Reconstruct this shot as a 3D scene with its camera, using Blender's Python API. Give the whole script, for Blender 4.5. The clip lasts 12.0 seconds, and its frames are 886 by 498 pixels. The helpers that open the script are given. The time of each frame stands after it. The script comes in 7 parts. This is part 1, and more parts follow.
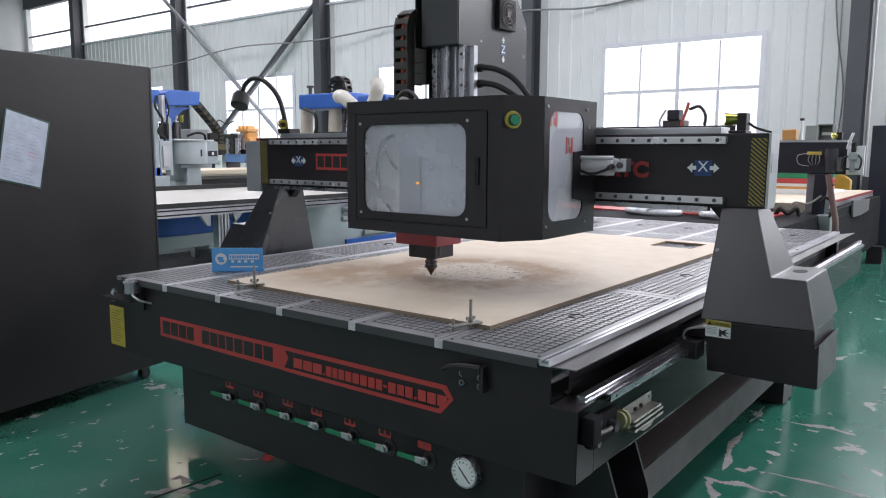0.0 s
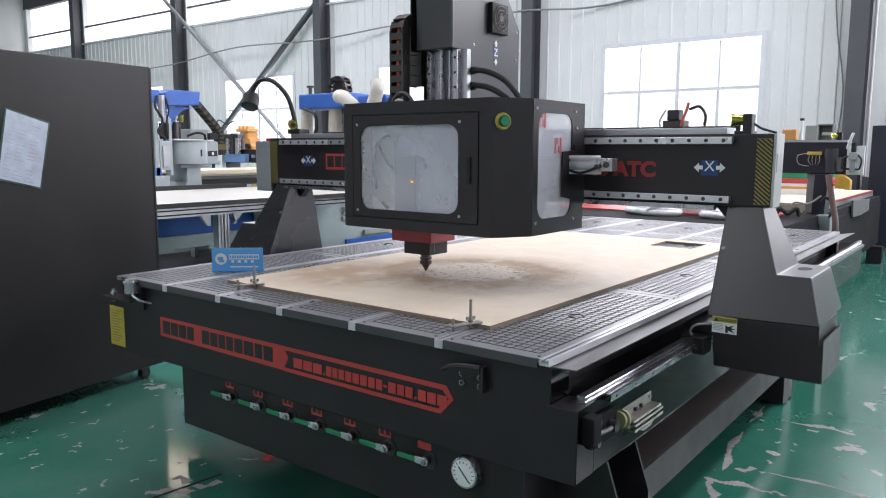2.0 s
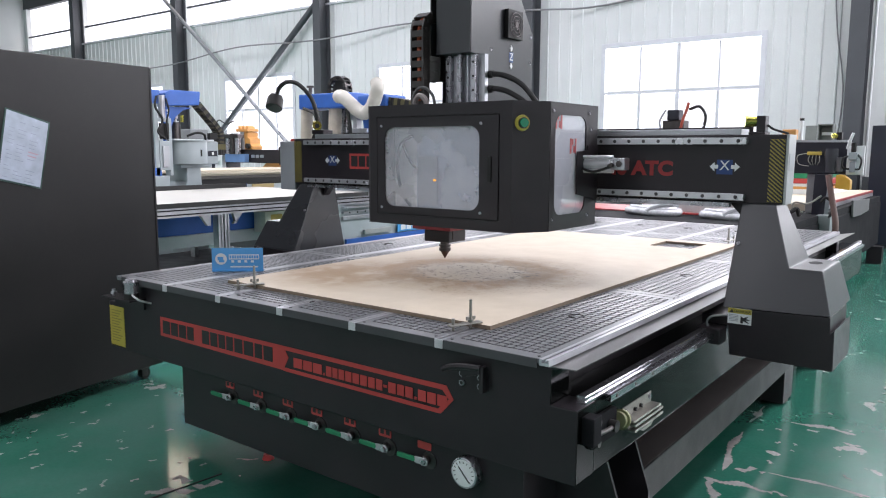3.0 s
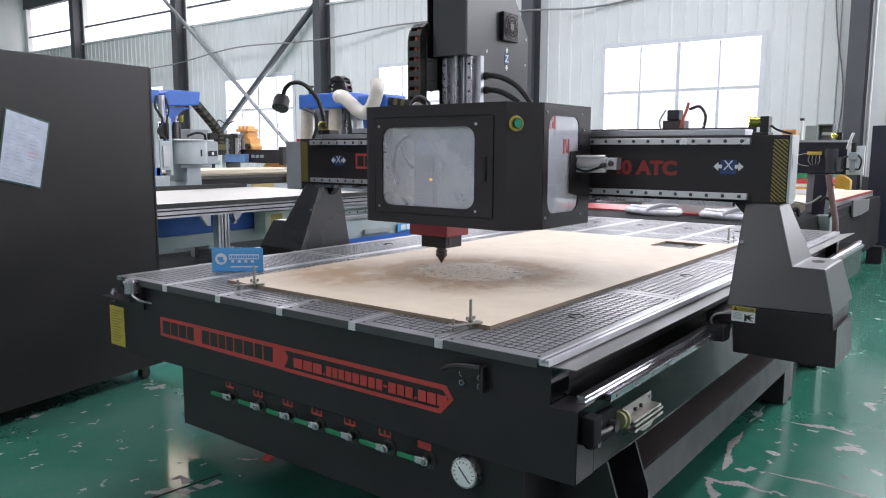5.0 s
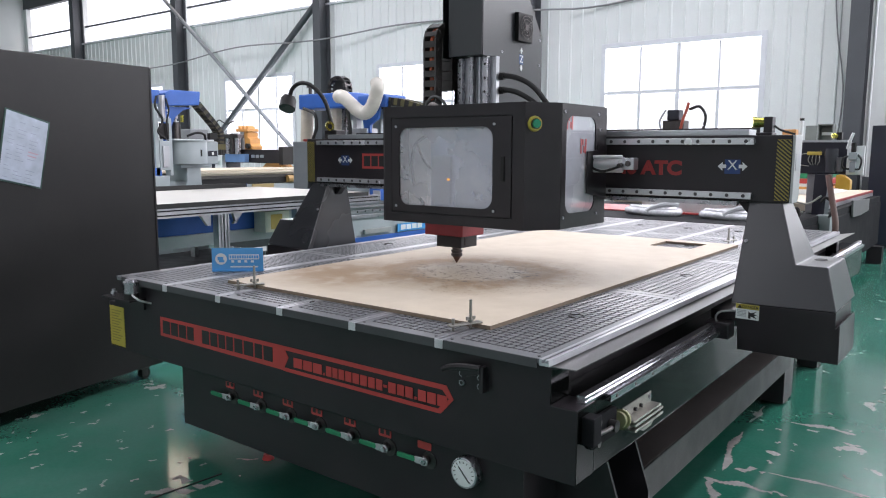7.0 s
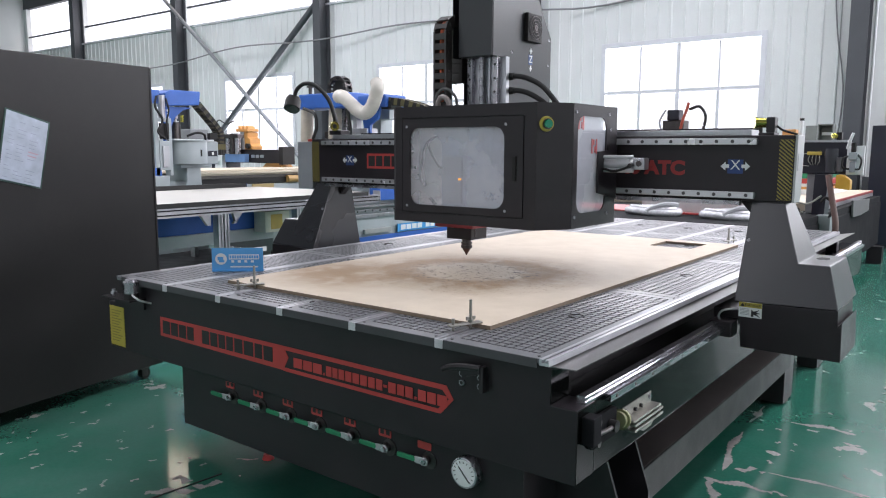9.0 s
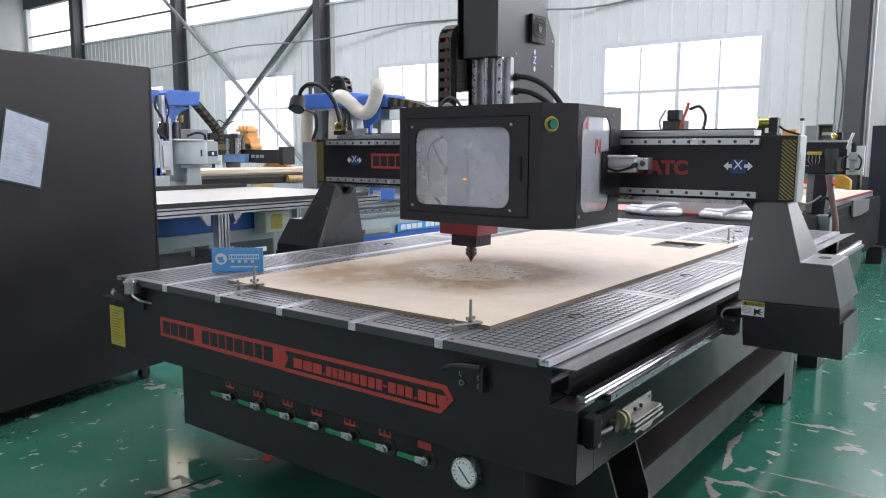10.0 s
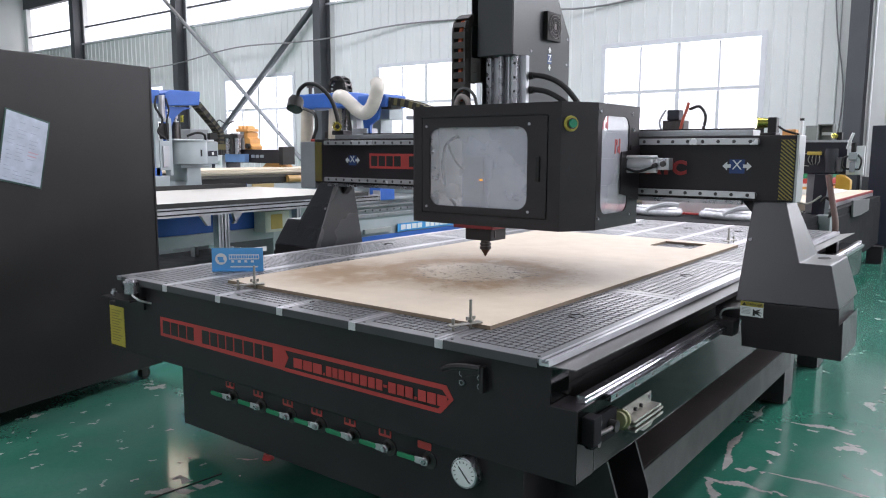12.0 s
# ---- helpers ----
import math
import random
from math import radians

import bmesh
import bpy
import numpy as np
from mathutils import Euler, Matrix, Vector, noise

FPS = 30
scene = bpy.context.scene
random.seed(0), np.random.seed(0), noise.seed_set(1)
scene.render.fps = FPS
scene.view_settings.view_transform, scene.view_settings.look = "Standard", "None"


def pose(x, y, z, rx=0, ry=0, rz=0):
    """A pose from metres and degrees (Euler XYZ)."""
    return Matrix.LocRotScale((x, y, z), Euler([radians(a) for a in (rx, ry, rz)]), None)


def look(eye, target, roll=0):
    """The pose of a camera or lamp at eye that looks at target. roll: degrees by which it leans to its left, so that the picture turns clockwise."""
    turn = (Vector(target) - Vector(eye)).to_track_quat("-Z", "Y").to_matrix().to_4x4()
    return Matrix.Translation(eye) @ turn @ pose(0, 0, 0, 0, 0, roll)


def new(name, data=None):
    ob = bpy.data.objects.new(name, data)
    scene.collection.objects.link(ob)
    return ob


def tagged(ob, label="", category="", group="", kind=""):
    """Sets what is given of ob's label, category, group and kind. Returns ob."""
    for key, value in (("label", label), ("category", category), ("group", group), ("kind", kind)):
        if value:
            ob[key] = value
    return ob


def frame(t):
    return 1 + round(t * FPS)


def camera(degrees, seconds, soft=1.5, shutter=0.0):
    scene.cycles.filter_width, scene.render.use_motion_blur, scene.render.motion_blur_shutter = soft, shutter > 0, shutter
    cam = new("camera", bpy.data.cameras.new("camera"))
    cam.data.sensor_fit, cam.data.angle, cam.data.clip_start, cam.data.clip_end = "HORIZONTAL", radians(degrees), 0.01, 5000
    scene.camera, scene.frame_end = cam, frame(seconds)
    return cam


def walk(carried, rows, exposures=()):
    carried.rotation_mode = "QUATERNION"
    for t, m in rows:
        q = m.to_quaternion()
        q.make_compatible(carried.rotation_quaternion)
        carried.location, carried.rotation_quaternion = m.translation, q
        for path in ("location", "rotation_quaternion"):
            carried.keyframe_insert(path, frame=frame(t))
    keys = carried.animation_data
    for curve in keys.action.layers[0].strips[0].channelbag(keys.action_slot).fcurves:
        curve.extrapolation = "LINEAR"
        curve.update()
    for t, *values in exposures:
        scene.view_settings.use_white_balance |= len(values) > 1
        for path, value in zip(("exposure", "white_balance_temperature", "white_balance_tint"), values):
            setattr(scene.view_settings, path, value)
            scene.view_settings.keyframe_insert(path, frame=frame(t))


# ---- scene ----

ZT = 0.83          # height of the router's table top above the floor
EYE = (2.857, -1.5614, ZT + 0.510)
YAW, PITCH = radians(37.416), radians(-7.586)
AIM = (EYE[0] - math.sin(YAW) * math.cos(PITCH), EYE[1] + math.cos(YAW) * math.cos(PITCH), EYE[2] + math.sin(PITCH))
cam = camera(61.425, 12.0, soft=1.1)
walk(cam, [(0.0, look(EYE, AIM, 0.212)), (12.0, look(EYE, AIM, 0.212))], exposures=[(0.0, -0.08, 6480, 19), (0.5, 0.0, 6480, 19), (1.5, 0.13, 6480, 19), (2.5, 0.20, 6480, 19), (3.2, 0.20, 6480, 19), (5.0, 0.13, 6480, 19), (7.0, 0.10, 6480, 19), (12.0, 0.10, 6480, 19)])

# ---- world and light: overcast day through windows, plus added unseen rooflights and doorway ----
world = bpy.data.worlds.new("sky")
scene.world = world
world.use_nodes = True
wn = world.node_tree
sky = wn.nodes.new("ShaderNodeTexSky")
sky.sky_type, sky.sun_disc = "NISHITA", False
sky.sun_elevation, sky.sun_rotation = radians(50), radians(70)
sky.air_density, sky.dust_density = 1.0, 4.0
wash = wn.nodes.new("ShaderNodeMix")
wash.data_type = "RGBA"
wash.inputs["Factor"].default_value = 0.75
wash.inputs["B"].default_value = (11.0, 11.5, 12.0, 1)
wn.links.new(sky.outputs["Color"], wash.inputs["A"])
wn.links.new(wash.outputs["Result"], wn.nodes["Background"].inputs["Color"])
wn.nodes["Background"].inputs["Strength"].default_value = 0.15

sun = new("sun", bpy.data.lights.new("sun", "SUN"))
sun.data.energy, sun.data.angle, sun.data.color = 0.8, radians(12), (1.0, 0.96, 0.9)
sun.matrix_world = look((10, 6, 14), (0, 0, 0))


def area(name, at, to, w, h, power, tint=(0.93, 0.97, 1.0)):
    lamp = new(name, bpy.data.lights.new(name, "AREA"))
    lamp.data.shape, lamp.data.size, lamp.data.size_y = "RECTANGLE", w, h
    lamp.data.energy, lamp.data.color = power, tint
    lamp.matrix_world = look(at, to)
    return lamp


YW = 11.7          # inner face of the far wall
for cx, watts in ((-18.9, 165), (-13.55, 165), (-7.8, 165), (-2.06, 165), (3.9, 45)):
    area("window_daylight", (cx, YW + 0.14, ZT + 1.45), (cx, 0, ZT + 1.0), 2.8, 2.0, watts)
for cx, watts in ((-19.6, 35), (-13.9, 35), (-8.0, 90), (-2.1, 180), (3.8, 420), (9.3, 360)):
    area("clerestory_daylight", (cx, YW + 0.14, ZT + 4.8), (cx, 0, ZT + 2.0), 5.4, 1.4, watts)
# Rooflights out of view, added and tuned to brighten the hall.
for cx, cy, watts in ((-15.0, 3.0, 800), (-9.0, 3.0, 700), (-2.5, 3.0, 205), (4.5, 3.0, 225), (-2.5, -5.0, 290), (4.5, -5.0, 20)):
    area("unseen_rooflight", (cx, cy, 8.45), (cx, cy, 0), 1.5, 6.0, watts)
for cx, watts in ((-2.5, 90), (4.5, 500)):
    area("unseen_rooflight", (cx, 8.6, 8.45), (cx, 8.6, 0), 1.5, 5.0, watts)
area("unseen_rooflight", (-17.1, 10.75, 8.45), (-17.1, 10.75, 0), 2.2, 1.1, 26, (1.0, 0.86, 0.58))
# Doorway out of view, added to throw light in from the right.
area("unseen_doorway_light", (11.9, 6.6, 2.3), (0, 4.0, 1.2), 5.0, 4.0, 330)


# ---- materials ----
def nodes_of(name):
    m = bpy.data.materials.new(name)
    m.use_nodes = True
    t = m.node_tree
    return m, t, t.nodes["Principled BSDF"]


def noise_node(t, scale, detail=4.0, rough=0.55, coord="Object"):
    c = t.nodes.new("ShaderNodeTexCoord")
    n = t.nodes.new("ShaderNodeTexNoise")
    n.inputs["Scale"].default_value, n.inputs["Detail"].default_value = scale, detail
    n.inputs["Roughness"].default_value = rough
    t.links.new(c.outputs[coord], n.inputs["Vector"])
    return n


def ramp(t, src, stops):
    r = t.nodes.new("ShaderNodeValToRGB")
    while len(r.color_ramp.elements) < len(stops):
        r.color_ramp.elements.new(0.5)
    for e, (p, c) in zip(r.color_ramp.elements, stops):
        e.position, e.color = p, (*c, 1) if len(c) == 3 else c
    t.links.new(src, r.inputs["Fac"])
    return r


def mixc(t, fac, a, b, mode="MIX"):
    m = t.nodes.new("ShaderNodeMix")
    m.data_type, m.blend_type = "RGBA", mode
    for sock, v in (("Factor", fac), ("A", a), ("B", b)):
        i = m.inputs[sock] if sock != "Factor" else m.inputs[0]
        if isinstance(v, (int, float)):
            i.default_value = v
        elif isinstance(v, tuple):
            i.default_value = (*v, 1)
        else:
            t.links.new(v, i)
    return m.outputs["Result"]


def bump(t, p, src, strength, dist):
    b = t.nodes.new("ShaderNodeBump")
    b.inputs["Strength"].default_value, b.inputs["Distance"].default_value = strength, dist
    t.links.new(src, b.inputs["Height"])
    t.links.new(b.outputs["Normal"], p.inputs["Normal"])


def surf(name, col, rough=0.5, metal=0.0, vary=0.12, scale=6.0, grain=180.0, relief=0.05, spec=0.5, dust=0.0, coat=0.0):
    """A painted, moulded or metal surface: two scales of colour change, uneven gloss, fine relief."""
    m, t, p = nodes_of(name)
    big, fine = noise_node(t, scale), noise_node(t, grain, 2.0)
    lo, hi = tuple(c * (1 - vary) for c in col), tuple(min(1, c * (1 + vary)) for c in col)
    base = ramp(t, big.outputs["Fac"], [(0.3, lo), (0.7, hi)]).outputs["Color"]
    g = ramp(t, fine.outputs["Fac"], [(0.35, (1 - vary,) * 3), (0.65, (1.0,) * 3)]).outputs["Color"]
    base = mixc(t, 0.6, base, g, "MULTIPLY")
    if dust:
        d = noise_node(t, 2.2, 6.0, 0.7)
        base = mixc(t, ramp(t, d.outputs["Fac"], [(0.45, (0,) * 3), (0.8, (dust,) * 3)]).outputs["Color"], base, (0.32, 0.29, 0.25))
    t.links.new(base, p.inputs["Base Color"])
    r = ramp(t, big.outputs["Fac"], [(0.25, (max(0.02, rough - 0.08),) * 3), (0.75, (min(1, rough + 0.08),) * 3)])
    t.links.new(r.outputs["Color"], p.inputs["Roughness"])
    p.inputs["Metallic"].default_value = metal
    p.inputs["Specular IOR Level"].default_value = spec
    p.inputs["Coat Weight"].default_value = coat
    if relief:
        bump(t, p, fine.outputs["Fac"], relief, 0.002)
    return m


def glow(name, col, strength):
    m, t, p = nodes_of(name)
    p.inputs["Base Color"].default_value = (*col, 1)
    p.inputs["Emission Color"].default_value = (*col, 1)
    p.inputs["Emission Strength"].default_value = strength
    return m


BLACK = surf("black_powder_coat", (0.0190, 0.0150, 0.0182), 0.38, spec=0.34, grain=420, relief=0.12, vary=0.2, dust=0.02)
# Glossy side-beam black; also puts the front plate's side shade into colour.
GLOSS = surf("glossy_shaded_side_black", (0.0045, 0.005, 0.005), 0.08, grain=300, relief=0.0, vary=0.2, spec=0.045)
DUSTY = surf("dusty_black_enamel", (0.072, 0.062, 0.060), 0.5, grain=300, relief=0.05, vary=0.25, spec=0.3, dust=0.10)
RACK = surf("bright_ground_steel", (0.33, 0.32, 0.35), 0.16, 0.9, vary=0.06, scale=6, grain=220, relief=0.01)
CUTALU = surf("cut_aluminium", (0.60, 0.60, 0.62), 0.5, 0.35, vary=0.12, scale=30)
BOARDCUT = surf("sawn_board_edge", (0.23, 0.175, 0.125), 0.75, vary=0.18, scale=9, grain=240)
BLACK2 = surf("black_cabinet_paint", (0.011, 0.010, 0.011), 0.5, spec=0.4, grain=300, relief=0.1, vary=0.18, scale=1.5, dust=0.02)
LEGGREY = surf("charcoal_powder_coat", (0.021, 0.0225, 0.026), 0.30, spec=0.6, grain=420, relief=0.04, vary=0.05, scale=0.9)
RUBBER = surf("black_rubber", (0.012, 0.012, 0.012), 0.65, vary=0.3)
PLASTIC = surf("black_plastic", (0.016, 0.015, 0.015), 0.55, vary=0.3, spec=0.3)
ZINC = surf("zinc_plated_steel", (0.34, 0.33, 0.30), 0.42, 0.9, vary=0.2, scale=25)
EDGE = surf("dark_board_edge", (0.055, 0.056, 0.06), 0.5, vary=0.15)
ALU = surf("anodised_aluminium", (0.50, 0.50, 0.53), 0.34, 0.8, vary=0.14, scale=9, grain=300)
STEEL = surf("ground_steel", (0.40, 0.39, 0.42), 0.28, 0.8, vary=0.15, scale=20, grain=260)
DARKSTEEL = surf("dark_tool_steel", (0.10, 0.09, 0.09), 0.4, 1.0, vary=0.3)
PVC = surf("grey_pvc_board", (0.150, 0.154, 0.164), 0.34, vary=0.10, scale=3, grain=90, dust=0.07, spec=0.5)
# Near-black for recesses: their shade is put into the colour; also joints.
GROOVE = surf("recess_shade_and_joint", (0.010, 0.010, 0.011), 0.8, vary=0.2)
SHEET = surf("bare_sheet_steel", (0.42, 0.43, 0.45), 0.36, 0.7, vary=0.08, scale=4)
CHAIN = surf("brown_black_chain_plastic", (0.034, 0.029, 0.027), 0.38, vary=0.2, spec=0.5)
DARKBLACK = surf("satin_black_enamel", (0.009, 0.0088, 0.0095), 0.42, spec=0.22, grain=320, relief=0.08, vary=0.2)
LIPSHEET = surf("dull_sheet_steel", (0.15, 0.148, 0.15), 0.45, 0.4, vary=0.2, scale=9)
SOOT = surf("matt_dark_machine_paint", (0.012, 0.012, 0.014), 0.8, spec=0.12, vary=0.25)
RAIL = surf("hardened_guide_rail", (0.56, 0.56, 0.58), 0.24, 0.55, vary=0.05, scale=5, grain=240, relief=0.02)
CHROME = surf("bright_cylinder_tube", (0.66, 0.66, 0.68), 0.20, 0.25, vary=0.04, scale=8, relief=0.0)
RED = surf("red_vinyl", (0.42, 0.045, 0.04), 0.45, vary=0.08)
DARKINK = surf("black_ink", (0.014, 0.013, 0.014), 0.5, vary=0.1, relief=0)
BLUE = surf("blue_paint", (0.025, 0.11, 0.42), 0.4, vary=0.1)
NAVY = surf("navy_paint", (0.008, 0.009, 0.020), 0.4, vary=0.2)
SIGNBLUE = surf("blue_acrylic", (0.08, 0.34, 0.70), 0.2, vary=0.05, coat=0.5)
WHITE = surf("white_paint", (0.72, 0.74, 0.74), 0.45, vary=0.06)
MILK = surf("pale_machine_enamel", (0.36, 0.405, 0.42), 0.42, vary=0.07, scale=3)
YELLOW = surf("yellow_vinyl", (0.40, 0.33, 0.05), 0.5, vary=0.08)
HAZARD = surf("hazard_yellow", (0.30, 0.24, 0.045), 0.5, vary=0.1)
DARKRED = surf("dark_red_film", (0.27, 0.022, 0.022), 0.5, vary=0.1)
ORANGE = surf("orange_paint", (0.60, 0.29, 0.085), 0.45, vary=0.12)
GREEN = surf("green_grip", (0.01, 0.20, 0.09), 0.4, vary=0.1)
BRASS = surf("greenish_lens", (0.46, 0.42, 0.09), 0.22, 0.85, vary=0.15)
HOSE = surf("translucent_dust_hose", (0.50, 0.44, 0.36), 0.45, vary=0.1, scale=10)
FOIL = surf("silver_wrap_film", (0.70, 0.70, 0.74), 0.18, 0.1, vary=0.2, scale=26, relief=0.8, grain=45, spec=0.9)
PAPER = surf("printed_paper", (0.46, 0.51, 0.61), 0.22, vary=0.10, scale=16, grain=24, relief=0.25, coat=0.6)
PALEWOOD = surf("pale_board", (0.52, 0.46, 0.36), 0.6, vary=0.1, scale=3)
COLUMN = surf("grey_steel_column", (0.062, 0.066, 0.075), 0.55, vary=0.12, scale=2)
WALL = surf("white_steel_cladding", (0.66, 0.68, 0.68), 0.5, vary=0.05, scale=0.8, grain=40)
FRAME = surf("white_window_frame", (0.62, 0.63, 0.67), 0.4, vary=0.05)
ROOFING = surf("grey_roof_sheet", (0.17, 0.175, 0.18), 0.6, vary=0.1, scale=0.7)
LAMPGLOW = glow("amber_indicator", (0.95, 0.36, 0.04), 1.0)


def floor_paint():
    m, t, p = nodes_of("green_floor_paint")
    a, b, f = noise_node(t, 0.8, 5), noise_node(t, 2.4, 8, 0.62), noise_node(t, 60, 3)
    green = ramp(t, a.outputs["Fac"], [(0.3, (0.018, 0.125, 0.086)), (0.7, (0.032, 0.175, 0.122))]).outputs["Color"]
    green = mixc(t, 0.25, green, ramp(t, f.outputs["Fac"], [(0.3, (0.5,) * 3), (0.7, (1,) * 3)]).outputs["Color"], "MULTIPLY")
    chips = noise_node(t, 5.5, 3, 0.5)
    worn = ramp(t, b.outputs["Fac"], [(0.640, (0,) * 3), (0.648, (1,) * 3)]).outputs["Color"]
    spots = ramp(t, chips.outputs["Fac"], [(0.705, (0,) * 3), (0.712, (1,) * 3)]).outputs["Color"]
    both = mixc(t, 1.0, worn, spots, "LIGHTEN")
    col = mixc(t, both, green, ramp(t, f.outputs["Fac"], [(0.3, (0.20, 0.20, 0.19)), (0.7, (0.33, 0.32, 0.30))]).outputs["Color"])
    dirt, film = noise_node(t, 34, 3, 0.6), noise_node(t, 1.3, 6, 0.65)
    col = mixc(t, ramp(t, dirt.outputs["Fac"], [(0.735, (0,) * 3), (0.76, (0.6,) * 3)]).outputs["Color"], col, (0.022, 0.03, 0.026))
    col = mixc(t, ramp(t, film.outputs["Fac"], [(0.40, (0,) * 3), (0.75, (0.36,) * 3)]).outputs["Color"], col, (0.13, 0.195, 0.185))
    t.links.new(col, p.inputs["Base Color"])
    p.inputs["Specular IOR Level"].default_value = 0.75
    gloss = ramp(t, a.outputs["Fac"], [(0.3, (0.09,) * 3), (0.7, (0.17,) * 3)]).outputs["Color"]
    t.links.new(mixc(t, both, gloss, (0.7, 0.7, 0.7)), p.inputs["Roughness"])
    bump(t, p, mixc(t, 0.02, both, dirt.outputs["Fac"]), 0.25, 0.003)
    return m


def mdf_dusty():
    """Raw fibreboard with a swirl of sawdust round the carved middle and cut lines in it."""
    m, t, p = nodes_of("dusty_fibreboard")
    c = t.nodes.new("ShaderNodeTexCoord")
    warp = noise_node(t, 5.0, 5, 0.6)
    off = t.nodes.new("ShaderNodeVectorMath"); off.operation = "MULTIPLY_ADD"
    off.inputs[1].default_value, off.inputs[2].default_value = (0.24, 0.24, 0), (-0.12, -0.12, 0)
    t.links.new(warp.outputs["Color"], off.inputs[0])
    add = t.nodes.new("ShaderNodeVectorMath"); add.operation = "ADD"
    t.links.new(c.outputs["Object"], add.inputs[0]); t.links.new(off.outputs[0], add.inputs[1])
    def dist(x, y):
        mp = t.nodes.new("ShaderNodeMapping")
        mp.inputs["Location"].default_value = (-x, -y, 0)
        t.links.new(add.outputs[0], mp.inputs["Vector"])
        ln = t.nodes.new("ShaderNodeVectorMath"); ln.operation = "LENGTH"
        t.links.new(mp.outputs["Vector"], ln.inputs[0])
        return ln.outputs["Value"]
    mid, lobe = dist(0.60, 0.76), dist(0.26, 0.42)
    ring = ramp(t, mid, [(0.0, (0.16,) * 3), (0.20, (0.24,) * 3), (0.245, (0.85,) * 3), (0.33, (1,) * 3), (0.40, (0.5,) * 3), (0.54, (0,) * 3)]).outputs["Color"]
    side = ramp(t, lobe, [(0.0, (0.95,) * 3), (0.20, (0.8,) * 3), (0.40, (0,) * 3)]).outputs["Color"]
    speck, patch = noise_node(t, 260, 3, 0.7), noise_node(t, 8, 6, 0.65)
    pm = ramp(t, patch.outputs["Fac"], [(0.36, (0.45,) * 3), (0.46, (0.85,) * 3), (0.56, (1,) * 3)])
    dustf = mixc(t, 1.0, mixc(t, 1.0, ring, side, "LIGHTEN"), pm.outputs["Color"], "MULTIPLY")
    grainy = ramp(t, speck.outputs["Fac"], [(0.3, (0.45,) * 3), (0.6, (1.25,) * 3)]).outputs["Color"]
    dustf = mixc(t, 1.0, dustf, grainy, "MULTIPLY")
    base = ramp(t, patch.outputs["Fac"], [(0.3, (0.49, 0.415, 0.32)), (0.7, (0.56, 0.48, 0.38))]).outputs["Color"]
    brown = ramp(t, speck.outputs["Fac"], [(0.35, (0.135, 0.070, 0.024)), (0.65, (0.320, 0.185, 0.078))]).outputs["Color"]
    col = mixc(t, dustf, base, brown)
    chip = noise_node(t, 120, 2, 0.5)
    chips = ramp(t, chip.outputs["Fac"], [(0.62, (0,) * 3), (0.66, (0.85,) * 3)]).outputs["Color"]
    fringe = ramp(t, mid, [(0.16, (0.2,) * 3), (0.30, (1,) * 3), (0.42, (0.9,) * 3), (0.56, (0,) * 3)]).outputs["Color"]
    col = mixc(t, mixc(t, 1.0, mixc(t, 1.0, chips, fringe, "MULTIPLY"), pm.outputs["Color"], "MULTIPLY"), col, (0.10, 0.060, 0.030))
    core = ramp(t, mid, [(0.26, (1,) * 3), (0.31, (0,) * 3)])
    for scale, edge, lo in ((20, 0.06, 0.52), (38, 0.07, 0.56)):
        vor = t.nodes.new("ShaderNodeTexVoronoi"); vor.feature = "DISTANCE_TO_EDGE"; vor.inputs["Scale"].default_value = scale
        t.links.new(add.outputs[0], vor.inputs["Vector"])
        cut = ramp(t, vor.outputs["Distance"], [(edge * 0.5, (1,) * 3), (edge, (0,) * 3)])
        gaps = ramp(t, noise_node(t, scale * 1.7, 2).outputs["Fac"], [(lo, (0,) * 3), (lo + 0.06, (1,) * 3)])
        cuts = mixc(t, 1.0, mixc(t, 1.0, cut.outputs["Color"], core.outputs["Color"], "MULTIPLY"), gaps.outputs["Color"], "MULTIPLY")
        col = mixc(t, cuts, col, (0.085, 0.062, 0.050))
    t.links.new(col, p.inputs["Base Color"])
    p.inputs["Roughness"].default_value = 0.62
    bump(t, p, speck.outputs["Fac"], 0.15, 0.002)
    return m


def haze_film(name="filmed_polycarbonate", veil=0.42):
    """Polycarbonate pane still under its milky protective film."""
    m, t, p = nodes_of(name)
    n = noise_node(t, 5, 5, 0.6)
    t.links.new(ramp(t, n.outputs["Fac"], [(0.3, (0.72, 0.72, 0.81)), (0.7, (0.91, 0.91, 0.97))]).outputs["Color"], p.inputs["Base Color"])
    t.links.new(ramp(t, n.outputs["Fac"], [(0.3, (0.16,) * 3), (0.7, (0.34,) * 3)]).outputs["Color"], p.inputs["Roughness"])
    p.inputs["Alpha"].default_value = veil
    p.inputs["Coat Weight"].default_value = 0.4
    bump(t, p, n.outputs["Fac"], 0.08, 0.01)
    return m


def pane_glass():
    m = bpy.data.materials.new("window_glass")
    m.use_nodes = True
    t = m.node_tree
    t.nodes.clear()
    o, mx = t.nodes.new("ShaderNodeOutputMaterial"), t.nodes.new("ShaderNodeMixShader")
    tr, gl = t.nodes.new("ShaderNodeBsdfTransparent"), t.nodes.new("ShaderNodeBsdfGlossy")
    gl.inputs["Roughness"].default_value, mx.inputs[0].default_value = 0.02, 0.06
    t.links.new(tr.outputs[0], mx.inputs[1]); t.links.new(gl.outputs[0], mx.inputs[2]); t.links.new(mx.outputs[0], o.inputs[0])
    return m


FLOOR, MDF, FILM, GLASS = floor_paint(), mdf_dusty(), haze_film(), pane_glass()
FILM2 = haze_film("thin_filmed_polycarbonate", 0.29)


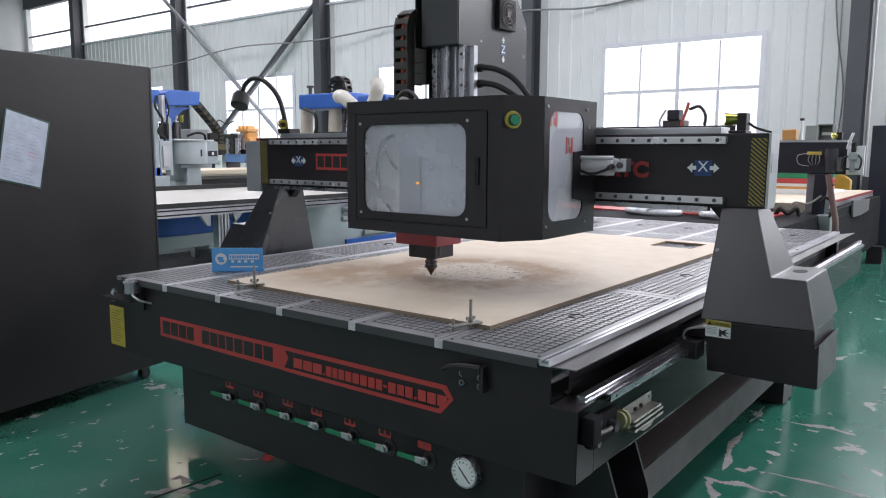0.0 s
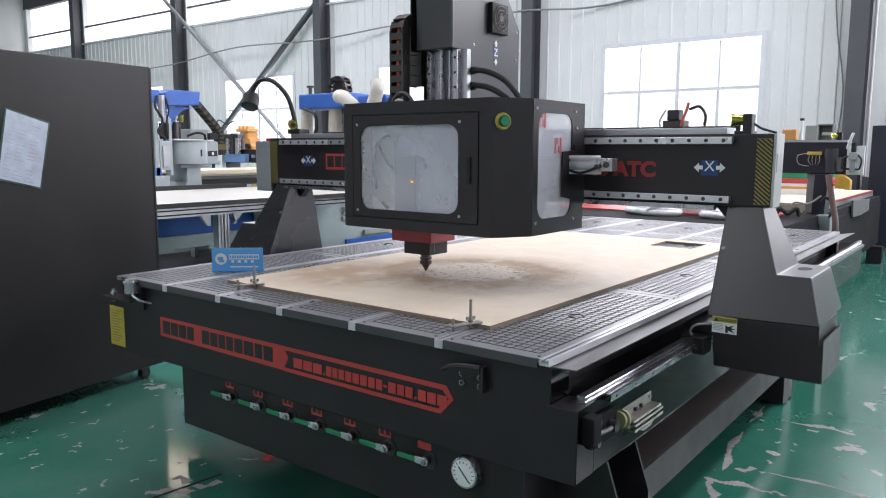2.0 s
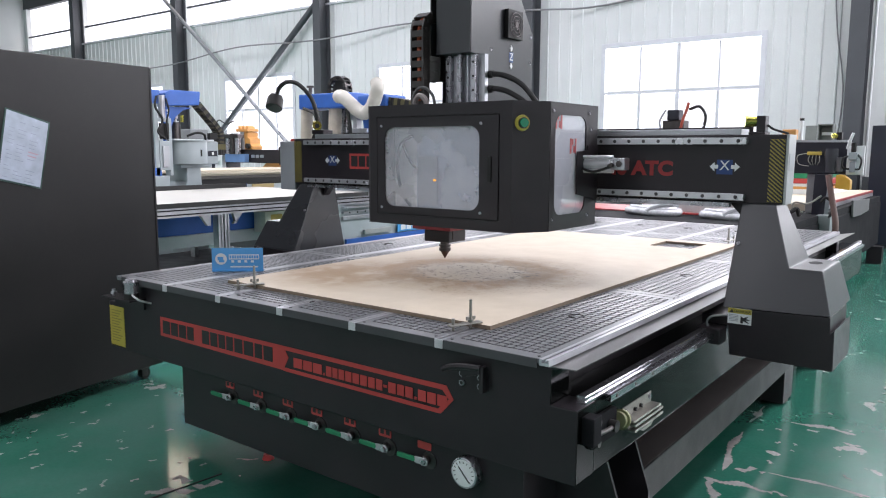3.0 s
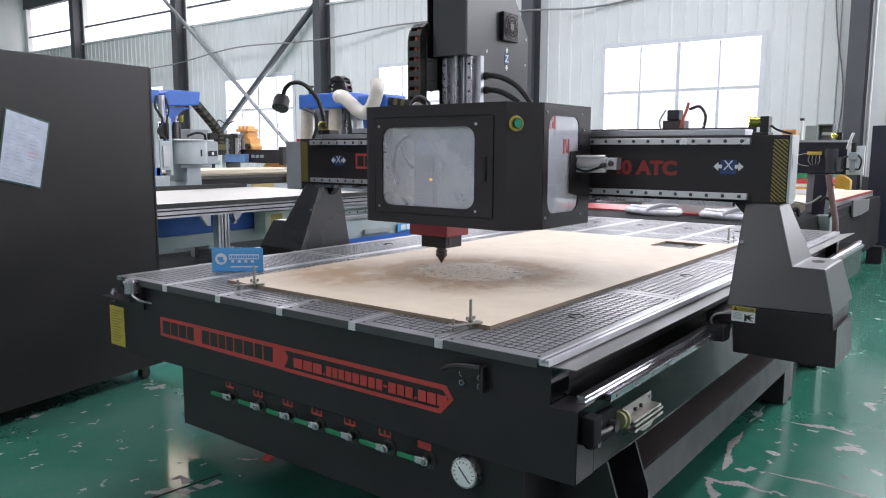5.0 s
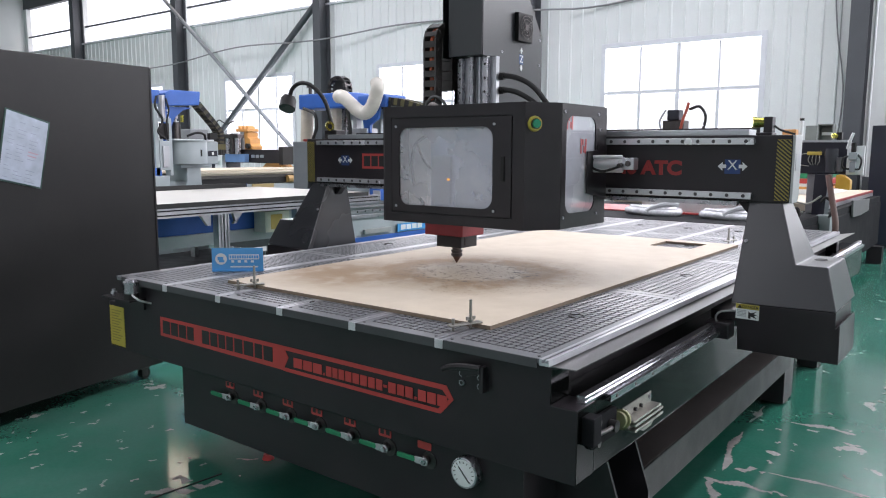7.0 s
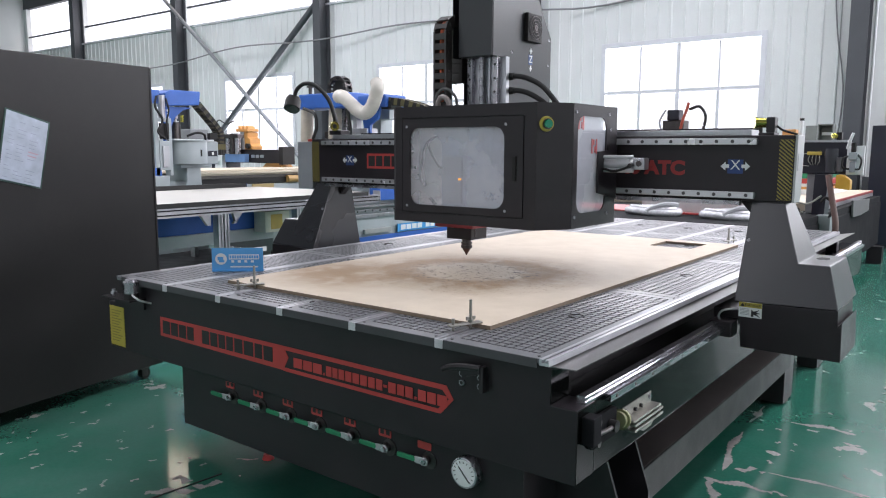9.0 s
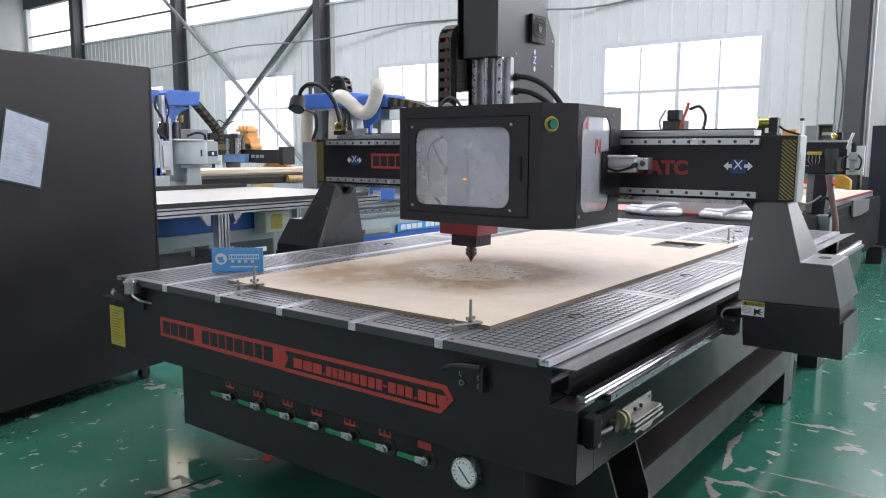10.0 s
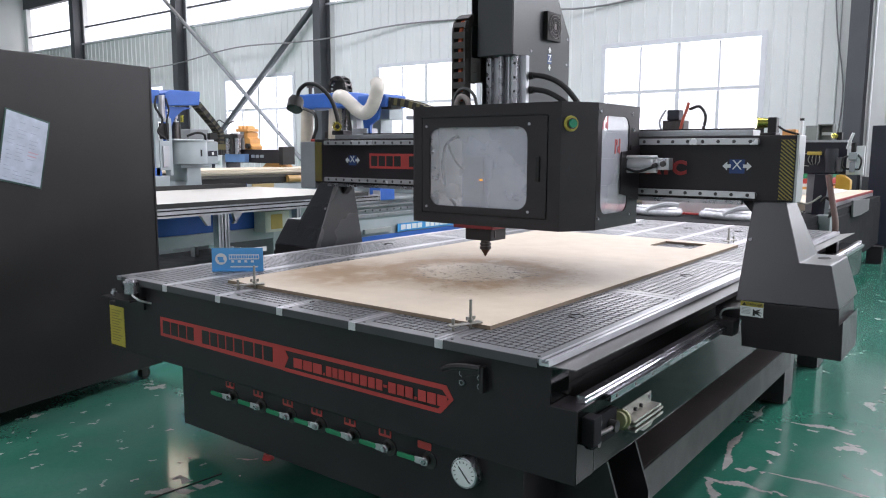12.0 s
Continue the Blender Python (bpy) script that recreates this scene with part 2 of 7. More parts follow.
# ---- mesh helpers ----
def bx(bm, x0, x1, y0, y1, z0, z1):
    v = [bm.verts.new((x, y, z)) for z in (z0, z1) for y in (y0, y1) for x in (x0, x1)]
    for f in ((0, 2, 3, 1), (4, 5, 7, 6), (0, 1, 5, 4), (2, 6, 7, 3), (0, 4, 6, 2), (1, 3, 7, 5)):
        bm.faces.new([v[i] for i in f])
    return bm


def prism(bm, pts, axis, a, b):
    """A polygon in the two other axes, drawn out along axis from a to b."""
    def at(p, s):
        return {"x": (s, p[0], p[1]), "y": (p[0], s, p[1]), "z": (p[0], p[1], s)}[axis]
    lo, hi = [bm.verts.new(at(p, a)) for p in pts], [bm.verts.new(at(p, b)) for p in pts]
    n = len(pts)
    bm.faces.new(lo); bm.faces.new(hi)
    for i in range(n):
        bm.faces.new((lo[i], lo[(i + 1) % n], hi[(i + 1) % n], hi[i]))
    return bm


def rod(bm, p, q, r, r2=None, seg=14):
    p, q = Vector(p), Vector(q)
    m = Matrix.Translation((p + q) / 2) @ (q - p).to_track_quat("Z", "Y").to_matrix().to_4x4()
    bmesh.ops.create_cone(bm, cap_ends=True, segments=seg, radius1=r, radius2=r if r2 is None else r2, depth=(q - p).length, matrix=m)
    return bm


def curve_pts(ctrl, n=8):
    out, c = [], [Vector(a) for a in ctrl]
    c = [2 * c[0] - c[1]] + c + [2 * c[-1] - c[-2]]
    for i in range(1, len(c) - 2):
        for k in range(n):
            s = k / n
            out.append(0.5 * ((2 * c[i]) + (c[i + 1] - c[i - 1]) * s + (2 * c[i - 1] - 5 * c[i] + 4 * c[i + 1] - c[i + 2]) * s * s
                              + (3 * c[i] - c[i - 1] - 3 * c[i + 1] + c[i + 2]) * s ** 3))
    return out + [c[-2]]


def pipe(bm, ctrl, r, seg=10, n=8, rib=0.0):
    pts, rings, up = curve_pts(ctrl, n), [], None
    for i, p in enumerate(pts):
        d = (pts[min(i + 1, len(pts) - 1)] - pts[max(i - 1, 0)]).normalized()
        if up is None:
            up = d.orthogonal().normalized()
        up = (up - d * up.dot(d)).normalized()
        s, rr = d.cross(up), r * (1 + (rib if i % 2 else -rib))
        rings.append([bm.verts.new(p + rr * (math.cos(a) * up + math.sin(a) * s)) for a in (2 * math.pi * k / seg for k in range(seg))])
    for a, b in zip(rings, rings[1:]):
        for k in range(seg):
            bm.faces.new((a[k], a[(k + 1) % seg], b[(k + 1) % seg], b[k]))
    bm.faces.new(rings[0]); bm.faces.new(rings[-1])
    return bm


def rrect(x0, x1, z0, z1, r, n=5):
    pts = []
    for cx, cz, a0 in ((x1 - r, z1 - r, 0), (x0 + r, z1 - r, 90), (x0 + r, z0 + r, 180), (x1 - r, z0 + r, 270)):
        pts += [(cx + r * math.cos(radians(a0 + 90 * k / n)), cz + r * math.sin(radians(a0 + 90 * k / n))) for k in range(n + 1)]
    return pts


def holed(bm, outer, hole, axis, a, b):
    """A plate with one hole. outer: x0, x1, z0, z1; hole: points counter-clockwise from the upper corner, in four equal runs."""
    n = len(hole) // 4
    x0, x1, z0, z1 = outer
    corners = [(x1, z1), (x0, z1), (x0, z0), (x1, z0)]
    def at(p, s):
        return {"x": (s, p[0], p[1]), "y": (p[0], s, p[1]), "z": (p[0], p[1], s)}[axis]
    L = []
    for s in (a, b):
        L.append(([bm.verts.new(at(p, s)) for p in corners], [bm.verts.new(at(p, s)) for p in hole]))
    for o, h in L:
        for k in range(4):
            run = h[k * n:(k + 1) * n]
            bm.faces.new([o[k]] + run[::-1]) if len(run) > 1 else None
            bm.faces.new([o[k], o[(k + 1) % 4], h[((k + 1) * n) % len(h)], run[-1]])
    for ring in (0, 1):
        u, v = L[0][ring], L[1][ring]
        for k in range(len(u)):
            bm.faces.new((u[k], u[(k + 1) % len(u)], v[(k + 1) % len(u)], v[k]))
    return bm


def home(ob):
    p = Vector(ob.location)
    while ob.parent:
        ob = ob.parent
        p += ob.location
    return p


def finish(bm, name, mat, bevel, smooth, shift):
    bmesh.ops.recalc_face_normals(bm, faces=bm.faces)
    if bevel:
        es = [e for e in bm.edges if len(e.link_faces) == 2 and e.calc_face_angle(0) > 0.5]
        bmesh.ops.bevel(bm, geom=es, offset=bevel, segments=2, affect="EDGES", profile=0.6, clamp_overlap=True)
    bmesh.ops.translate(bm, verts=bm.verts, vec=shift)
    me = bpy.data.meshes.new(name)
    bm.to_mesh(me)
    bm.free()
    if smooth:
        me.shade_smooth()
        me.set_sharp_from_angle(angle=radians(35))
    me.materials.append(mat)
    return me


def part(name, bm, mat, parent, label="", bevel=0.0, smooth=False, lift=0.0):
    """One mesh under a thing or a part. Built in world metres; lift raises it."""
    ob = new(name, finish(bm, name, mat, bevel, smooth, Vector((0, 0, lift)) - home(parent)))
    ob.parent = parent
    return tagged(ob, label)


def solo(name, bm, mat, label, category, kind="", group="", bevel=0.0, smooth=False, lift=0.0, at=None):
    """A thing that is one mesh."""
    at = Vector(at) if at else Vector((0, 0, 0))
    ob = new(name, finish(bm, name, mat, bevel, smooth, Vector((0, 0, lift)) - at))
    ob.location = at
    return tagged(ob, label, category, group, kind)


def thing(name, at, label, category, group="", kind=""):
    ob = new(name)
    ob.location = at
    return tagged(ob, label, category, group, kind)


def letters(name, body, size, at, turn, mat, parent, lift=0.0, bold=0.0):
    """Readable writing as a thin mesh; at is its middle, turn its pose."""
    cu = bpy.data.curves.new("text", "FONT")
    cu.body, cu.size, cu.extrude, cu.offset, cu.align_x, cu.align_y = body, size, 0.0006, bold, "CENTER", "CENTER"
    tmp = bpy.data.objects.new("text", cu)
    me = bpy.data.meshes.new_from_object(tmp)
    bpy.data.objects.remove(tmp)
    bm = bmesh.new()
    bm.from_mesh(me)
    bmesh.ops.transform(bm, matrix=Matrix.Translation(at) @ turn, verts=bm.verts)
    return part(name, bm, mat, parent, lift=lift)


FACE_Y = pose(0, 0, 0, 90, 0, 0)      # writing that faces -y
FACE_X = pose(0, 0, 0, 90, 0, 90)     # writing that faces +x


def bars(name, rects, y0, y1, mat, parent, lift=0.0):
    """Plain upright bars on a face that looks along -y, each a part: x0, x1, z0, z1."""
    for x0, x1, z0, z1 in rects:
        part(name, bx(bmesh.new(), x0, x1, y0, y1, z0, z1), mat, parent, lift=lift)


def bolts(name, places, way, r, mat, parent, lift=0.0, seg=10):
    """Alike bolt heads, each a part on one shared mesh. way: the head's axis and height."""
    me = finish(rod(bmesh.new(), (0, 0, 0), way, r, seg=seg), name, mat, 0, False, Vector((0, 0, 0)))
    for p in places:
        ob = new(name, me)
        ob.parent, ob.location = parent, Vector(p) + Vector((0, 0, lift)) - home(parent)


def B():
    return bmesh.new()


# ---- the hall ----
HX0, HX1, HY0 = -27.0, 12.0, -10.0
ROOF = 8.5
WINS = [(-20.9, -18.05), (-15.0, -12.15), (-9.2, -6.35), (-3.48, -0.63), (2.5, 5.35)]   # far-wall windows
WZ0, WZ1, CZ0, CZ1 = ZT + 0.42, ZT + 2.43, ZT + 4.05, ZT + 5.6
COLS = [-22.75, -16.86, -10.9, -4.98, 0.80, 6.7]


def hall():
    tagged(solo("floor", bx(B(), HX0, HX1, HY0, YW, -0.1, 0.0), FLOOR, "glossy green painted concrete floor with worn grey patches", "floor", "structure"))
    bm = B()
    xs = [HX0] + [v for w in WINS for v in w] + [HX1]
    for a, b in zip(xs[0::2], xs[1::2]):
        bx(bm, a, b, YW, YW + 0.16, 0.0, CZ0)
    for a, b in WINS:
        bx(bm, a, b, YW, YW + 0.16, 0.0, WZ0)
        bx(bm, a, b, YW, YW + 0.16, WZ1, CZ0)
    for c in (HX0 + 0.1, *COLS, HX1 - 0.1):
        bx(bm, c - 0.12, c + 0.12, YW, YW + 0.16, CZ0, CZ1)
    wall = solo("wall_north", bm, WALL, "white ribbed steel cladding wall with windows", "wall", "structure")
    # Wall above the clerestory, added dark so the floor reflects less light.
    part("dark_upper_wall", bx(B(), HX0, HX1, YW, YW + 0.16, CZ1, ROOF), COLUMN, wall)
    # cladding ribs
    rib = B()
    x = HX0 + 0.1
    k = 0
    while x < HX1:
        w = 0.02 if k % 4 else 0.035
        hit = [(a, b) for a, b in WINS if a - 0.1 < x < b + 0.1]
        for z0, z1 in ([(0.0, WZ0 - 0.06), (WZ1 + 0.06, CZ0 - 0.05)] if hit else [(0.0, CZ0 - 0.05)]):
            prism(rib, [(x - w, YW + 0.002), (x + w, YW + 0.002), (x + w * 0.4, YW - 0.022), (x - w * 0.4, YW - 0.022)], "z", z0, z1)
        x += 0.2467
        k += 1
    part("cladding_rib", rib, WALL, wall)
    sill = B()
    bx(sill, HX0, HX1, YW - 0.05, YW - 0.001, CZ0 - 0.05, CZ0)
    part("clerestory_sill", sill, FRAME, wall)
    # closing walls and roof; the rooflight and doorway openings are added
    bm = B(); bx(bm, HX0 - 0.2, HX0, HY0, YW, 0, ROOF)
    solo("wall_west", bm, WALL, "white steel cladding wall", "wall", "structure")
    bm = B(); bx(bm, HX0, HX1, HY0 - 0.2, HY0, 0, ROOF)
    solo("wall_south", bm, WALL, "white steel cladding wall", "wall", "structure")
    bm = B()
    bx(bm, HX1, HX1 + 0.2, HY0, 4.0, 0, ROOF); bx(bm, HX1, HX1 + 0.2, 9.2, YW, 0, ROOF); bx(bm, HX1, HX1 + 0.2, 4.0, 9.2, 4.4, ROOF)
    solo("wall_east", bm, WALL, "white steel cladding wall with an added open doorway", "wall", "structure")
    bm = B()
    for y0, y1, holes in ((HY0, -8.0, ()), (-8.0, -2.0, (-2.5, 4.5)), (-2.0, 0.0, ()), (0.0, 6.0, (-15.0, -9.0, -2.5, 4.5)), (6.0, 6.1, ()),
                          (6.1, 10.2, (-2.5, 4.5)), (10.2, 11.1, (-17.1, -2.5, 4.5)), (11.1, 11.3, (-17.1,)), (11.3, YW + 0.2, ())):
        xs = [HX0] + [v for h in holes for v in ((h - 0.75, h + 0.75) if h != -17.1 else (h - 1.1, h + 1.1))] + [HX1 + 0.2]
        for a, b in zip(xs[0::2], xs[1::2]):
            bx(bm, a, b, y0, y1, ROOF, ROOF + 0.15)
    solo("ceiling", bm, ROOFING, "unseen grey sheet steel roof with added rooflight openings", "ceiling", "structure")


def window(n, a, b):
    w = thing("window_%d" % n, ((a + b) / 2, YW, WZ0), "white framed sliding window, overexposed daylight behind", "window", "far wall windows", "structure")
    bm = B()
    for x0, x1, z0, z1 in ((a - 0.05, a + 0.04, WZ0 - 0.05, WZ1 + 0.05), (b - 0.04, b + 0.05, WZ0 - 0.05, WZ1 + 0.05),
                           (a + 0.04, b - 0.04, WZ1 - 0.04, WZ1 + 0.05), (a + 0.04, b - 0.04, WZ0 - 0.05, WZ0 + 0.04)):
        bx(bm, x0, x1, YW - 0.03, YW + 0.10, z0, z1)
    part("window_frame", bm, FRAME, w, bevel=0.006)
    zm, q = WZ0 + 1.15, (b - a) / 4
    part("transom", bx(B(), a + 0.04, b - 0.04, YW + 0.005, YW + 0.075, zm - 0.03, zm + 0.03), FRAME, w)
    part("mullion", bx(B(), a + 2 * q - 0.035, a + 2 * q + 0.035, YW, YW + 0.08, WZ0 + 0.04, zm - 0.03), FRAME, w)
    part("mullion", bx(B(), a + 2 * q - 0.035, a + 2 * q + 0.035, YW, YW + 0.08, zm + 0.03, WZ1 - 0.04), FRAME, w)
    for k in (1, 3):
        part("sash_bar", bx(B(), a + k * q - 0.03, a + k * q + 0.03, YW + 0.01, YW + 0.06, WZ0 + 0.04, zm - 0.03), FRAME, w)
        part("glazing_bar", bx(B(), a + k * q - 0.018, a + k * q + 0.018, YW + 0.02, YW + 0.06, zm + 0.03, WZ1 - 0.04), FRAME, w)
    for k in range(4):
        for z0, z1 in ((WZ0 + 0.04, zm - 0.03), (zm + 0.03, WZ1 - 0.04)):
            g = part("pane", bx(B(), a + k * q + 0.04, a + k * q + q - 0.04, YW + 0.035, YW + 0.041, z0, z1), GLASS, w)
            g.visible_shadow = False


def column(x):
    c = thing("steel_column", (x, YW - 0.2, 0), "dark grey painted steel column against the cladding wall", "column", "hall columns")
    y1 = YW - 0.03
    part("flange", bx(B(), x - 0.125, x + 0.125, y1 - 0.33, y1 - 0.315, 0, ROOF - 0.01), COLUMN, c, bevel=0.002)
    part("flange", bx(B(), x - 0.125, x + 0.125, y1 - 0.015, y1, 0, ROOF - 0.01), COLUMN, c, bevel=0.002)
    part("web", bx(B(), x - 0.006, x + 0.006, y1 - 0.315, y1 - 0.015, 0, ROOF - 0.01), COLUMN, c)


def brace(p, q, mat, r, label):
    solo("cross_brace", rod(B(), p, q, r, seg=8), mat, label, "brace", smooth=True, at=q)


def wall_fittings():
    y = YW - 0.36
    brace((-11.05, y + 0.16, ZT + 4.05), (-16.75, y + 0.16, ZT - 0.35), COLUMN, 0.075, "dark painted steel diagonal brace between columns")
    brace((-17.4, y - 0.04, ZT + 4.95), (-10.95, y - 0.04, ZT - 0.165), surf("galvanised_brace", (0.26, 0.27, 0.29), 0.45, 0.5), 0.05, "bare galvanised steel diagonal brace")
    bm = pipe(B(), [(-19.5, YW - 0.34, ZT + 2.9), (-16.86, YW - 0.38, ZT + 2.95), (-14.0, YW - 0.36, ZT + 3.2), (-10.9, YW - 0.38, ZT + 3.13), (-8.5, YW - 0.1, ZT + 3.30),
                    (-6.3, YW - 0.06, ZT + 3.24), (-4.98, YW - 0.38, ZT + 3.2), (-3.5, YW - 0.06, ZT + 3.18), (-1.0, YW - 0.06, ZT + 3.45)], 0.018, 6, 6)
    solo("wall_cable", bm, surf("grey_cable", (0.22, 0.22, 0.23), 0.6), "grey cable sagging along the cladding wall", "cable", smooth=True, at=(-8, YW, ZT + 3.2))
    bm = pipe(B(), [(0.40, YW - 0.05, ZT + 2.95), (0.47, YW - 0.06, ZT + 2.3), (0.60, YW - 0.05, ZT + 1.3), (0.45, YW - 0.05, ZT - 0.2)], 0.012, 6, 6)
    solo("hanging_wire", bm, surf("grey_wire", (0.2, 0.2, 0.21), 0.6), "thin grey wire hanging down the wall", "cable", smooth=True, at=(0.4, YW, ZT))
    z = ZT + 4.56
    solo("clerestory_rail", bx(B(), HX0, HX1, YW + 0.03, YW + 0.07, z, z + 0.05), COLUMN, "thin dark rail across the high strip window", "rail", "structure")


WEAR = [(1.905, 2.346, 0.146, 0.012, -90), (1.941, 1.794, 0.254, 0.02, -84), (2.05, 1.619, 0.049, 0.022, 33), (2.053, 1.438, 0.12, 0.026, 0),
        (1.997, 1.32, 0.108, 0.022, -77), (2.32, 1.647, 0.188, 0.013, 1), (2.21, 2.339, 0.144, 0.024, 1), (2.358, 2.194, 0.041, 0.012, -8),
        (2.042, 2.188, 0.015, 0.01, 31), (2.081, 2.013, 0.016, 0.01, 30), (2.11, 1.758, 0.016, 0.013, -9), (2.22, 1.461, 0.031, 0.012, -4),
        (1.98, 3.72, 0.16, 0.04, 60), (1.88, 3.56, 0.06, 0.03, 0), (0.375, 0.130, 0.060, 0.026, 50), (0.254, 0.095, 0.045, 0.026, 35), (0.325, 0.010, 0.085, 0.026, 52), (0.30, 0.385, 0.05, 0.008, 40)]


def floor_wear():
    """Bare concrete where the green paint has come off: flakes with ragged rims."""
    rng = random.Random(7)
    ground = bpy.data.objects["floor"]
    bare = surf("bare_concrete", (0.27, 0.26, 0.25), 0.8, vary=0.2, scale=20, grain=120)
    spots = list(WEAR)
    for k in range(34):
        spots.append((rng.uniform(-0.9, 0.25), rng.uniform(-0.25, 0.45), rng.uniform(0.008, 0.024), rng.uniform(0.005, 0.012), rng.uniform(0, 180)))
    for k in range(26):
        spots.append((rng.uniform(1.95, 2.9), rng.uniform(1.2, 4.5), rng.uniform(0.008, 0.03), rng.uniform(0.005, 0.014), rng.uniform(0, 180)))
    for k in range(60):
        spots.append((rng.uniform(-6.0, 9.0), rng.uniform(-8.0, 10.0), rng.uniform(0.02, 0.12), rng.uniform(0.01, 0.05), rng.uniform(0, 180)))
    for k, (x, y, l, w, turn) in enumerate(spots):
        n = 64 if l > 0.04 else 9
        bm, ca, sa, ph = B(), math.cos(radians(turn)), math.sin(radians(turn)), rng.uniform(0, 6)
        rows = []
        for i in range(n + 1):
            s = -1 + 2 * i / n
            u, half = l * s, w * math.sqrt(max(0.02, 1 - s * s))
            mid = w * (0.6 * math.sin(2.1 * s + ph) + 0.25 * math.sin(5 * s + ph))
            up, dn = (half * (0.75 + 0.3 * math.sin(6 * s + 2 * ph) + rng.uniform(-0.26, 0.26)) for _ in (0, 1))
            rows.append([bm.verts.new((x + ca * u - sa * v, y + sa * u + ca * v, 0.0006 + 0.00002 * k)) for v in (mid - max(dn, 0.1 * w), mid + max(up, 0.1 * w))])
        for r0, r1 in zip(rows, rows[1:]):
            bm.faces.new((r0[0], r1[0], r1[1], r0[1]))
        part("worn_patch", bm, bare, ground)
    seam = prism(B(), [(0.335, 0.225), (0.341, 0.222), (0.309, -0.115), (0.303, -0.112)], "z", 0.0004, 0.0036)
    part("floor_joint", seam, GROOVE, ground)


hall()
floor_wear()
for n, (a, b) in enumerate(WINS):
    window(n + 1, a, b)
for c in COLS:
    column(c)
wall_fittings()

# ---- the router's table and base ----
S = 0.32686            # spacing of the table's clamping rails
RW = 0.029
TL = 3.75
XR = 6 * S + RW        # right edge of the table top
CX = XR / 2
YF = 0.02              # front plate's face


def router_table():
    t = thing("cnc_router_table", (CX, TL / 2, 0), "black steel CNC router base with grey vacuum bed", "machine")
    P = lambda name, bm, mat, label="", parent=t, **k: part(name, bm, mat, parent, label, lift=ZT, **k)
    # front plate with lowered ears
    x0, x1, n0, n1 = -0.108, 2.059, 0.0, 1.984
    front = P("front_plate", prism(B(), [(x0, -0.312), (x1, -0.312), (x1, -0.1185), (n1, -0.1185), (n1, -0.024), (n0, -0.024), (n0, -0.1185), (x0, -0.1185)], "y", YF, YF + 0.10), BLACK, bevel=0.004)
    # Faces turned sideways get the darker black: their shade is in the material.
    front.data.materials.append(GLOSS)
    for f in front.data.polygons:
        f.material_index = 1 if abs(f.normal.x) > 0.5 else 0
    P("bed_plate", bx(B(), RW + 0.001, XR - RW - 0.001, 0.012, TL, -0.024, -0.0125), BLACK)
    # side beams: box sections with an upper rail channel
    for s in (0, 1):
        m = (lambda x: x) if s == 0 else (lambda x: 2 * CX - x)
        def sx(bm, a, b, *r):
            a, b = sorted((m(a), m(b)))
            return bx(bm, a, b, *r)
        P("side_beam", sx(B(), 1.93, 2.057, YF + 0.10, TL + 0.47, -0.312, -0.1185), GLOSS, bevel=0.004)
        P("channel_wall", sx(B(), 1.90, 1.93, YF + 0.10, TL - 0.02, -0.312, -0.0245), BLACK)
        P("lip_sheet", prism(B(), [(m(x), y) for x, y in ((1.95, 0.022), (2.046, 0.034), (2.046, TL + 0.20), (1.95, TL - 0.02))], "z", -0.0240, -0.0215), LIPSHEET, "bare bent sheet metal cover lip")
        P("lip_flange", sx(B(), 1.962, 1.982, 0.04, TL - 0.02, -0.0213, -0.0163), SHEET)
        pr = [(0.0125, -0.1183), (0.0125, -0.112), (0.0085, -0.1085), (0.0085, -0.105), (0.0125, -0.1025), (0.0125, -0.099), (0.0105, -0.0965)]
        pr = [(m(2.043 + x), z) for x, z in pr] + [(m(2.043 - x), z) for x, z in pr[::-1]]
        bm = prism(B(), pr, "y", 0.072, TL + 0.45)
        P("linear_rail", bm, RACK, "ground steel linear guide rail")
        bolts("rail_bolt", [(m(2.043), 0.12 + 0.1 * k, -0.0969) for k in range(40)], (0, 0, 0.001), 0.0048, DARKINK, t, ZT, 8)
        bm = sx(B(), 2.0575, 2.079, 0.168, TL + 0.40, -0.131, -0.1125)
        P("gear_rack", bm, RACK, "steel gear rack", bevel=0.001)
        bolts("rack_bolt", [(m(2.0785), 0.205 + 0.12 * k, -0.122) for k in range(32)], (0.0015 if s == 0 else -0.0015, 0, 0), 0.0055, DARKSTEEL, t, ZT, 8)
        # lower longitudinal tube and splayed feet
        P("lower_beam", sx(B(), 1.82, 2.0, 0.4095, 2.56, -0.615, -0.490), DARKBLACK, bevel=0.004)
        P("beam_dust", sx(B(), 1.826, 1.994, 0.42, 2.55, -0.4898, -0.4886), DUSTY, "brown dust lying on black enamel")
        for y in (0.47, 2.56, 3.4):
            pts = [(m(1.80), -0.312), (m(2.05), -0.312), (m(2.098), -0.455), (m(2.098), -0.82), (m(1.84), -0.82)]
            if y > 1:
                pts = [(m(1.86), -0.312), (m(1.975), -0.312), (m(1.975), -0.82), (m(1.86), -0.82)]
            if y < 1 and s == 1:
                P("foot", bx(B(), -0.10, 0.11, 0.35, 0.43, -0.72, -0.312), BLACK, bevel=0.003)
                continue
            if y < 1:
                P("foot_gusset", prism(B(), pts, "y", 0.40, 0.409), BLACK, "thin black gusset plate")
                P("foot_gusset", prism(B(), pts, "y", 0.215, 0.224), BLACK, "thin black gusset plate")
                continue
            P("foot", prism(B(), pts, "y", y, y + 0.19), BLACK, bevel=0.002)
        if s == 0:
            P("foot_web", sx(B(), 1.86, 1.94, 0.2245, 0.3995, -0.82, -0.312), BLACK)
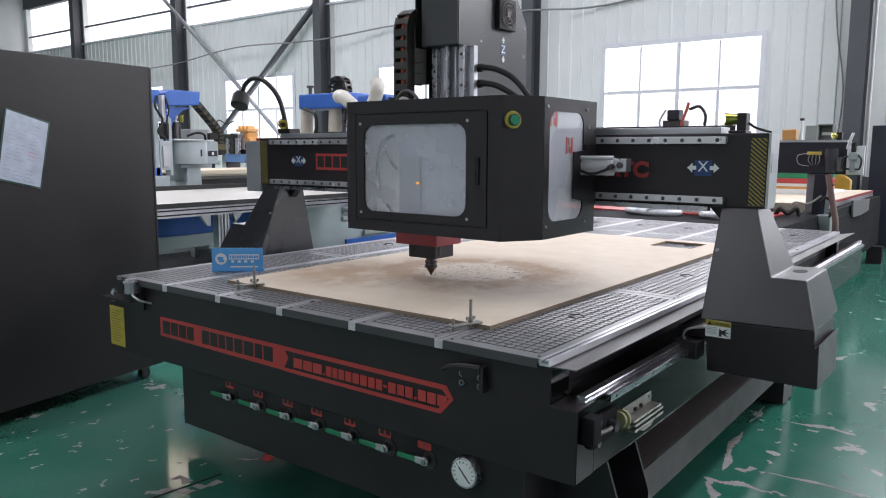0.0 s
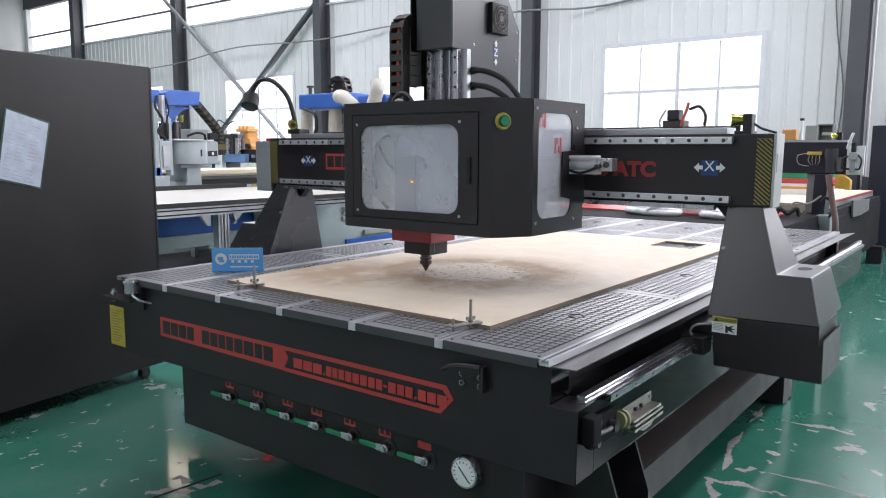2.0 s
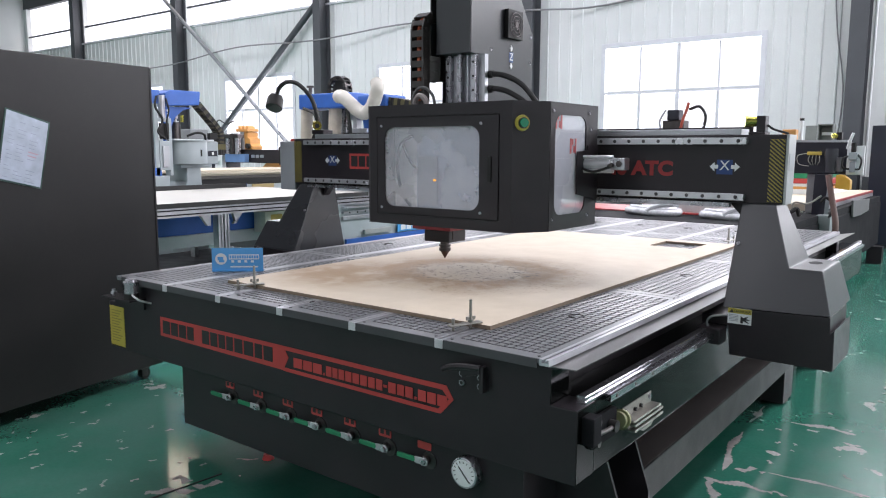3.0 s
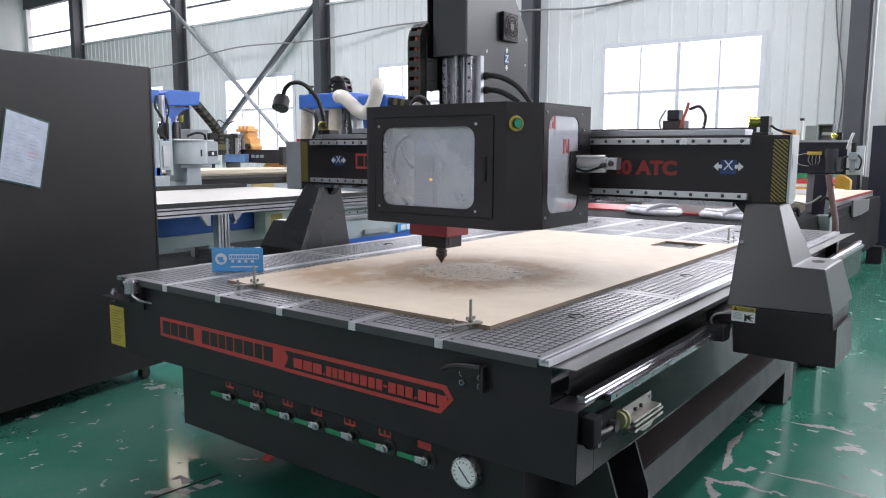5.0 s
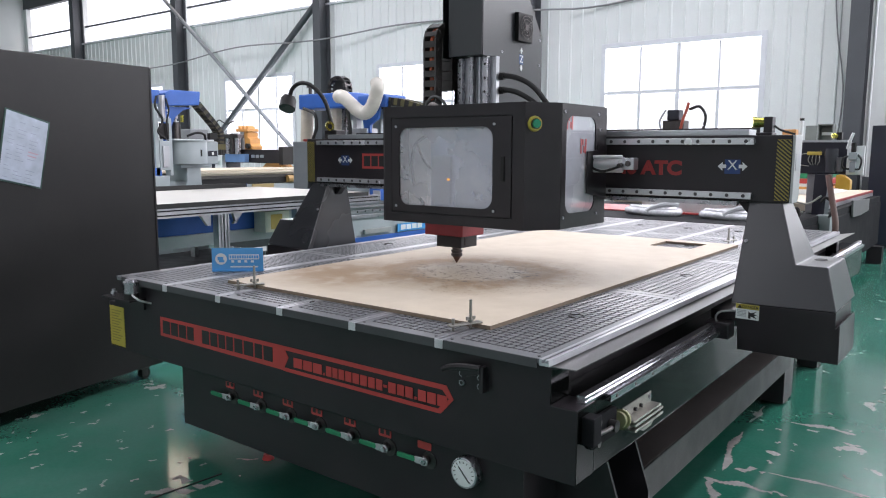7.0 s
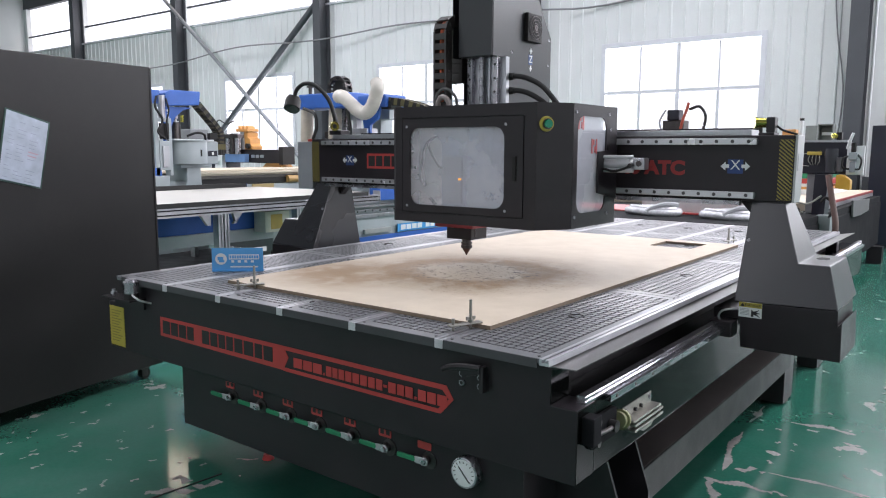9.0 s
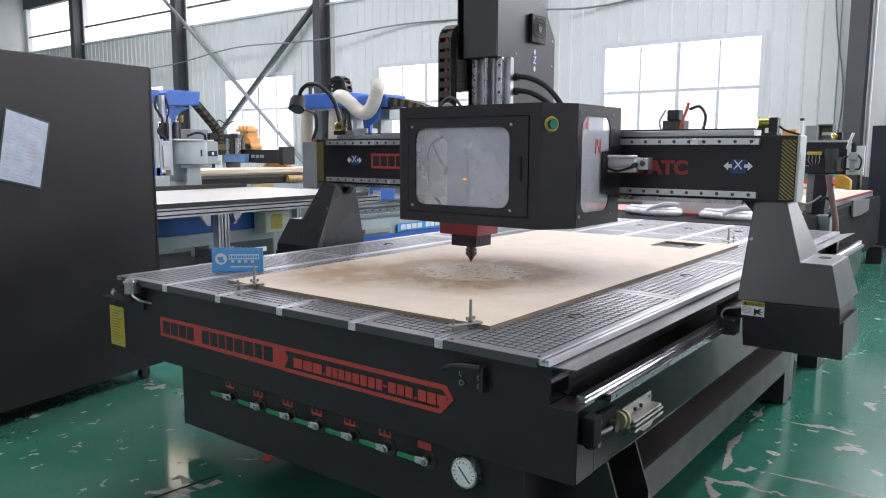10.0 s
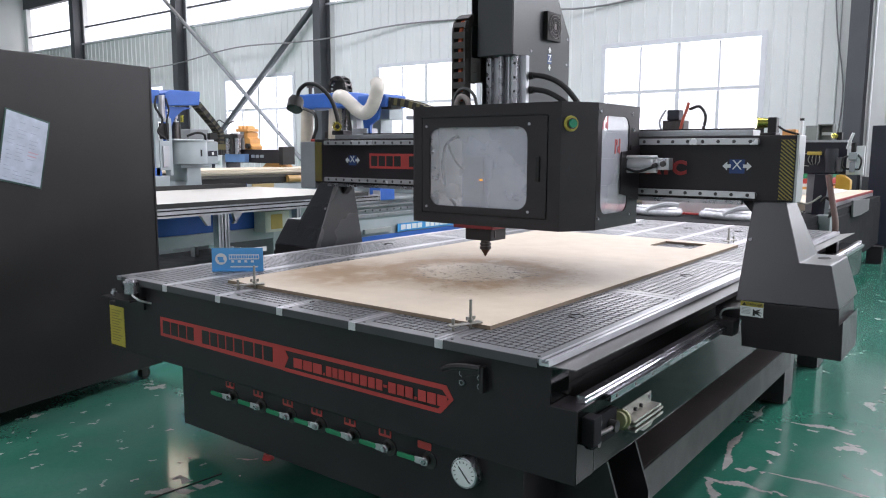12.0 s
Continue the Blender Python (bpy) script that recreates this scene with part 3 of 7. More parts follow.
        for y in (0.31, 2.65, 3.49)[s:]:
            P("levelling_pad", rod(B(), (m(1.93), y, -0.83), (m(1.93), y, -0.818), 0.05, seg=16), DARKSTEEL)
    # Unseen beams, made deep to block far-wall light under the table.
    P("hidden_cross_beam", bx(B(), 0.07, 1.819, 1.2, 1.32, -0.615, -0.03), BLACK)
    P("hidden_cross_beam", bx(B(), 0.07, 1.819, 2.44, 2.555, -0.615, -0.03), BLACK)
    P("rear_plate", bx(B(), 0.0, XR, TL - 0.08, TL - 0.001, -0.312, -0.0245), BLACK)
    # clamping rails with a T slot
    for i in range(7):
        x = i * S
        a, b, d = x + 0.0005, x + RW - 0.0005, -0.0160 if i in (0, 6) else -0.0122
        prof = [(a, d), (b, d), (b, 0.0), (b - 0.0115, 0.0), (b - 0.0115, -0.004), (b - 0.006, -0.004), (b - 0.006, -0.009),
                (a + 0.006, -0.009), (a + 0.006, -0.004), (a + 0.0115, -0.004), (a + 0.0115, 0.0), (a, 0.0)]
        P("clamping_rail", prism(B(), prof, "y", 0.0, TL), ALU, "slotted aluminium clamping rail")
        if 0 < i < 6:
            P("rail_end", bx(B(), x + 0.001, x + RW - 0.001, -0.0015, -0.0001, -0.0245, -0.0006), CUTALU)
    # vacuum boards with routed grid
    zones = [(0.004, 0.968), (0.972, 1.936), (1.94, 2.90), (2.904, TL - 0.002)]
    for i in range(6):
        xa, xb = i * S + RW + 0.001, (i + 1) * S - 0.001
        for ya, yb in zones:
            board = P("vacuum_board", bx(B(), xa, xb, ya, yb, -0.0122, -0.004), PVC, "grey PVC vacuum board with routed grid")
            bm, cut = B(), 0.0058
            mx, my = 0.024, 0.045
            nx, ny = 9, int((yb - ya - 2 * my) / 0.0272)
            px_, py_ = (xb - xa - 2 * mx) / nx, (yb - ya - 2 * my) / ny
            for ix in range(nx):
                for iy in range(ny):
                    u, v = xa + mx + ix * px_, ya + my + iy * py_
                    w = [bm.verts.new(p) for p in ((u + cut / 2, v + cut / 2, -0.0005), (u + px_ - cut / 2, v + cut / 2, -0.0005), (u + px_ - cut / 2, v + py_ - cut / 2, -0.0005), (u + cut / 2, v + py_ - cut / 2, -0.0005))]
                    b = [bm.verts.new((q.co.x, q.co.y, -0.004)) for q in w]
                    bm.faces.new(w)
                    for k in range(4):
                        bm.faces.new((w[k], b[k], b[(k + 1) % 4], w[(k + 1) % 4]))
            pads = P("pad_grid", bm, PVC, parent=board)
            pads["kind"] = "stuff"
            # Near-black sheet puts shade into the grooves of the grey board.
            P("groove_shade", bx(B(), xa + mx - 0.004, xb - mx + 0.004, ya + my - 0.004, yb - my + 0.004, -0.0041, -0.0036), GROOVE, parent=board)
            P("board_rim", holed(B(), (xa, xb, ya, yb), rrect(xa + mx - 0.004, xb - mx + 0.004, ya + my - 0.004, yb - my + 0.004, 0.007, 3), "z", -0.004, -0.0005), PVC, parent=board)
            bolts("bolt_head", [(u, v, -0.0005) for u in (xa + 0.012, xb - 0.012) for v in (ya + 0.02, yb - 0.02)], (0, 0, 0.0012), 0.0048, DARKINK, board, ZT, 8)
            cxp, cyp = (xa + xb) / 2, (ya + yb) / 2
            P("vacuum_port", pipe(B(), [(cxp + 0.024 * math.cos(a), cyp + 0.024 * math.sin(a), 0.0006) for a in [q * math.pi / 5 for q in range(9)]], 0.0022, 5, 2), DARKINK, parent=board)
    # front edge of the boards
    P("front_edge_strip", bx(B(), 0.036, XR - 0.036, 0.0003, 0.0036, -0.0243, -0.0008), EDGE)
    # red band, its outline arrow and dark lettering as bars
    yS = YF - 0.001
    def pl(bm, pts, d=0.0008):
        return prism(bm, pts, "y", yS - d, yS + 0.0012)
    z0, z1, zm = -0.2085, -0.134, -0.168
    band = P("red_band", pl(B(), [(0.270, z0), (0.985, z0 - 0.006), (1.012, zm), (0.985, z1 + 0.002), (0.272, z1)]), RED, "red vinyl band with dark bars of lettering")
    bm = B()
    pl(bm, [(0.986, -0.1455), (1.648, -0.147), (1.6615, -0.1325), (0.986, -0.132)])
    pl(bm, [(0.986, -0.2165), (1.642, -0.2170), (1.632, -0.2045), (0.986, -0.2050)])
    pl(bm, [(1.648, -0.147), (1.6700, -0.170), (1.687, -0.168), (1.6615, -0.1325)])
    pl(bm, [(1.632, -0.2045), (1.642, -0.2170), (1.687, -0.168), (1.6700, -0.170)])
    outline = P("red_outline", bm, RED)
    x, row = 0.289, []
    for w in (0.046, 0.044, 0.044, 0.040, None, 0.042, 0.040, 0.036, 0.037, 0.044, 0.050, 0.038, 0.046):
        if w:
            row.append((x, x + w, z0 + 0.012, z1 - 0.012))
        x += w + 0.0085 if w else 0.044
    bars("letter_bar", row, yS - 0.0020, yS - 0.0007, DARKINK, band, ZT)
    x, row = 1.038, []
    for w in (0.041, 0.041, 0.041, 0, 0.024, 0.022, 0.024, 0.026, 0.027, 0.028, 0.027, 0.025, -1, 0.029, 0.027, 0.028, 0, 0.029, 0.031, 0.034):
        if w > 0:
            row.append((x, x + w, -0.195, -0.163))
        else:
            row.append((x, x + 0.009, -0.195, -0.187) if w == 0 else (x, x + 0.014, -0.183, -0.175))
        x += (w if w > 0 else 0.009 if w == 0 else 0.014) + 0.0048
    bars("letter_bar", row, yS - 0.0020, yS - 0.0007, RED, outline, ZT)
    # valve cabinet under the front
    P("valve_cabinet", bx(B(), 0.37, 1.90, 0.04, 0.36, -0.545, -0.313), BLACK, bevel=0.004)
    for k, x in enumerate((0.679, 0.836, 0.990, 1.131, 1.280, 1.427, 1.579)):
        z = -0.374
        body = P("ball_valve", rod(rod(B(), (x + 0.008, 0.042, z), (x + 0.008, 0.036, z), 0.026, seg=20), (x, 0.036, z), (x, 0.024, z), 0.014, seg=14), DARKSTEEL, "steel ball valve with green lever", smooth=True)
        P("hub", prism(B(), [(x - 0.034, z - 0.009), (x + 0.004, z - 0.012), (x + 0.015, z - 0.008), (x + 0.017, z + 0.004), (x + 0.008, z + 0.012), (x - 0.034, z + 0.009)], "y", 0.018, 0.0235), RAIL, parent=body, bevel=0.0015)
        P("hub_nut", rod(B(), (x + 0.003, 0.018, z), (x + 0.003, 0.011, z), 0.0085, seg=6), STEEL, parent=body)
        P("lever", prism(B(), rrect(x - 0.098, x - 0.030, z - 0.0070, z + 0.0080, 0.006, 4), "y", 0.016, 0.0225), GREEN, "green plastic coated lever", parent=body, bevel=0.002)
        tag = P("valve_label", prism(B(), rrect(x - 0.036, x + 0.014, z + 0.028, z + 0.050, 0.003, 2), "y", 0.0385, 0.0405), RED)
        if k < 6:
            bars("letter_bar", [(x + u - 0.007, x + u + 0.007, z + 0.036, z + 0.050) for u in (-0.022, 0.001)], 0.0378, 0.0386, DARKINK, tag, ZT)
    # vacuum gauge
    g = P("vacuum_gauge", rod(B(), (1.727, 0.042, -0.365), (1.727, 0.012, -0.365), 0.044, seg=28), STEEL, "round dial gauge with white face", smooth=True, bevel=0.003)
    P("dial", rod(B(), (1.727, 0.0122, -0.365), (1.727, 0.0105, -0.365), 0.038, seg=28), WHITE, parent=g)
    bm = B()
    for k in range(13):
        a = radians(225 - k * 22.5)
        ca, sa = math.cos(a), math.sin(a)
        rod(bm, (1.727 + 0.028 * ca, 0.0102, -0.365 + 0.028 * sa), (1.727 + 0.034 * ca, 0.0102, -0.365 + 0.034 * sa), 0.0012, seg=5)
    rod(bm, (1.727 - 0.016, 0.0095, -0.365 + 0.016), (1.727 + 0.020, 0.0095, -0.365 - 0.022), 0.0018, seg=5)
    P("dial_marks", bm, DARKINK, parent=g)
    # drain handle bracket on the front
    hb = P("lever_bracket", bx(B(), 1.786, 1.799, -0.006, YF, -0.122, -0.052), BLACK, "black cast lever latch with bolts", bevel=0.003)
    P("latch_arm", pipe(B(), [(1.672, -0.012, -0.076), (1.70, -0.014, -0.064), (1.74, -0.012, -0.056), (1.790, -0.004, -0.055)], 0.0085, 8), BLACK, parent=hb, smooth=True)
    P("latch_jaw", prism(B(), [(1.735, -0.088), (1.765, -0.078), (1.790, -0.070), (1.790, -0.052), (1.72, -0.058)], "y", -0.010, 0.004), BLACK, parent=hb, bevel=0.003)
    bolts("bolt", [(x, YF, z) for x, z in ((1.716, -0.087), (1.716, -0.112), (1.776, -0.088), (1.775, -0.112))], (0, -0.007, 0), 0.0080, STEEL, hb, ZT, 12)
    bolts("bolt_socket", [(x, YF - 0.0072, z) for x, z in ((1.716, -0.087), (1.716, -0.112), (1.776, -0.088), (1.775, -0.112))], (0, -0.0006, 0), 0.0058, DARKINK, hb, ZT, 6)
    # yellow notice on the ear, limit switch above it
    bm = B()
    zs = [-0.136 - 0.0072 * k for k in range(24)]
    pts = [(-0.102 - 0.003 * (k % 2), z) for k, z in enumerate(zs)] + [(0.005 + 0.003 * (k % 2), z) for k, z in list(enumerate(zs))[::-1]]
    n = P("yellow_notice", prism(bm, pts, "y", YF - 0.0015, YF + 0.001), YELLOW, "yellow notice sticker with unreadable text bars")
    bars("text_bar", [(-0.088, -0.012 - 0.012 * (k % 3), -0.156 - 0.0115 * k, -0.152 - 0.0115 * k) for k in range(12)], YF - 0.0021, YF - 0.0014, surf("olive_ink", (0.22, 0.18, 0.03), 0.5), n, ZT)
    sw = P("tool_setter", rod(B(), (0.14, -0.02, -0.076), (0.14, -0.02, -0.052), 0.029, 0.026, 20), PLASTIC, "round tool height setter with steel cap", smooth=True)
    P("cap", rod(rod(rod(B(), (0.14, -0.02, -0.052), (0.14, -0.02, -0.012), 0.0265, seg=24), (0.14, -0.02, -0.012), (0.14, -0.02, -0.006), 0.029, seg=24), (0.14, -0.02, -0.006), (0.14, -0.02, 0.004), 0.022, 0.020, 24), STEEL, parent=sw, smooth=True)
    P("setter_bracket", bx(B(), -0.035, 0.175, -0.05, 0.02, -0.083, -0.0765), BLACK, parent=sw, bevel=0.002)
    P("bracket_arm", bx(B(), -0.035, 0.175, 0.008, 0.0195, -0.12, -0.083), BLACK, parent=sw)
    P("setter_wire", pipe(B(), [(0.165, -0.03, -0.055), (0.18, -0.035, -0.058), (0.205, -0.025, -0.072), (0.215, 0.018, -0.09)], 0.004, 8), surf("pale_wire", (0.5, 0.5, 0.5), 0.5), parent=sw, smooth=True)
    P("setter_bolt", rod(rod(B(), (0.01, -0.02, -0.0765), (0.01, -0.02, -0.05), 0.008, seg=10), (0.01, -0.02, -0.068), (0.01, -0.02, -0.060), 0.014, seg=6), STEEL, parent=sw)
    # end stop and sensor bracket on the side
    es = P("end_stop", bx(B(), 2.057, 2.092, 0.046, 0.092, -0.213, -0.140), SOOT, "black end stop plate with rubber buffer", bevel=0.005)
    P("stop_plate", prism(B(), rrect(0.080, 0.232, -0.238, -0.158, 0.014, 4), "x", 2.057, 2.068), SOOT, parent=es, bevel=0.002)
    bolts("stop_bolt", [(2.068, y, z) for y, z in ((0.112, -0.172), (0.112, -0.226))], (0.010, 0, 0), 0.010, DARKSTEEL, es, ZT, 12)
    P("buffer", rod(rod(B(), (2.072, 0.232, -0.200), (2.072, 0.246, -0.202), 0.022, seg=20), (2.072, 0.246, -0.202), (2.072, 0.264, -0.204), 0.028, 0.024, 20), surf("yellowed_rubber", (0.22, 0.22, 0.11), 0.55), parent=es, smooth=True)
    P("stop_rod", rod(B(), (2.082, 0.066, -0.192), (2.082, 0.178, -0.200), 0.006, seg=10), DARKSTEEL, parent=es, smooth=True)
    P("stop_knob", rod(B(), (2.069, 0.188, -0.200), (2.090, 0.188, -0.200), 0.016, seg=14), PLASTIC, parent=es, smooth=True)
    br = P("sensor_bracket", bx(B(), 2.057, 2.061, 0.288, 0.486, -0.232, -0.186), ZINC, "bare aluminium sensor bracket", bevel=0.002)
    P("bracket_shelf", bx(B(), 2.061, 2.094, 0.292, 0.482, -0.222, -0.216), ZINC, parent=br, bevel=0.0015)
    P("bracket_rail", bx(B(), 2.072, 2.094, 0.300, 0.500, -0.236, -0.229), ZINC, parent=br, bevel=0.0015)
    P("bracket_rail", bx(B(), 2.072, 2.094, 0.300, 0.500, -0.252, -0.245), ZINC, parent=br, bevel=0.0015)
    P("bracket_web", bx(B(), 2.061, 2.072, 0.300, 0.480, -0.252, -0.2225), ZINC, parent=br)
    P("sensor_hump", prism(B(), [(0.345, -0.2555), (0.430, -0.2555), (0.415, -0.264), (0.36, -0.264)], "x", 2.074, 2.092), ZINC, parent=br, bevel=0.001)
    bolts("bolt", [(2.061, y, -0.199) for y in (0.302, 0.470)], (0.005, 0, 0), 0.0075, STEEL, br, ZT, 10)
    bolts("bolt", [(2.061, y, -0.208) for y in (0.365, 0.405)], (0.007, 0, 0), 0.006, DARKINK, br, ZT, 8)
    return t


router_table()


def fibreboard():
    bm = B()
    w, l, th = 1.208, 2.37, 0.012
    hx0, hx1, hy0, hy1 = 0.845, 1.070, 2.045, 2.285
    for x0, x1, y0, y1 in ((0, hx0, 0, l), (hx1, w, 0, l), (hx0, hx1, 0, hy0), (hx0, hx1, hy1, l)):
        bx(bm, x0, x1, y0, y1, 0.0, th)
    bmesh.ops.remove_doubles(bm, verts=bm.verts, dist=1e-5)
    ob = solo("fibreboard_sheet", bm, MDF, "pale fibreboard sheet dusted with brown sawdust, clamped flat", "board")
    ob.data.materials.append(BOARDCUT)
    for f in ob.data.polygons:
        f.material_index = 1 if abs(f.normal.z) < 0.5 else 0
    ob.matrix_world = pose(0.494, 0.174, ZT, 0, 0, -0.1)


fibreboard()


def clamp(x, y, turn):
    c = thing("hold_down_clamp", (0, 0, 0), "steel stud clamp with stepped plate and wing nut", "clamp", "hold-down clamps")
    P = lambda name, bm, mat, **k: part(name, bm, mat, c, **k)
    P("plate", bx(B(), -0.075, 0.035, -0.012, 0.012, 0.0135, 0.0185), ZINC, bevel=0.002)
    P("stud", rod(B(), (0, 0, 0.0), (0, 0, 0.085), 0.0045, seg=10), ZINC, smooth=True)
    P("nut", rod(B(), (0, 0, 0.0186), (0, 0, 0.028), 0.008, seg=6), ZINC)
    P("wing", bx(bx(B(), -0.016, -0.007, -0.002, 0.002, 0.025, 0.036), 0.007, 0.016, -0.002, 0.002, 0.025, 0.036), ZINC, bevel=0.001)
    P("heel_screw", rod(B(), (-0.06, 0, 0.0), (-0.06, 0, 0.036), 0.0045, seg=8), ZINC, smooth=True)
    c.matrix_world = pose(x, y, ZT, 0, 0, turn)
    return c


clamp(0.66, 0.168, 60)
clamp(1.645, 0.155, 70)
clamp(1.62, 2.66, -100)


def sign():
    s = thing("desk_sign", (0.286, 0.378, ZT), "small blue acrylic desk sign with white emblem and bars", "sign")
    w, h = 0.106, 0.098
    for nm, bm, mat in (("plate", bx(B(), -w, w, -0.003, 0.003, 0.0, h), SIGNBLUE),
                        ("emblem", rod(B(), (-0.068, -0.003, 0.052), (-0.068, -0.0045, 0.052), 0.024, seg=24), WHITE),
                        ("emblem_mark", bx(bx(B(), -0.082, -0.058, -0.0055, -0.0044, 0.047, 0.061), -0.076, -0.054, -0.0055, -0.0044, 0.038, 0.047), SIGNBLUE),
                        ("text_panel", bx(B(), -0.035, 0.09, -0.0042, -0.003, 0.050, 0.071), WHITE)):
        ob = new(nm, finish(bm, nm, mat, 0.0, False, Vector((0, 0, 0))))
        ob.parent = s
    for x0, x1, z0, z1 in [(-0.032 + 0.0101 * k, -0.0245 + 0.0101 * k, 0.054, 0.067) for k in range(12)] + [(-0.025 + 0.027 * k, -0.014 + 0.027 * k, 0.037, 0.046) for k in range(4)]:
        ob = new("text_bar", finish(bx(B(), x0, x1, -0.005, -0.0025, z0, z1), "text_bar", SIGNBLUE if z0 > 0.05 else WHITE, 0, False, Vector((0, 0, 0))))
        ob.parent = s
    bm = bx(B(), -0.03, 0.085, -0.004, -0.003, 0.016, 0.022)
    ob = new("text_bar", finish(bm, "text_bar", WHITE, 0, False, Vector((0, 0, 0)))); ob.parent = s
    ob = new("stand", finish(bx(B(), -w, w, -0.012, 0.03, 0.0, 0.003), "stand", SIGNBLUE, 0, False, Vector((0, 0, 0)))); ob.parent = s
    s.matrix_world = pose(0.286, 0.378, ZT, 0, 0, 40)


sign()


# ---- the gantry ----
YB = 1.328             # beam's front face at rest
DB = 0.13


def cut_above(pts, lim, s):
    """Keep the side of a polygon where s * z is below s * lim."""
    out = []
    for p, q in zip(pts, pts[1:] + pts[:1]):
        ip, iq = s * p[1] <= s * lim, s * q[1] <= s * lim
        if ip:
            out.append(p)
        if ip != iq:
            f = (lim - p[1]) / (q[1] - p[1])
            out.append((p[0] + f * (q[0] - p[0]), lim))
    return out


def hazard(bm_y, bm_k, x0, x1, z0, z1, y):
    """Yellow plate and its slanting dark stripes."""
    bx(bm_y, x0, x1, y - 0.0012, y + 0.001, z0, z1)
    k = (x1 - x0) * 0.85
    z = z0 - 0.006
    while z < z1 + k:
        q = [(x0, z), (x1, z - k), (x1, z - k + 0.0072), (x0, z + 0.0072)]
        q = cut_above(cut_above(q, z1 - 0.001, 1), z0 + 0.001, -1)
        if len(q) > 2:
            prism(bm_k, q, "y", y - 0.0022, y - 0.0011)
        z += 0.0135


def arrow(bm, cx, z, y, d, s):
    u = lambda a, b: (cx + d * a * s, z + b * s)
    prism(bm, [u(0.034, -0.010), u(0.054, -0.010), u(0.054, -0.024), u(0.080, 0.0), u(0.054, 0.024), u(0.054, 0.010), u(0.034, 0.010)][::d], "y", y - 0.0014, y + 0.0006)


def gantry():
    g = thing("gantry", (CX, YB + 0.06, ZT - 0.235), "black moving gantry with twin legs, steel rails and hazard stripes", "gantry")
    P = lambda name, bm, mat, label="", parent=g, **k: part(name, bm, mat, parent, label, lift=ZT, **k)
    xl, xr = -0.262, 2.2305
    bm = bx(B(), xl + 0.006, xr - 0.004, YB, YB + DB, 0.326, 0.566)
    P("beam", bm, BLACK, bevel=0.004)
    P("beam_top_cover", bx(B(), -0.12, 2.07, YB + 0.025, YB + DB - 0.005, 0.566, 0.588), SHEET, bevel=0.002)
    P("cable_tray", bx(bx(B(), -0.12, 2.05, YB + DB + 0.002, YB + DB + 0.12, 0.545, 0.55), -0.12, 2.05, YB + DB + 0.117, YB + DB + 0.122, 0.55, 0.60), BLACK)
    for z0, z1 in ((0.532, 0.556), (0.336, 0.360)):
        r = P("linear_rail", bx(bx(B(), -0.155, 2.103, YB - 0.024, YB, z0 + 0.004, z1 - 0.004), -0.155, 2.103, YB - 0.027, YB - 0.010, z0, z1), RAIL, "ground steel linear guide rail", bevel=0.002)
        bolts("bolt_head", [(-0.12 + 0.0578 * k, YB - 0.0268, (z0 + z1) / 2) for k in range(39)], (0, -0.002, 0), 0.0068, DARKINK, r, ZT, 10)
    P("rack", bx(B(), -0.15, 2.05, YB - 0.008, YB + 0.02, 0.310, 0.3255), STEEL)
    # end caps
    P("end_cap", prism(B(), [(YB - 0.001, 0.326), (YB + DB - 0.050, 0.326), (YB + DB - 0.036, 0.345), (YB + DB - 0.028, 0.566), (YB - 0.001, 0.566)], "x", xr - 0.003, xr + 0.006), surf("pale_end_plate", (0.42, 0.43, 0.43), 0.4), "bare grey end plate", bevel=0.002)
    P("end_label", bx(B(), xr + 0.006, xr + 0.0075, YB + 0.015, YB + 0.08, 0.44, 0.50), surf("silver_label", (0.35, 0.36, 0.38), 0.35))
    P("end_box", bx(B(), xl - 0.115, xl + 0.004, YB + 0.002, YB + 0.20, 0.29, 0.552), surf("grey_motor_box", (0.28, 0.29, 0.31), 0.45), "plain grey motor box at the beam's end", bevel=0.006)
    for x0, x1 in ((xl + 0.008, xl + 0.062), (xr - 0.0545, xr - 0.0065)):
        by, bk = B(), B()
        hazard(by, bk, x0, x1, 0.334, 0.550, YB)
        h = P("hazard_stripe", by, HAZARD, "yellow and black hazard stripe sticker")
        P("dark_stripes", bk, DARKINK, parent=h)
    # axis signs
    for cx in (0.036, 2.026):
        a = P("axis_sign", bx(B(), cx - 0.028, cx + 0.028, YB - 0.0010, YB + 0.001, 0.426, 0.478), surf("deep_blue_film", (0.012, 0.045, 0.17), 0.5))
        letters("axis_letter", "X", 0.050, (cx, YB - 0.0018, 0.456), FACE_Y, WHITE, a, lift=ZT)
        for d in (-1, 1):
            bm = B()
            arrow(bm, cx, 0.453, YB - 0.0008, d, 0.66)
            P("axis_arrow", bm, WHITE, parent=a)
    # red lettering on the beam
    lab = P("red_band", bx(B(), 0.160, 1.05, YB - 0.0012, YB + 0.001, 0.412, 0.489), RED, "red vinyl band with dark bars of lettering")
    bars("letter_bar", [(0.172 + 0.053 * k, 0.216 + 0.053 * k, 0.424, 0.477) for k in range(4)] + [(0.43 + 0.053 * k, 0.474 + 0.053 * k, 0.424, 0.477) for k in range(8)],
         YB - 0.0022, YB - 0.0011, DARKINK, lab, ZT)
    letters("model_letters", "40 ATC", 0.072, (1.706, YB - 0.0012, 0.441), FACE_Y @ Matrix.Diagonal((1.12, 1.0, 1.0, 1.0)), DARKRED, g, lift=ZT, bold=0.0035)
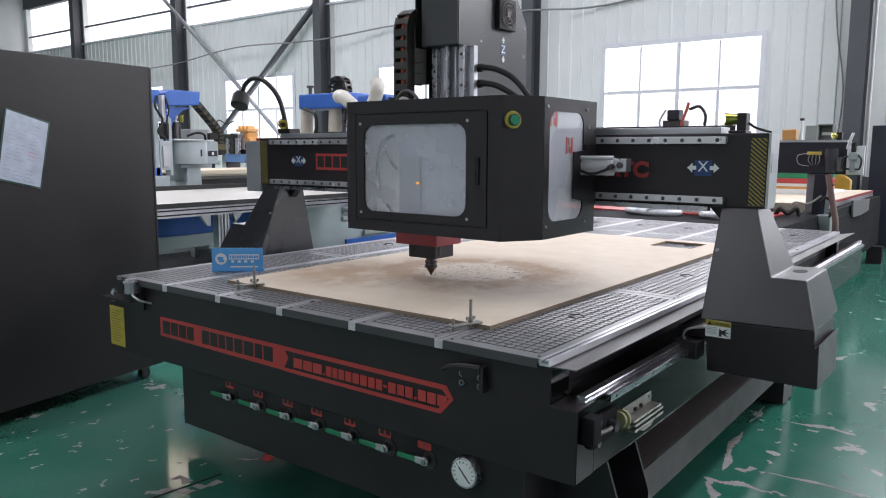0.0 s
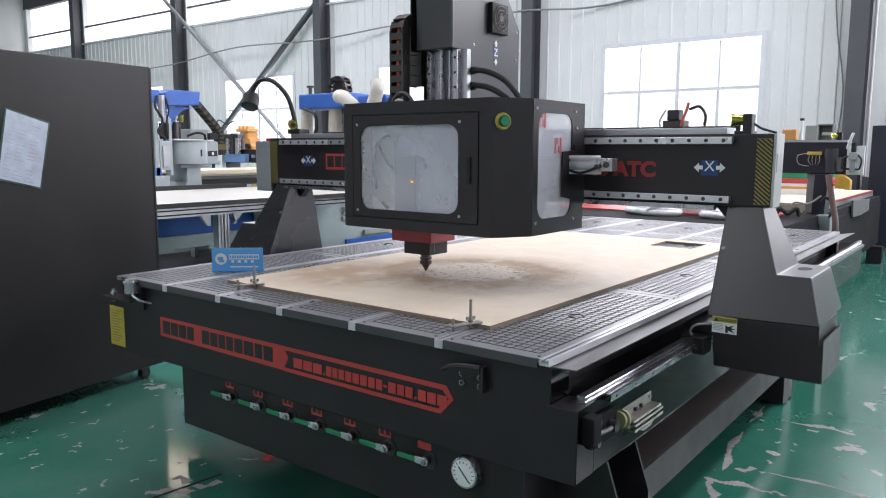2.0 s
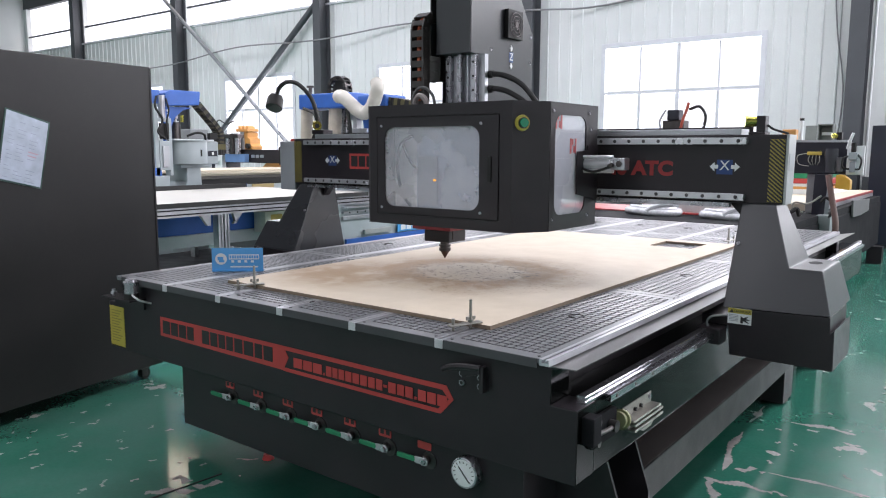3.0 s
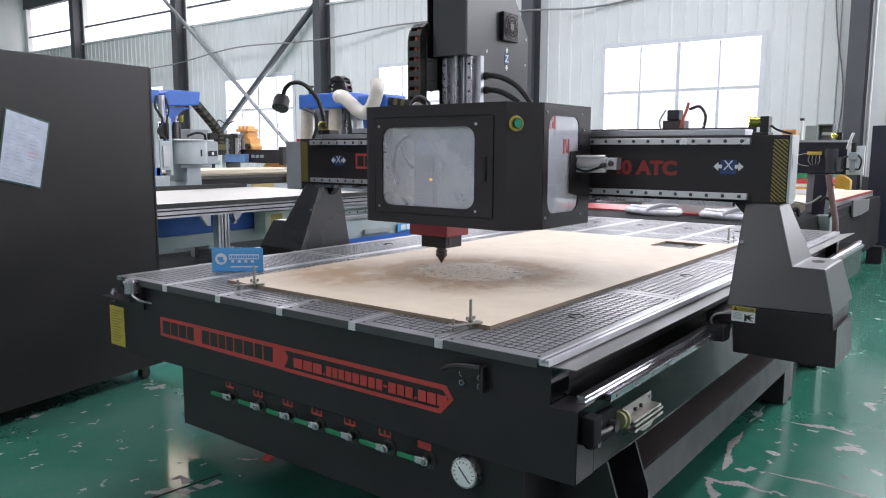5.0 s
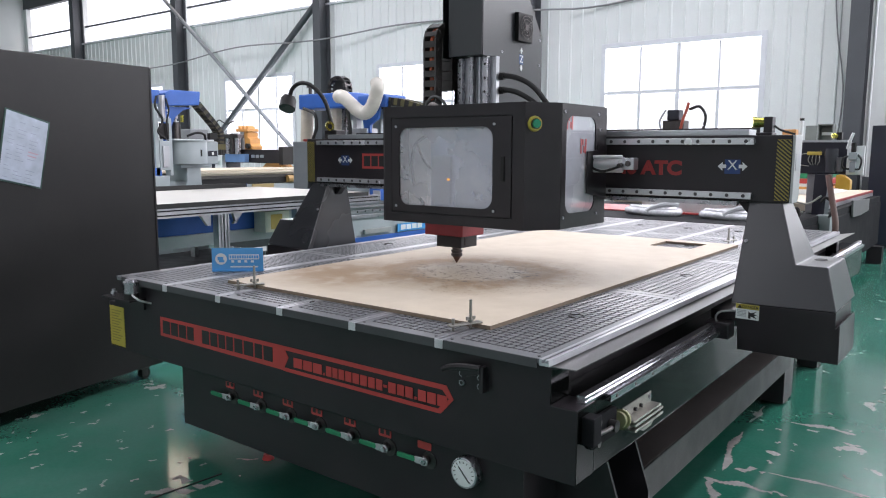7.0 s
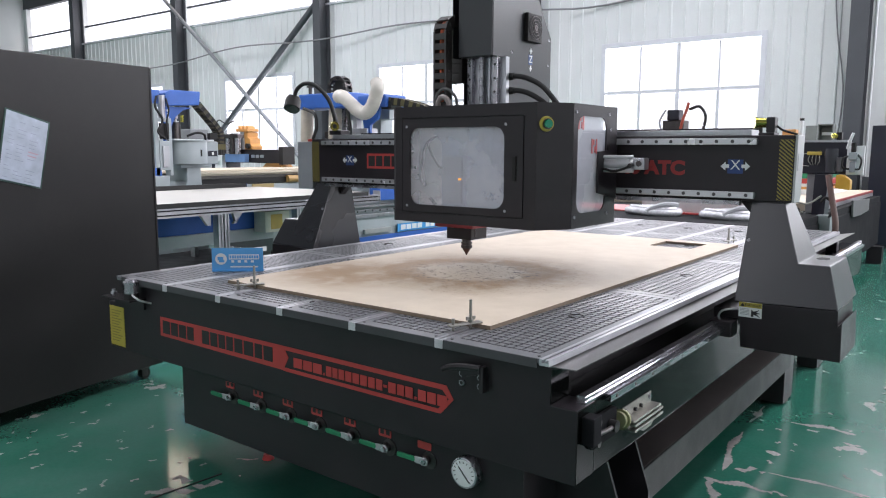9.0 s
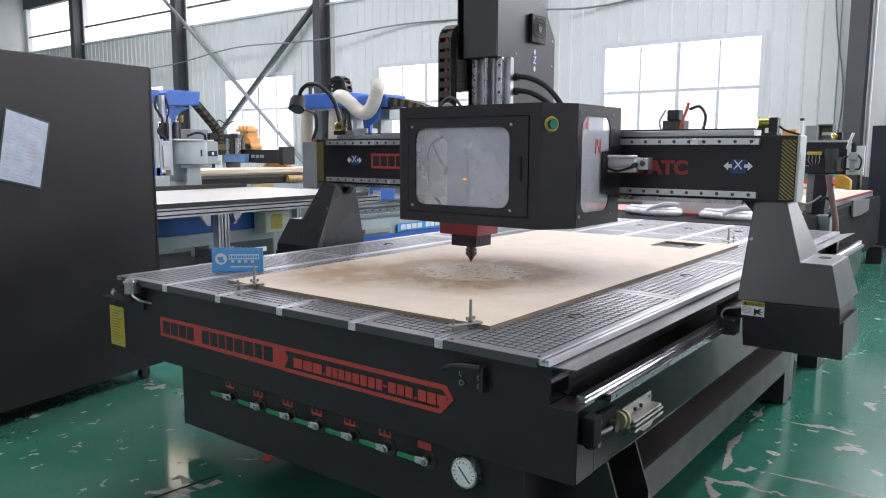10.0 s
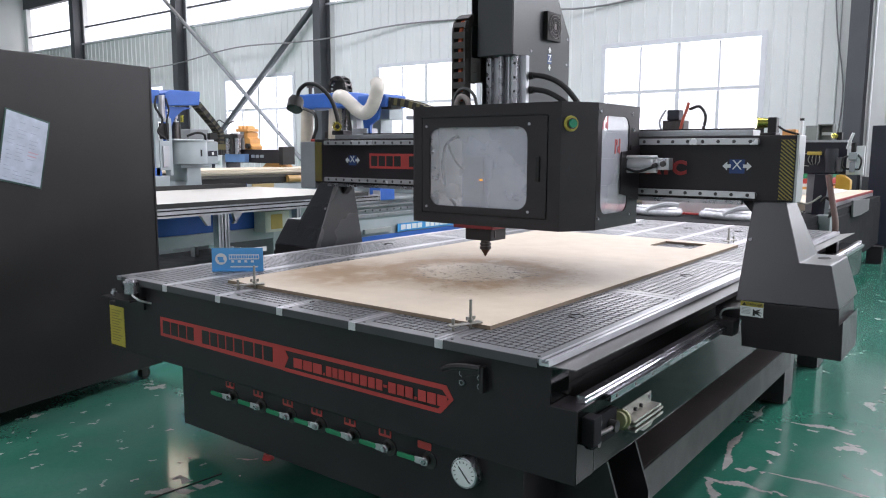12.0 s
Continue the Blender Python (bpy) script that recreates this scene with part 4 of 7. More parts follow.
    # legs, mirrored
    for s in (0, 1):
        m = (lambda x: x) if s else (lambda x: 2 * CX - x)
        y0, y1, ybk = YB - 0.15, YB, YB + 0.215
        bm = B()
        prof_t = [(2.092, 0.326), (2.206, 0.326), (2.281, 0.122), (2.382, 0.122), (2.425, -0.015), (2.0905, -0.0235)]
        def yy(z):
            return y1 + (y0 - y1) * min(1.0, max(0.0, (0.326 - z) / 0.3455))
        def yk(z):
            return ybk - 0.07 * max(0.0, (z - 0.122) / 0.204)
        f = [bm.verts.new((m(x), yy(z), z)) for x, z in prof_t]
        b = [bm.verts.new((m(x), yk(z), z)) for x, z in prof_t]
        bm.faces.new(f); bm.faces.new(b)
        for k in range(6):
            bm.faces.new((f[k], f[(k + 1) % 6], b[(k + 1) % 6], b[k]))
        leg = P("leg", bm, LEGGREY, "charcoal painted tapered gantry leg", bevel=0.004)
        bm = prism(B(), [(m(2.106), -0.026), (m(2.425), -0.017), (m(2.427), -0.070), (m(2.439), -0.055), (m(2.442), -0.191), (m(2.1185), -0.189)], "y", y0 + 0.002, YB + 0.14)
        P("leg_skirt", bm, BLACK, parent=leg, bevel=0.003)
        P("saddle", bx(B(), *sorted((m(2.012), m(2.105))), y0 + 0.03, ybk + 0.03, -0.0925, -0.06), BLACK, parent=leg)
        P("ledge_hole", prism(B(), [(m(2.325) + 0.022 * math.cos(a), YB + 0.10 + 0.035 * math.sin(a)) for a in [k * math.pi / 8 for k in range(16)]], "z", 0.1218, 0.1228), GROOVE, parent=leg)
        P("leg_bolt", rod(B(), (m(2.105), YB - 0.055, 0.19), (m(2.105), YB - 0.066, 0.19), 0.006, seg=10), STEEL, parent=leg)
        if s:
            lx, lz = 2.1085, -0.0765
            d = P("warning_label", bx(B(), lx, lx + 0.078, y0 - 0.0002, y0 + 0.003, lz, lz + 0.053), WHITE, "yellow and white warning label", parent=leg)
            d.parent = g
            P("warning_head", bx(B(), lx, lx + 0.078, y0 - 0.0012, y0 - 0.0001, lz + 0.036, lz + 0.053), YELLOW, parent=d)
            letters("warning_word", "DANGER", 0.0135, (lx + 0.048, y0 - 0.0018, lz + 0.044), FACE_Y, DARKINK, d, lift=ZT)
            P("warning_triangle", prism(B(), [(lx + 0.005, lz + 0.038), (lx + 0.021, lz + 0.038), (lx + 0.013, lz + 0.051)], "y", y0 - 0.002, y0 - 0.001), DARKINK, parent=d)
            P("warning_pictogram", prism(B(), [(lx + u, lz + v) for u, v in ((0.043, 0.004), (0.051, 0.004), (0.051, 0.012), (0.073, 0.004), (0.061, 0.015), (0.075, 0.017), (0.061, 0.021), (0.071, 0.031), (0.051, 0.023), (0.043, 0.029))], "y", y0 - 0.0014, y0), DARKINK, parent=d)
            bars("text_bar", [(lx + 0.004, lx + 0.035, lz + 0.029 - 0.005 * k, lz + 0.031 - 0.005 * k) for k in range(5)], y0 - 0.0010, y0, surf("grey_ink", (0.3, 0.32, 0.35), 0.5), d, ZT)
            P("leg_wire", pipe(B(), [(2.10, y0 + 0.02, -0.055), (2.06, y0 - 0.02, -0.058), (2.045, y0 - 0.02, -0.085), (2.062, y0 - 0.005, -0.108)], 0.004, 8), surf("leg_wire_grey", (0.3, 0.3, 0.3), 0.5), smooth=True)
            P("rail_wiper", bx(B(), 2.02, 2.10, y0 - 0.045, y0 + 0.03, -0.150, -0.0935), BLACK, bevel=0.006)
    # gusset under the beam at the legs
    for s in (0, 1):
        m = (lambda x: x) if s else (lambda x: 2 * CX - x)
        P("gusset", prism(B(), [(m(2.09), 0.325), (m(2.03), 0.325), (m(2.085), 0.265)], "y", YB + 0.06, YB + 0.10), BLACK, bevel=0.002)
    # gooseneck lamp and lens on the left, camera-like sensor on the right
    gl = P("lamp_base", bx(B(), -0.15, -0.06, YB + 0.03, YB + 0.10, 0.588, 0.612), BLACK, "black gooseneck work lamp", bevel=0.004)
    P("lens", rod(rod(B(), (-0.115, YB + 0.03, 0.640), (-0.085, YB + 0.01, 0.632), 0.022, 0.024, 18), (-0.13, YB + 0.05, 0.64), (-0.112, YB + 0.03, 0.64), 0.018, seg=14), BRASS, parent=gl, smooth=True)
    P("lens_glass", rod(B(), (-0.086, YB + 0.0107, 0.6323), (-0.083, YB + 0.0087, 0.6315), 0.012, seg=14), DARKINK, parent=gl)
    P("gooseneck", pipe(B(), [(-0.13, YB + 0.07, 0.60), (-0.135, YB + 0.06, 0.68), (-0.17, YB + 0.05, 0.78), (-0.25, YB + 0.035, 0.855), (-0.335, YB + 0.03, 0.872), (-0.40, YB + 0.03, 0.845), (-0.425, YB + 0.03, 0.80)], 0.0115, 10, 8, 0.05), RUBBER, parent=gl, smooth=True)
    P("lamp_shade", rod(rod(B(), (-0.424, YB + 0.03, 0.81), (-0.428, YB + 0.025, 0.785), 0.030, 0.044, 20), (-0.428, YB + 0.025, 0.785), (-0.415, YB + 0.0, 0.735), 0.044, 0.046, 20), PLASTIC, "dark ribbed lamp head", parent=gl, smooth=True)
    P("lamp_glass", rod(B(), (-0.4149, YB, 0.7352), (-0.4142, YB - 0.002, 0.7325), 0.039, seg=20), DARKSTEEL, parent=gl)
    P("red_tag", bx(B(), -0.30, -0.235, YB + 0.01, YB + 0.06, 0.552, 0.566), RED, "red plastic tag", bevel=0.004)
    sb = P("laser_mount", bx(bx(B(), 2.095, 2.15, YB + 0.02, YB + 0.09, 0.566, 0.576), 2.118, 2.148, YB + 0.03, YB + 0.075, 0.576, 0.632), BLACK, "black sensor block with a yellow lens", bevel=0.003)
    P("lens", rod(rod(B(), (2.118, YB + 0.05, 0.612), (2.085, YB + 0.03, 0.612), 0.017, 0.020, 16), (2.085, YB + 0.03, 0.612), (2.078, YB + 0.026, 0.612), 0.021, seg=16), BRASS, parent=sb, smooth=True)
    P("mount_wire", pipe(B(), [(2.148, YB + 0.06, 0.60), (2.17, YB + 0.06, 0.585), (2.20, YB + 0.06, 0.575), (2.22, YB + 0.06, 0.569)], 0.004, 8), RUBBER, parent=sb, smooth=True)
    return g


# ---- the spindle carriage ----
def carriage():
    c = thing("spindle_carriage", (1.26, 1.05, ZT + 0.215), "black boxed spindle head with filmed windows on the gantry", "machine head")
    P = lambda name, bm, mat, label="", parent=c, **k: part(name, bm, mat, parent, label, lift=ZT, **k)
    F, BK, L, R, Z0, Z1, w = 0.80, 1.300, 0.885, 1.65, 0.219, 0.680, 0.004
    CXR, CYR = 1.572, 0.925
    # hood: open below, a plate a side
    bm = B()
    holed(bm, (0.945, 1.517, 0.262, 0.632), [p for p in rrect(0.982, 1.436, 0.290, 0.596, 0.045, 5)], "y", F - 0.002, F + 0.004)
    door = P("door", bm, BLACK, "black hinged front door with a big window", bevel=0.0)
    P("door_window", prism(B(), rrect(0.975, 1.443, 0.283, 0.603, 0.048, 5), "y", F + 0.004, F + 0.0075), FILM2, "hazy filmed plastic window", parent=door)
    bolts("door_screw", [(x, F - 0.002, z) for x, z in ((0.968, 0.601), (1.443, 0.604), (0.968, 0.284), (1.443, 0.284))], (0, -0.0035, 0), 0.0055, STEEL, door, ZT)
    P("door_catch", bx(B(), 1.474, 1.490, F - 0.008, F - 0.002, 0.396, 0.487), PLASTIC, parent=door, bevel=0.002)
    hood = P("hood_front", holed(B(), (L + 0.02, CXR, Z0, Z1), [(1.5215, 0.6365), (0.9405, 0.6365), (0.9405, 0.2575), (1.5215, 0.2575)], "y", F, F + w), BLACK)
    # Dark ring added behind the door gap to stop light leaking through.
    P("door_gap_backing", holed(B(), (0.930, 1.532, 0.247, 0.647), [(1.510, 0.624), (0.955, 0.624), (0.955, 0.270), (1.510, 0.270)], "y", F + 0.0045, F + 0.0075), RUBBER)
    P("hood_corner", prism(B(), [(CXR, F), (R, CYR), (R - 0.004, CYR + 0.004), (CXR, F + 0.005)], "z", Z0, Z1), BLACK, bevel=0.001)
    P("hood_bend", prism(B(), [(L + 0.02, F), (L + 0.006, F + 0.006), (L, F + 0.02), (L, BK), (L + 0.004, BK), (L + 0.004, F + 0.022), (L + 0.02, F + 0.004)], "z", Z0, Z1), BLACK)
    bm = B()
    holed(bm, (CYR + 0.0045, BK, Z0, Z1), rrect(0.965, 1.205, 0.274, 0.636, 0.045, 5), "x", R - w, R)
    P("hood_side", bm, BLACK)
    sw = P("side_window", prism(B(), rrect(0.957, 1.213, 0.266, 0.644, 0.05, 5), "x", R - w - 0.0035, R - w - 0.0005), FILM, "filmed plastic window with red print marks")
    for z in (0.38, 0.48, 0.575):
        P("film_line", bx(B(), R - 0.0044, R - 0.0036, 0.968, 1.202, z, z + 0.0015), surf("grey_print", (0.3, 0.3, 0.34), 0.4), parent=sw)
    ink = surf("red_print", (0.5, 0.10, 0.10), 0.4)
    for y, z in ((0.972, 0.614), (1.085, 0.525)):
        for u, v, w, h in ((0.0, -0.028, 0.010, 0.056), (0.038, -0.028, 0.010, 0.056), (0.014, 0.004, 0.010, 0.022), (0.025, -0.024, 0.010, 0.024)):
            P("film_print", bx(B(), R - 0.0044, R - 0.0034, y + u, y + u + w, z + v, z + v + h), ink, parent=sw)
    bolts("side_screw", [(R, y, z) for y, z in ((0.950, 0.650), (1.225, 0.650), (0.950, 0.262), (1.225, 0.262), (1.24, 0.59))], (0.004, 0, 0), 0.006, STEEL, c, ZT)
    P("hood_top", prism(B(), [(L + 0.004, F + 0.022), (L + 0.02, F + 0.004), (CXR, F + 0.005), (R - 0.004, CYR + 0.004), (R - 0.004, BK), (L + 0.004, BK)], "z", Z1 - 0.006, Z1 - 0.001), BLACK)
    # start button on the corner face
    nx, ny = (CYR - F), -(R - CXR)
    ln = math.hypot(nx, ny)
    nx, ny = nx / ln, ny / ln
    bxp, byp, bz = 1.592, F + (1.592 - CXR) * (CYR - F) / (R - CXR), 0.603
    q = lambda d: (bxp + nx * d, byp + ny * d, bz)
    bt = P("start_button", rod(B(), q(0), q(0.008), 0.0285, 0.026, 24), surf("button_yellow", (0.42, 0.36, 0.06), 0.35), "yellow ringed green push button", smooth=True)
    P("button_ring", rod(B(), q(0.008), q(0.014), 0.019, seg=20), DARKSTEEL, parent=bt, smooth=True)
    P("button_cap", rod(B(), q(0.014), q(0.020), 0.016, 0.015, 20), surf("button_green", (0.01, 0.24, 0.13), 0.3), parent=bt, smooth=True)
    # back plate on the beam and bearing blocks
    P("back_plate", bx(B(), 0.92, 1.50, BK - 0.025, BK - 0.005, 0.27, 0.66), BLACK)
    bm = B()
    for x in (0.98, 1.40):
        for z0, z1 in ((0.53, 0.558), (0.334, 0.362)):
            bx(bm, x - 0.05, x + 0.05, BK - 0.005, YB - 0.0005 - 0.010, z0, z1)
    P("bearing_block", bm, DARKSTEEL)
    # pneumatic cylinder at the side cut-out
    P("cutout_guard", prism(B(), [(1.128, 0.345), (1.30, 0.315), (1.30, 0.53), (1.215, 0.53), (1.215, 0.51), (1.128, 0.505)], "x", R + 0.0005, R + 0.005), BLACK, bevel=0.001)
    cy = P("air_cylinder", rod(B(), (1.60, 1.20, 0.458), (1.775, 1.20, 0.460), 0.023, seg=22), CHROME, "bright steel pneumatic cylinder", smooth=True)
    P("cylinder_collar", rod(B(), (1.742, 1.20, 0.4595), (1.762, 1.20, 0.4597), 0.029, seg=22), CHROME, parent=cy, smooth=True)
    P("cylinder_head", bx(B(), 1.775, 1.822, 1.178, 1.222, 0.437, 0.482), ALU, parent=cy, bevel=0.004)
    P("cylinder_fitting", rod(rod(B(), (1.772, 1.175, 0.455), (1.772, 1.155, 0.452), 0.009, seg=10), (1.80, 1.178, 0.46), (1.80, 1.172, 0.46), 0.011, seg=14), DARKSTEEL, parent=cy, smooth=True)
    P("air_hose", pipe(B(), [(1.655, 1.172, 0.44), (1.70, 1.165, 0.430), (1.74, 1.160, 0.438), (1.772, 1.158, 0.450)], 0.005, 8), RUBBER, parent=cy, smooth=True)
    P("cylinder_rod", rod(B(), (1.62, 1.185, 0.432), (1.775, 1.185, 0.434), 0.009, seg=12), CHROME, parent=cy, smooth=True)
    P("cylinder_rod", rod(B(), (1.62, 1.180, 0.484), (1.775, 1.180, 0.485), 0.007, seg=12), CHROME, parent=cy, smooth=True)
    # Z tower above the hood
    T, TR, TL_ = 1.15, 1.144, 0.930
    P("tower_cover", bx(B(), TL_ + 0.035, TR - 0.004, T, T + 0.15, 0.908, 1.42), LEGGREY, bevel=0.003)
    side = [(T + 0.004, 0.908), (1.24, 0.908), (1.24, 0.682), (1.645, 0.682), (1.645, 1.03), (1.52, 1.20), (1.45, 1.42), (T + 0.004, 1.42)]
    P("tower_side", prism(B(), side, "x", TR - 0.0035, TR), LEGGREY)
    P("tower_side", prism(B(), side, "x", TL_, TL_ + 0.0035), LEGGREY)
    P("tower_back", bx(B(), TL_ + 0.004, TR - 0.004, 1.40, 1.43, 0.69, 1.41), BLACK)
    P("slide_profile", bx(B(), 0.985, 1.172, 1.215, 1.239, 0.60, 0.9065), ALU, "ribbed aluminium Z slide")
    bm = B()
    for x in (1.035, 1.052, 1.07, 1.088):
        bx(bm, x, x + 0.006, 1.205, 1.2155, 0.60, 0.9065)
    P("slide_ribs", bm, ALU)
    for x in (0.986, 1.118):
        r = P("z_rail", bx(B(), x, x + 0.024, 1.190, 1.2155, 0.60, 0.907), STEEL, bevel=0.002)
        bolts("bolt_head", [(x + 0.012, 1.190, 0.70 + 0.058 * k) for k in range(4)], (0, -0.0015, 0), 0.0055, DARKINK, r, ZT, 8)
    P("ball_screw", rod(B(), (1.062, 1.19, 0.60), (1.062, 1.19, 0.907), 0.010, seg=12), STEEL, smooth=True)
    # fan with guard on the tower side
    fy, fz = 1.462, 1.055
    fan = P("fan", bx(B(), TR, TR + 0.022, fy - 0.062, fy + 0.062, fz - 0.062, fz + 0.062), PLASTIC, "square black cooling fan with wire guard", bevel=0.004)
    bm = B()
    for rr in (0.02, 0.035, 0.05):
        pipe(bm, [(TR + 0.027, fy + rr * math.cos(a), fz + rr * math.sin(a)) for a in [k * math.pi / 6 for k in range(13)]], 0.0015, 5, 2)
    rod(bm, (TR + 0.022, fy, fz), (TR + 0.028, fy, fz), 0.014, seg=16)
    for k in range(4):
        a = k * math.pi / 2 + 0.6
        rod(bm, (TR + 0.027, fy, fz), (TR + 0.025, fy + 0.058 * math.cos(a), fz + 0.058 * math.sin(a)), 0.0016, seg=5)
    P("fan_guard", bm, DARKSTEEL, parent=fan)
    P("fan_well", rod(B(), (TR + 0.0215, fy, fz), (TR + 0.0226, fy, fz), 0.056, seg=24), GROOVE, parent=fan)
    zs = P("axis_sign", bx(B(), TR, TR + 0.001, 1.443, 1.477, 0.895, 0.938), surf("dim_blue", (0.05, 0.09, 0.22), 0.5))
    letters("axis_letter", "Z", 0.045, (TR + 0.0018, 1.46, 0.917), FACE_X, WHITE, zs, lift=ZT)
    for d in (-1, 1):
        u = lambda a, b: (1.46 + a, 0.917 + d * b)
        P("axis_arrow", prism(B(), [u(-0.005, 0.026), u(0.005, 0.026), u(0.005, 0.036), u(0.012, 0.036), u(0.0, 0.052), u(-0.012, 0.036), u(-0.005, 0.036)][::d], "x", TR, TR + 0.002), WHITE, parent=zs)
    bolts("tower_screw", [(TR, y, z) for y, z in ((1.30, 0.935), (1.62, 0.905), (1.625, 1.02))], (0.003, 0, 0), 0.006, STEEL, c, ZT)
    # drag chain beside the tower: links over a bend, hoses inside
    CXC = 0.905
    path = [(1.115, 0.69 + 0.042 * k) for k in range(-1, 8)]
    path += [(1.115 + 0.060 * (1 - math.cos(q)), 0.984 + 0.054 * math.sin(q)) for q in [math.pi * k / 5 for k in range(1, 6)]]
    path += [(1.235, 0.984 - 0.042 * k) for k in range(1, 6)]
    chain = P("drag_chain", pipe(B(), [(CXC, 1.115, 0.645), (CXC, 1.115, 0.98), (CXC, 1.175, 1.030), (CXC, 1.235, 0.98)], 0.011, 8, 6), surf("orange_cable", (0.50, 0.10, 0.04), 0.5), "black plastic cable drag chain", smooth=True)
    for k in range(len(path) - 1):
        (ya, za), (yb_, zb) = path[k], path[k + 1]
        dy, dz = yb_ - ya, zb - za
        ln = math.hypot(dy, dz)
        ty, tz = dy / ln, dz / ln
        bm = B()
        h = ln / 2
        for s2 in (-1, 1):
            bx(bm, 0.030 * s2 - 0.005, 0.030 * s2 + 0.005, -0.023, 0.023, -h * 1.12, h * 1.12)
        rung = h * (0.66 if k < 9 else 0.98)
        bx(bm, -0.026, 0.026, -0.023, -0.017, -rung, rung); bx(bm, -0.026, 0.026, 0.017, 0.023, -rung, rung)
        rod(bm, (0.034, 0, h * 0.9), (0.038, 0, h * 0.9), 0.007, seg=10)
        for v in bm.verts:
            x, y, z = v.co
            v.co = (CXC + x, (ya + yb_) / 2 + y * tz + z * ty, (za + zb) / 2 - y * ty + z * tz)
        P("chain_link", bm, CHAIN, parent=chain, bevel=0.002)
    P("loop_hose", pipe(B(), [(0.893, 1.09, 0.645), (0.893, 1.085, 0.70), (0.925, 1.08, 0.733), (0.965, 1.08, 0.733), (0.995, 1.09, 0.70), (1.0, 1.10, 0.645)], 0.0065, 10), surf("loop_grey", (0.10, 0.10, 0.10), 0.4), parent=chain, smooth=True)
    P("loop_hose", pipe(B(), [(0.910, 1.08, 0.645), (0.918, 1.07, 0.685), (0.945, 1.065, 0.702), (0.97, 1.07, 0.685), (0.98, 1.075, 0.645)], 0.012, 8), surf("flesh_hose", (0.30, 0.26, 0.25), 0.5), parent=chain, smooth=True)
    for a, e in ((0.824, 1.425), (0.764, 1.365)):
        P("power_cable", pipe(B(), [(1.145, 1.25, a), (1.19, 1.25, a + 0.002), (1.26, 1.25, a - 0.012), (1.34, 1.25, a - 0.055), (e, 1.25, 0.675)], 0.0115, 10), RUBBER, smooth=True)
        P("cable_gland", rod(B(), (1.146, 1.25, a), (1.19, 1.25, a + 0.001), 0.016, seg=12), RUBBER, smooth=True)
    P("power_cable", pipe(B(), [(0.965, 1.26, 0.92), (0.955, 1.25, 0.88), (0.962, 1.25, 0.80), (0.975, 1.25, 0.69)], 0.012, 8), RUBBER, smooth=True)
    # pale inner casing, grey spindle block and hoses seen dimly through the film
    P("inner_casing", bx(B(), 0.95, 1.48, F + 0.10, F + 0.12, 0.25, 0.64), WHITE)
    P("inner_block", bx(bx(B(), 1.105, 1.465, F + 0.045, F + 0.099, 0.255, 0.60), 1.075, 1.40, F + 0.05, F + 0.099, 0.55, 0.625), surf("inner_grey_enamel", (0.30, 0.34, 0.45), 0.4, vary=0.25), bevel=0.012)
    P("inner_panel", bx(B(), 1.12, 1.215, F + 0.036, F + 0.0445, 0.30, 0.485), surf("inner_dark_panel", (0.24, 0.26, 0.31), 0.4), bevel=0.008)
    P("inner_slide", bx(bx(B(), 1.235, 1.262, F + 0.036, F + 0.0445, 0.27, 0.47), 1.335, 1.35, F + 0.036, F + 0.0445, 0.27, 0.40), surf("inner_pale_slide", (0.36, 0.40, 0.50), 0.4), bevel=0.003)
    P("inner_hose", pipe(B(), [(1.14, F + 0.03, 0.567), (1.09, F + 0.022, 0.557), (1.05, F + 0.018, 0.525), (1.035, F + 0.016, 0.46), (1.04, F + 0.016, 0.40), (1.06, F + 0.018, 0.335), (1.09, F + 0.03, 0.29)], 0.0062, 8), surf("inner_hose_rubber", (0.03, 0.03, 0.035), 0.9, spec=0.1), smooth=True)
    P("inner_hose", pipe(B(), [(1.06, F + 0.020, 0.53), (1.08, F + 0.020, 0.49), (1.105, F + 0.022, 0.455), (1.13, F + 0.03, 0.43)], 0.005, 8), RUBBER, smooth=True)
    # lit indicator seen through the window
    P("indicator", bx(B(), 1.223, 1.235, F + 0.0025, F + 0.0039, 0.393, 0.399), LAMPGLOW, "small glowing amber indicator")
    return c, chain


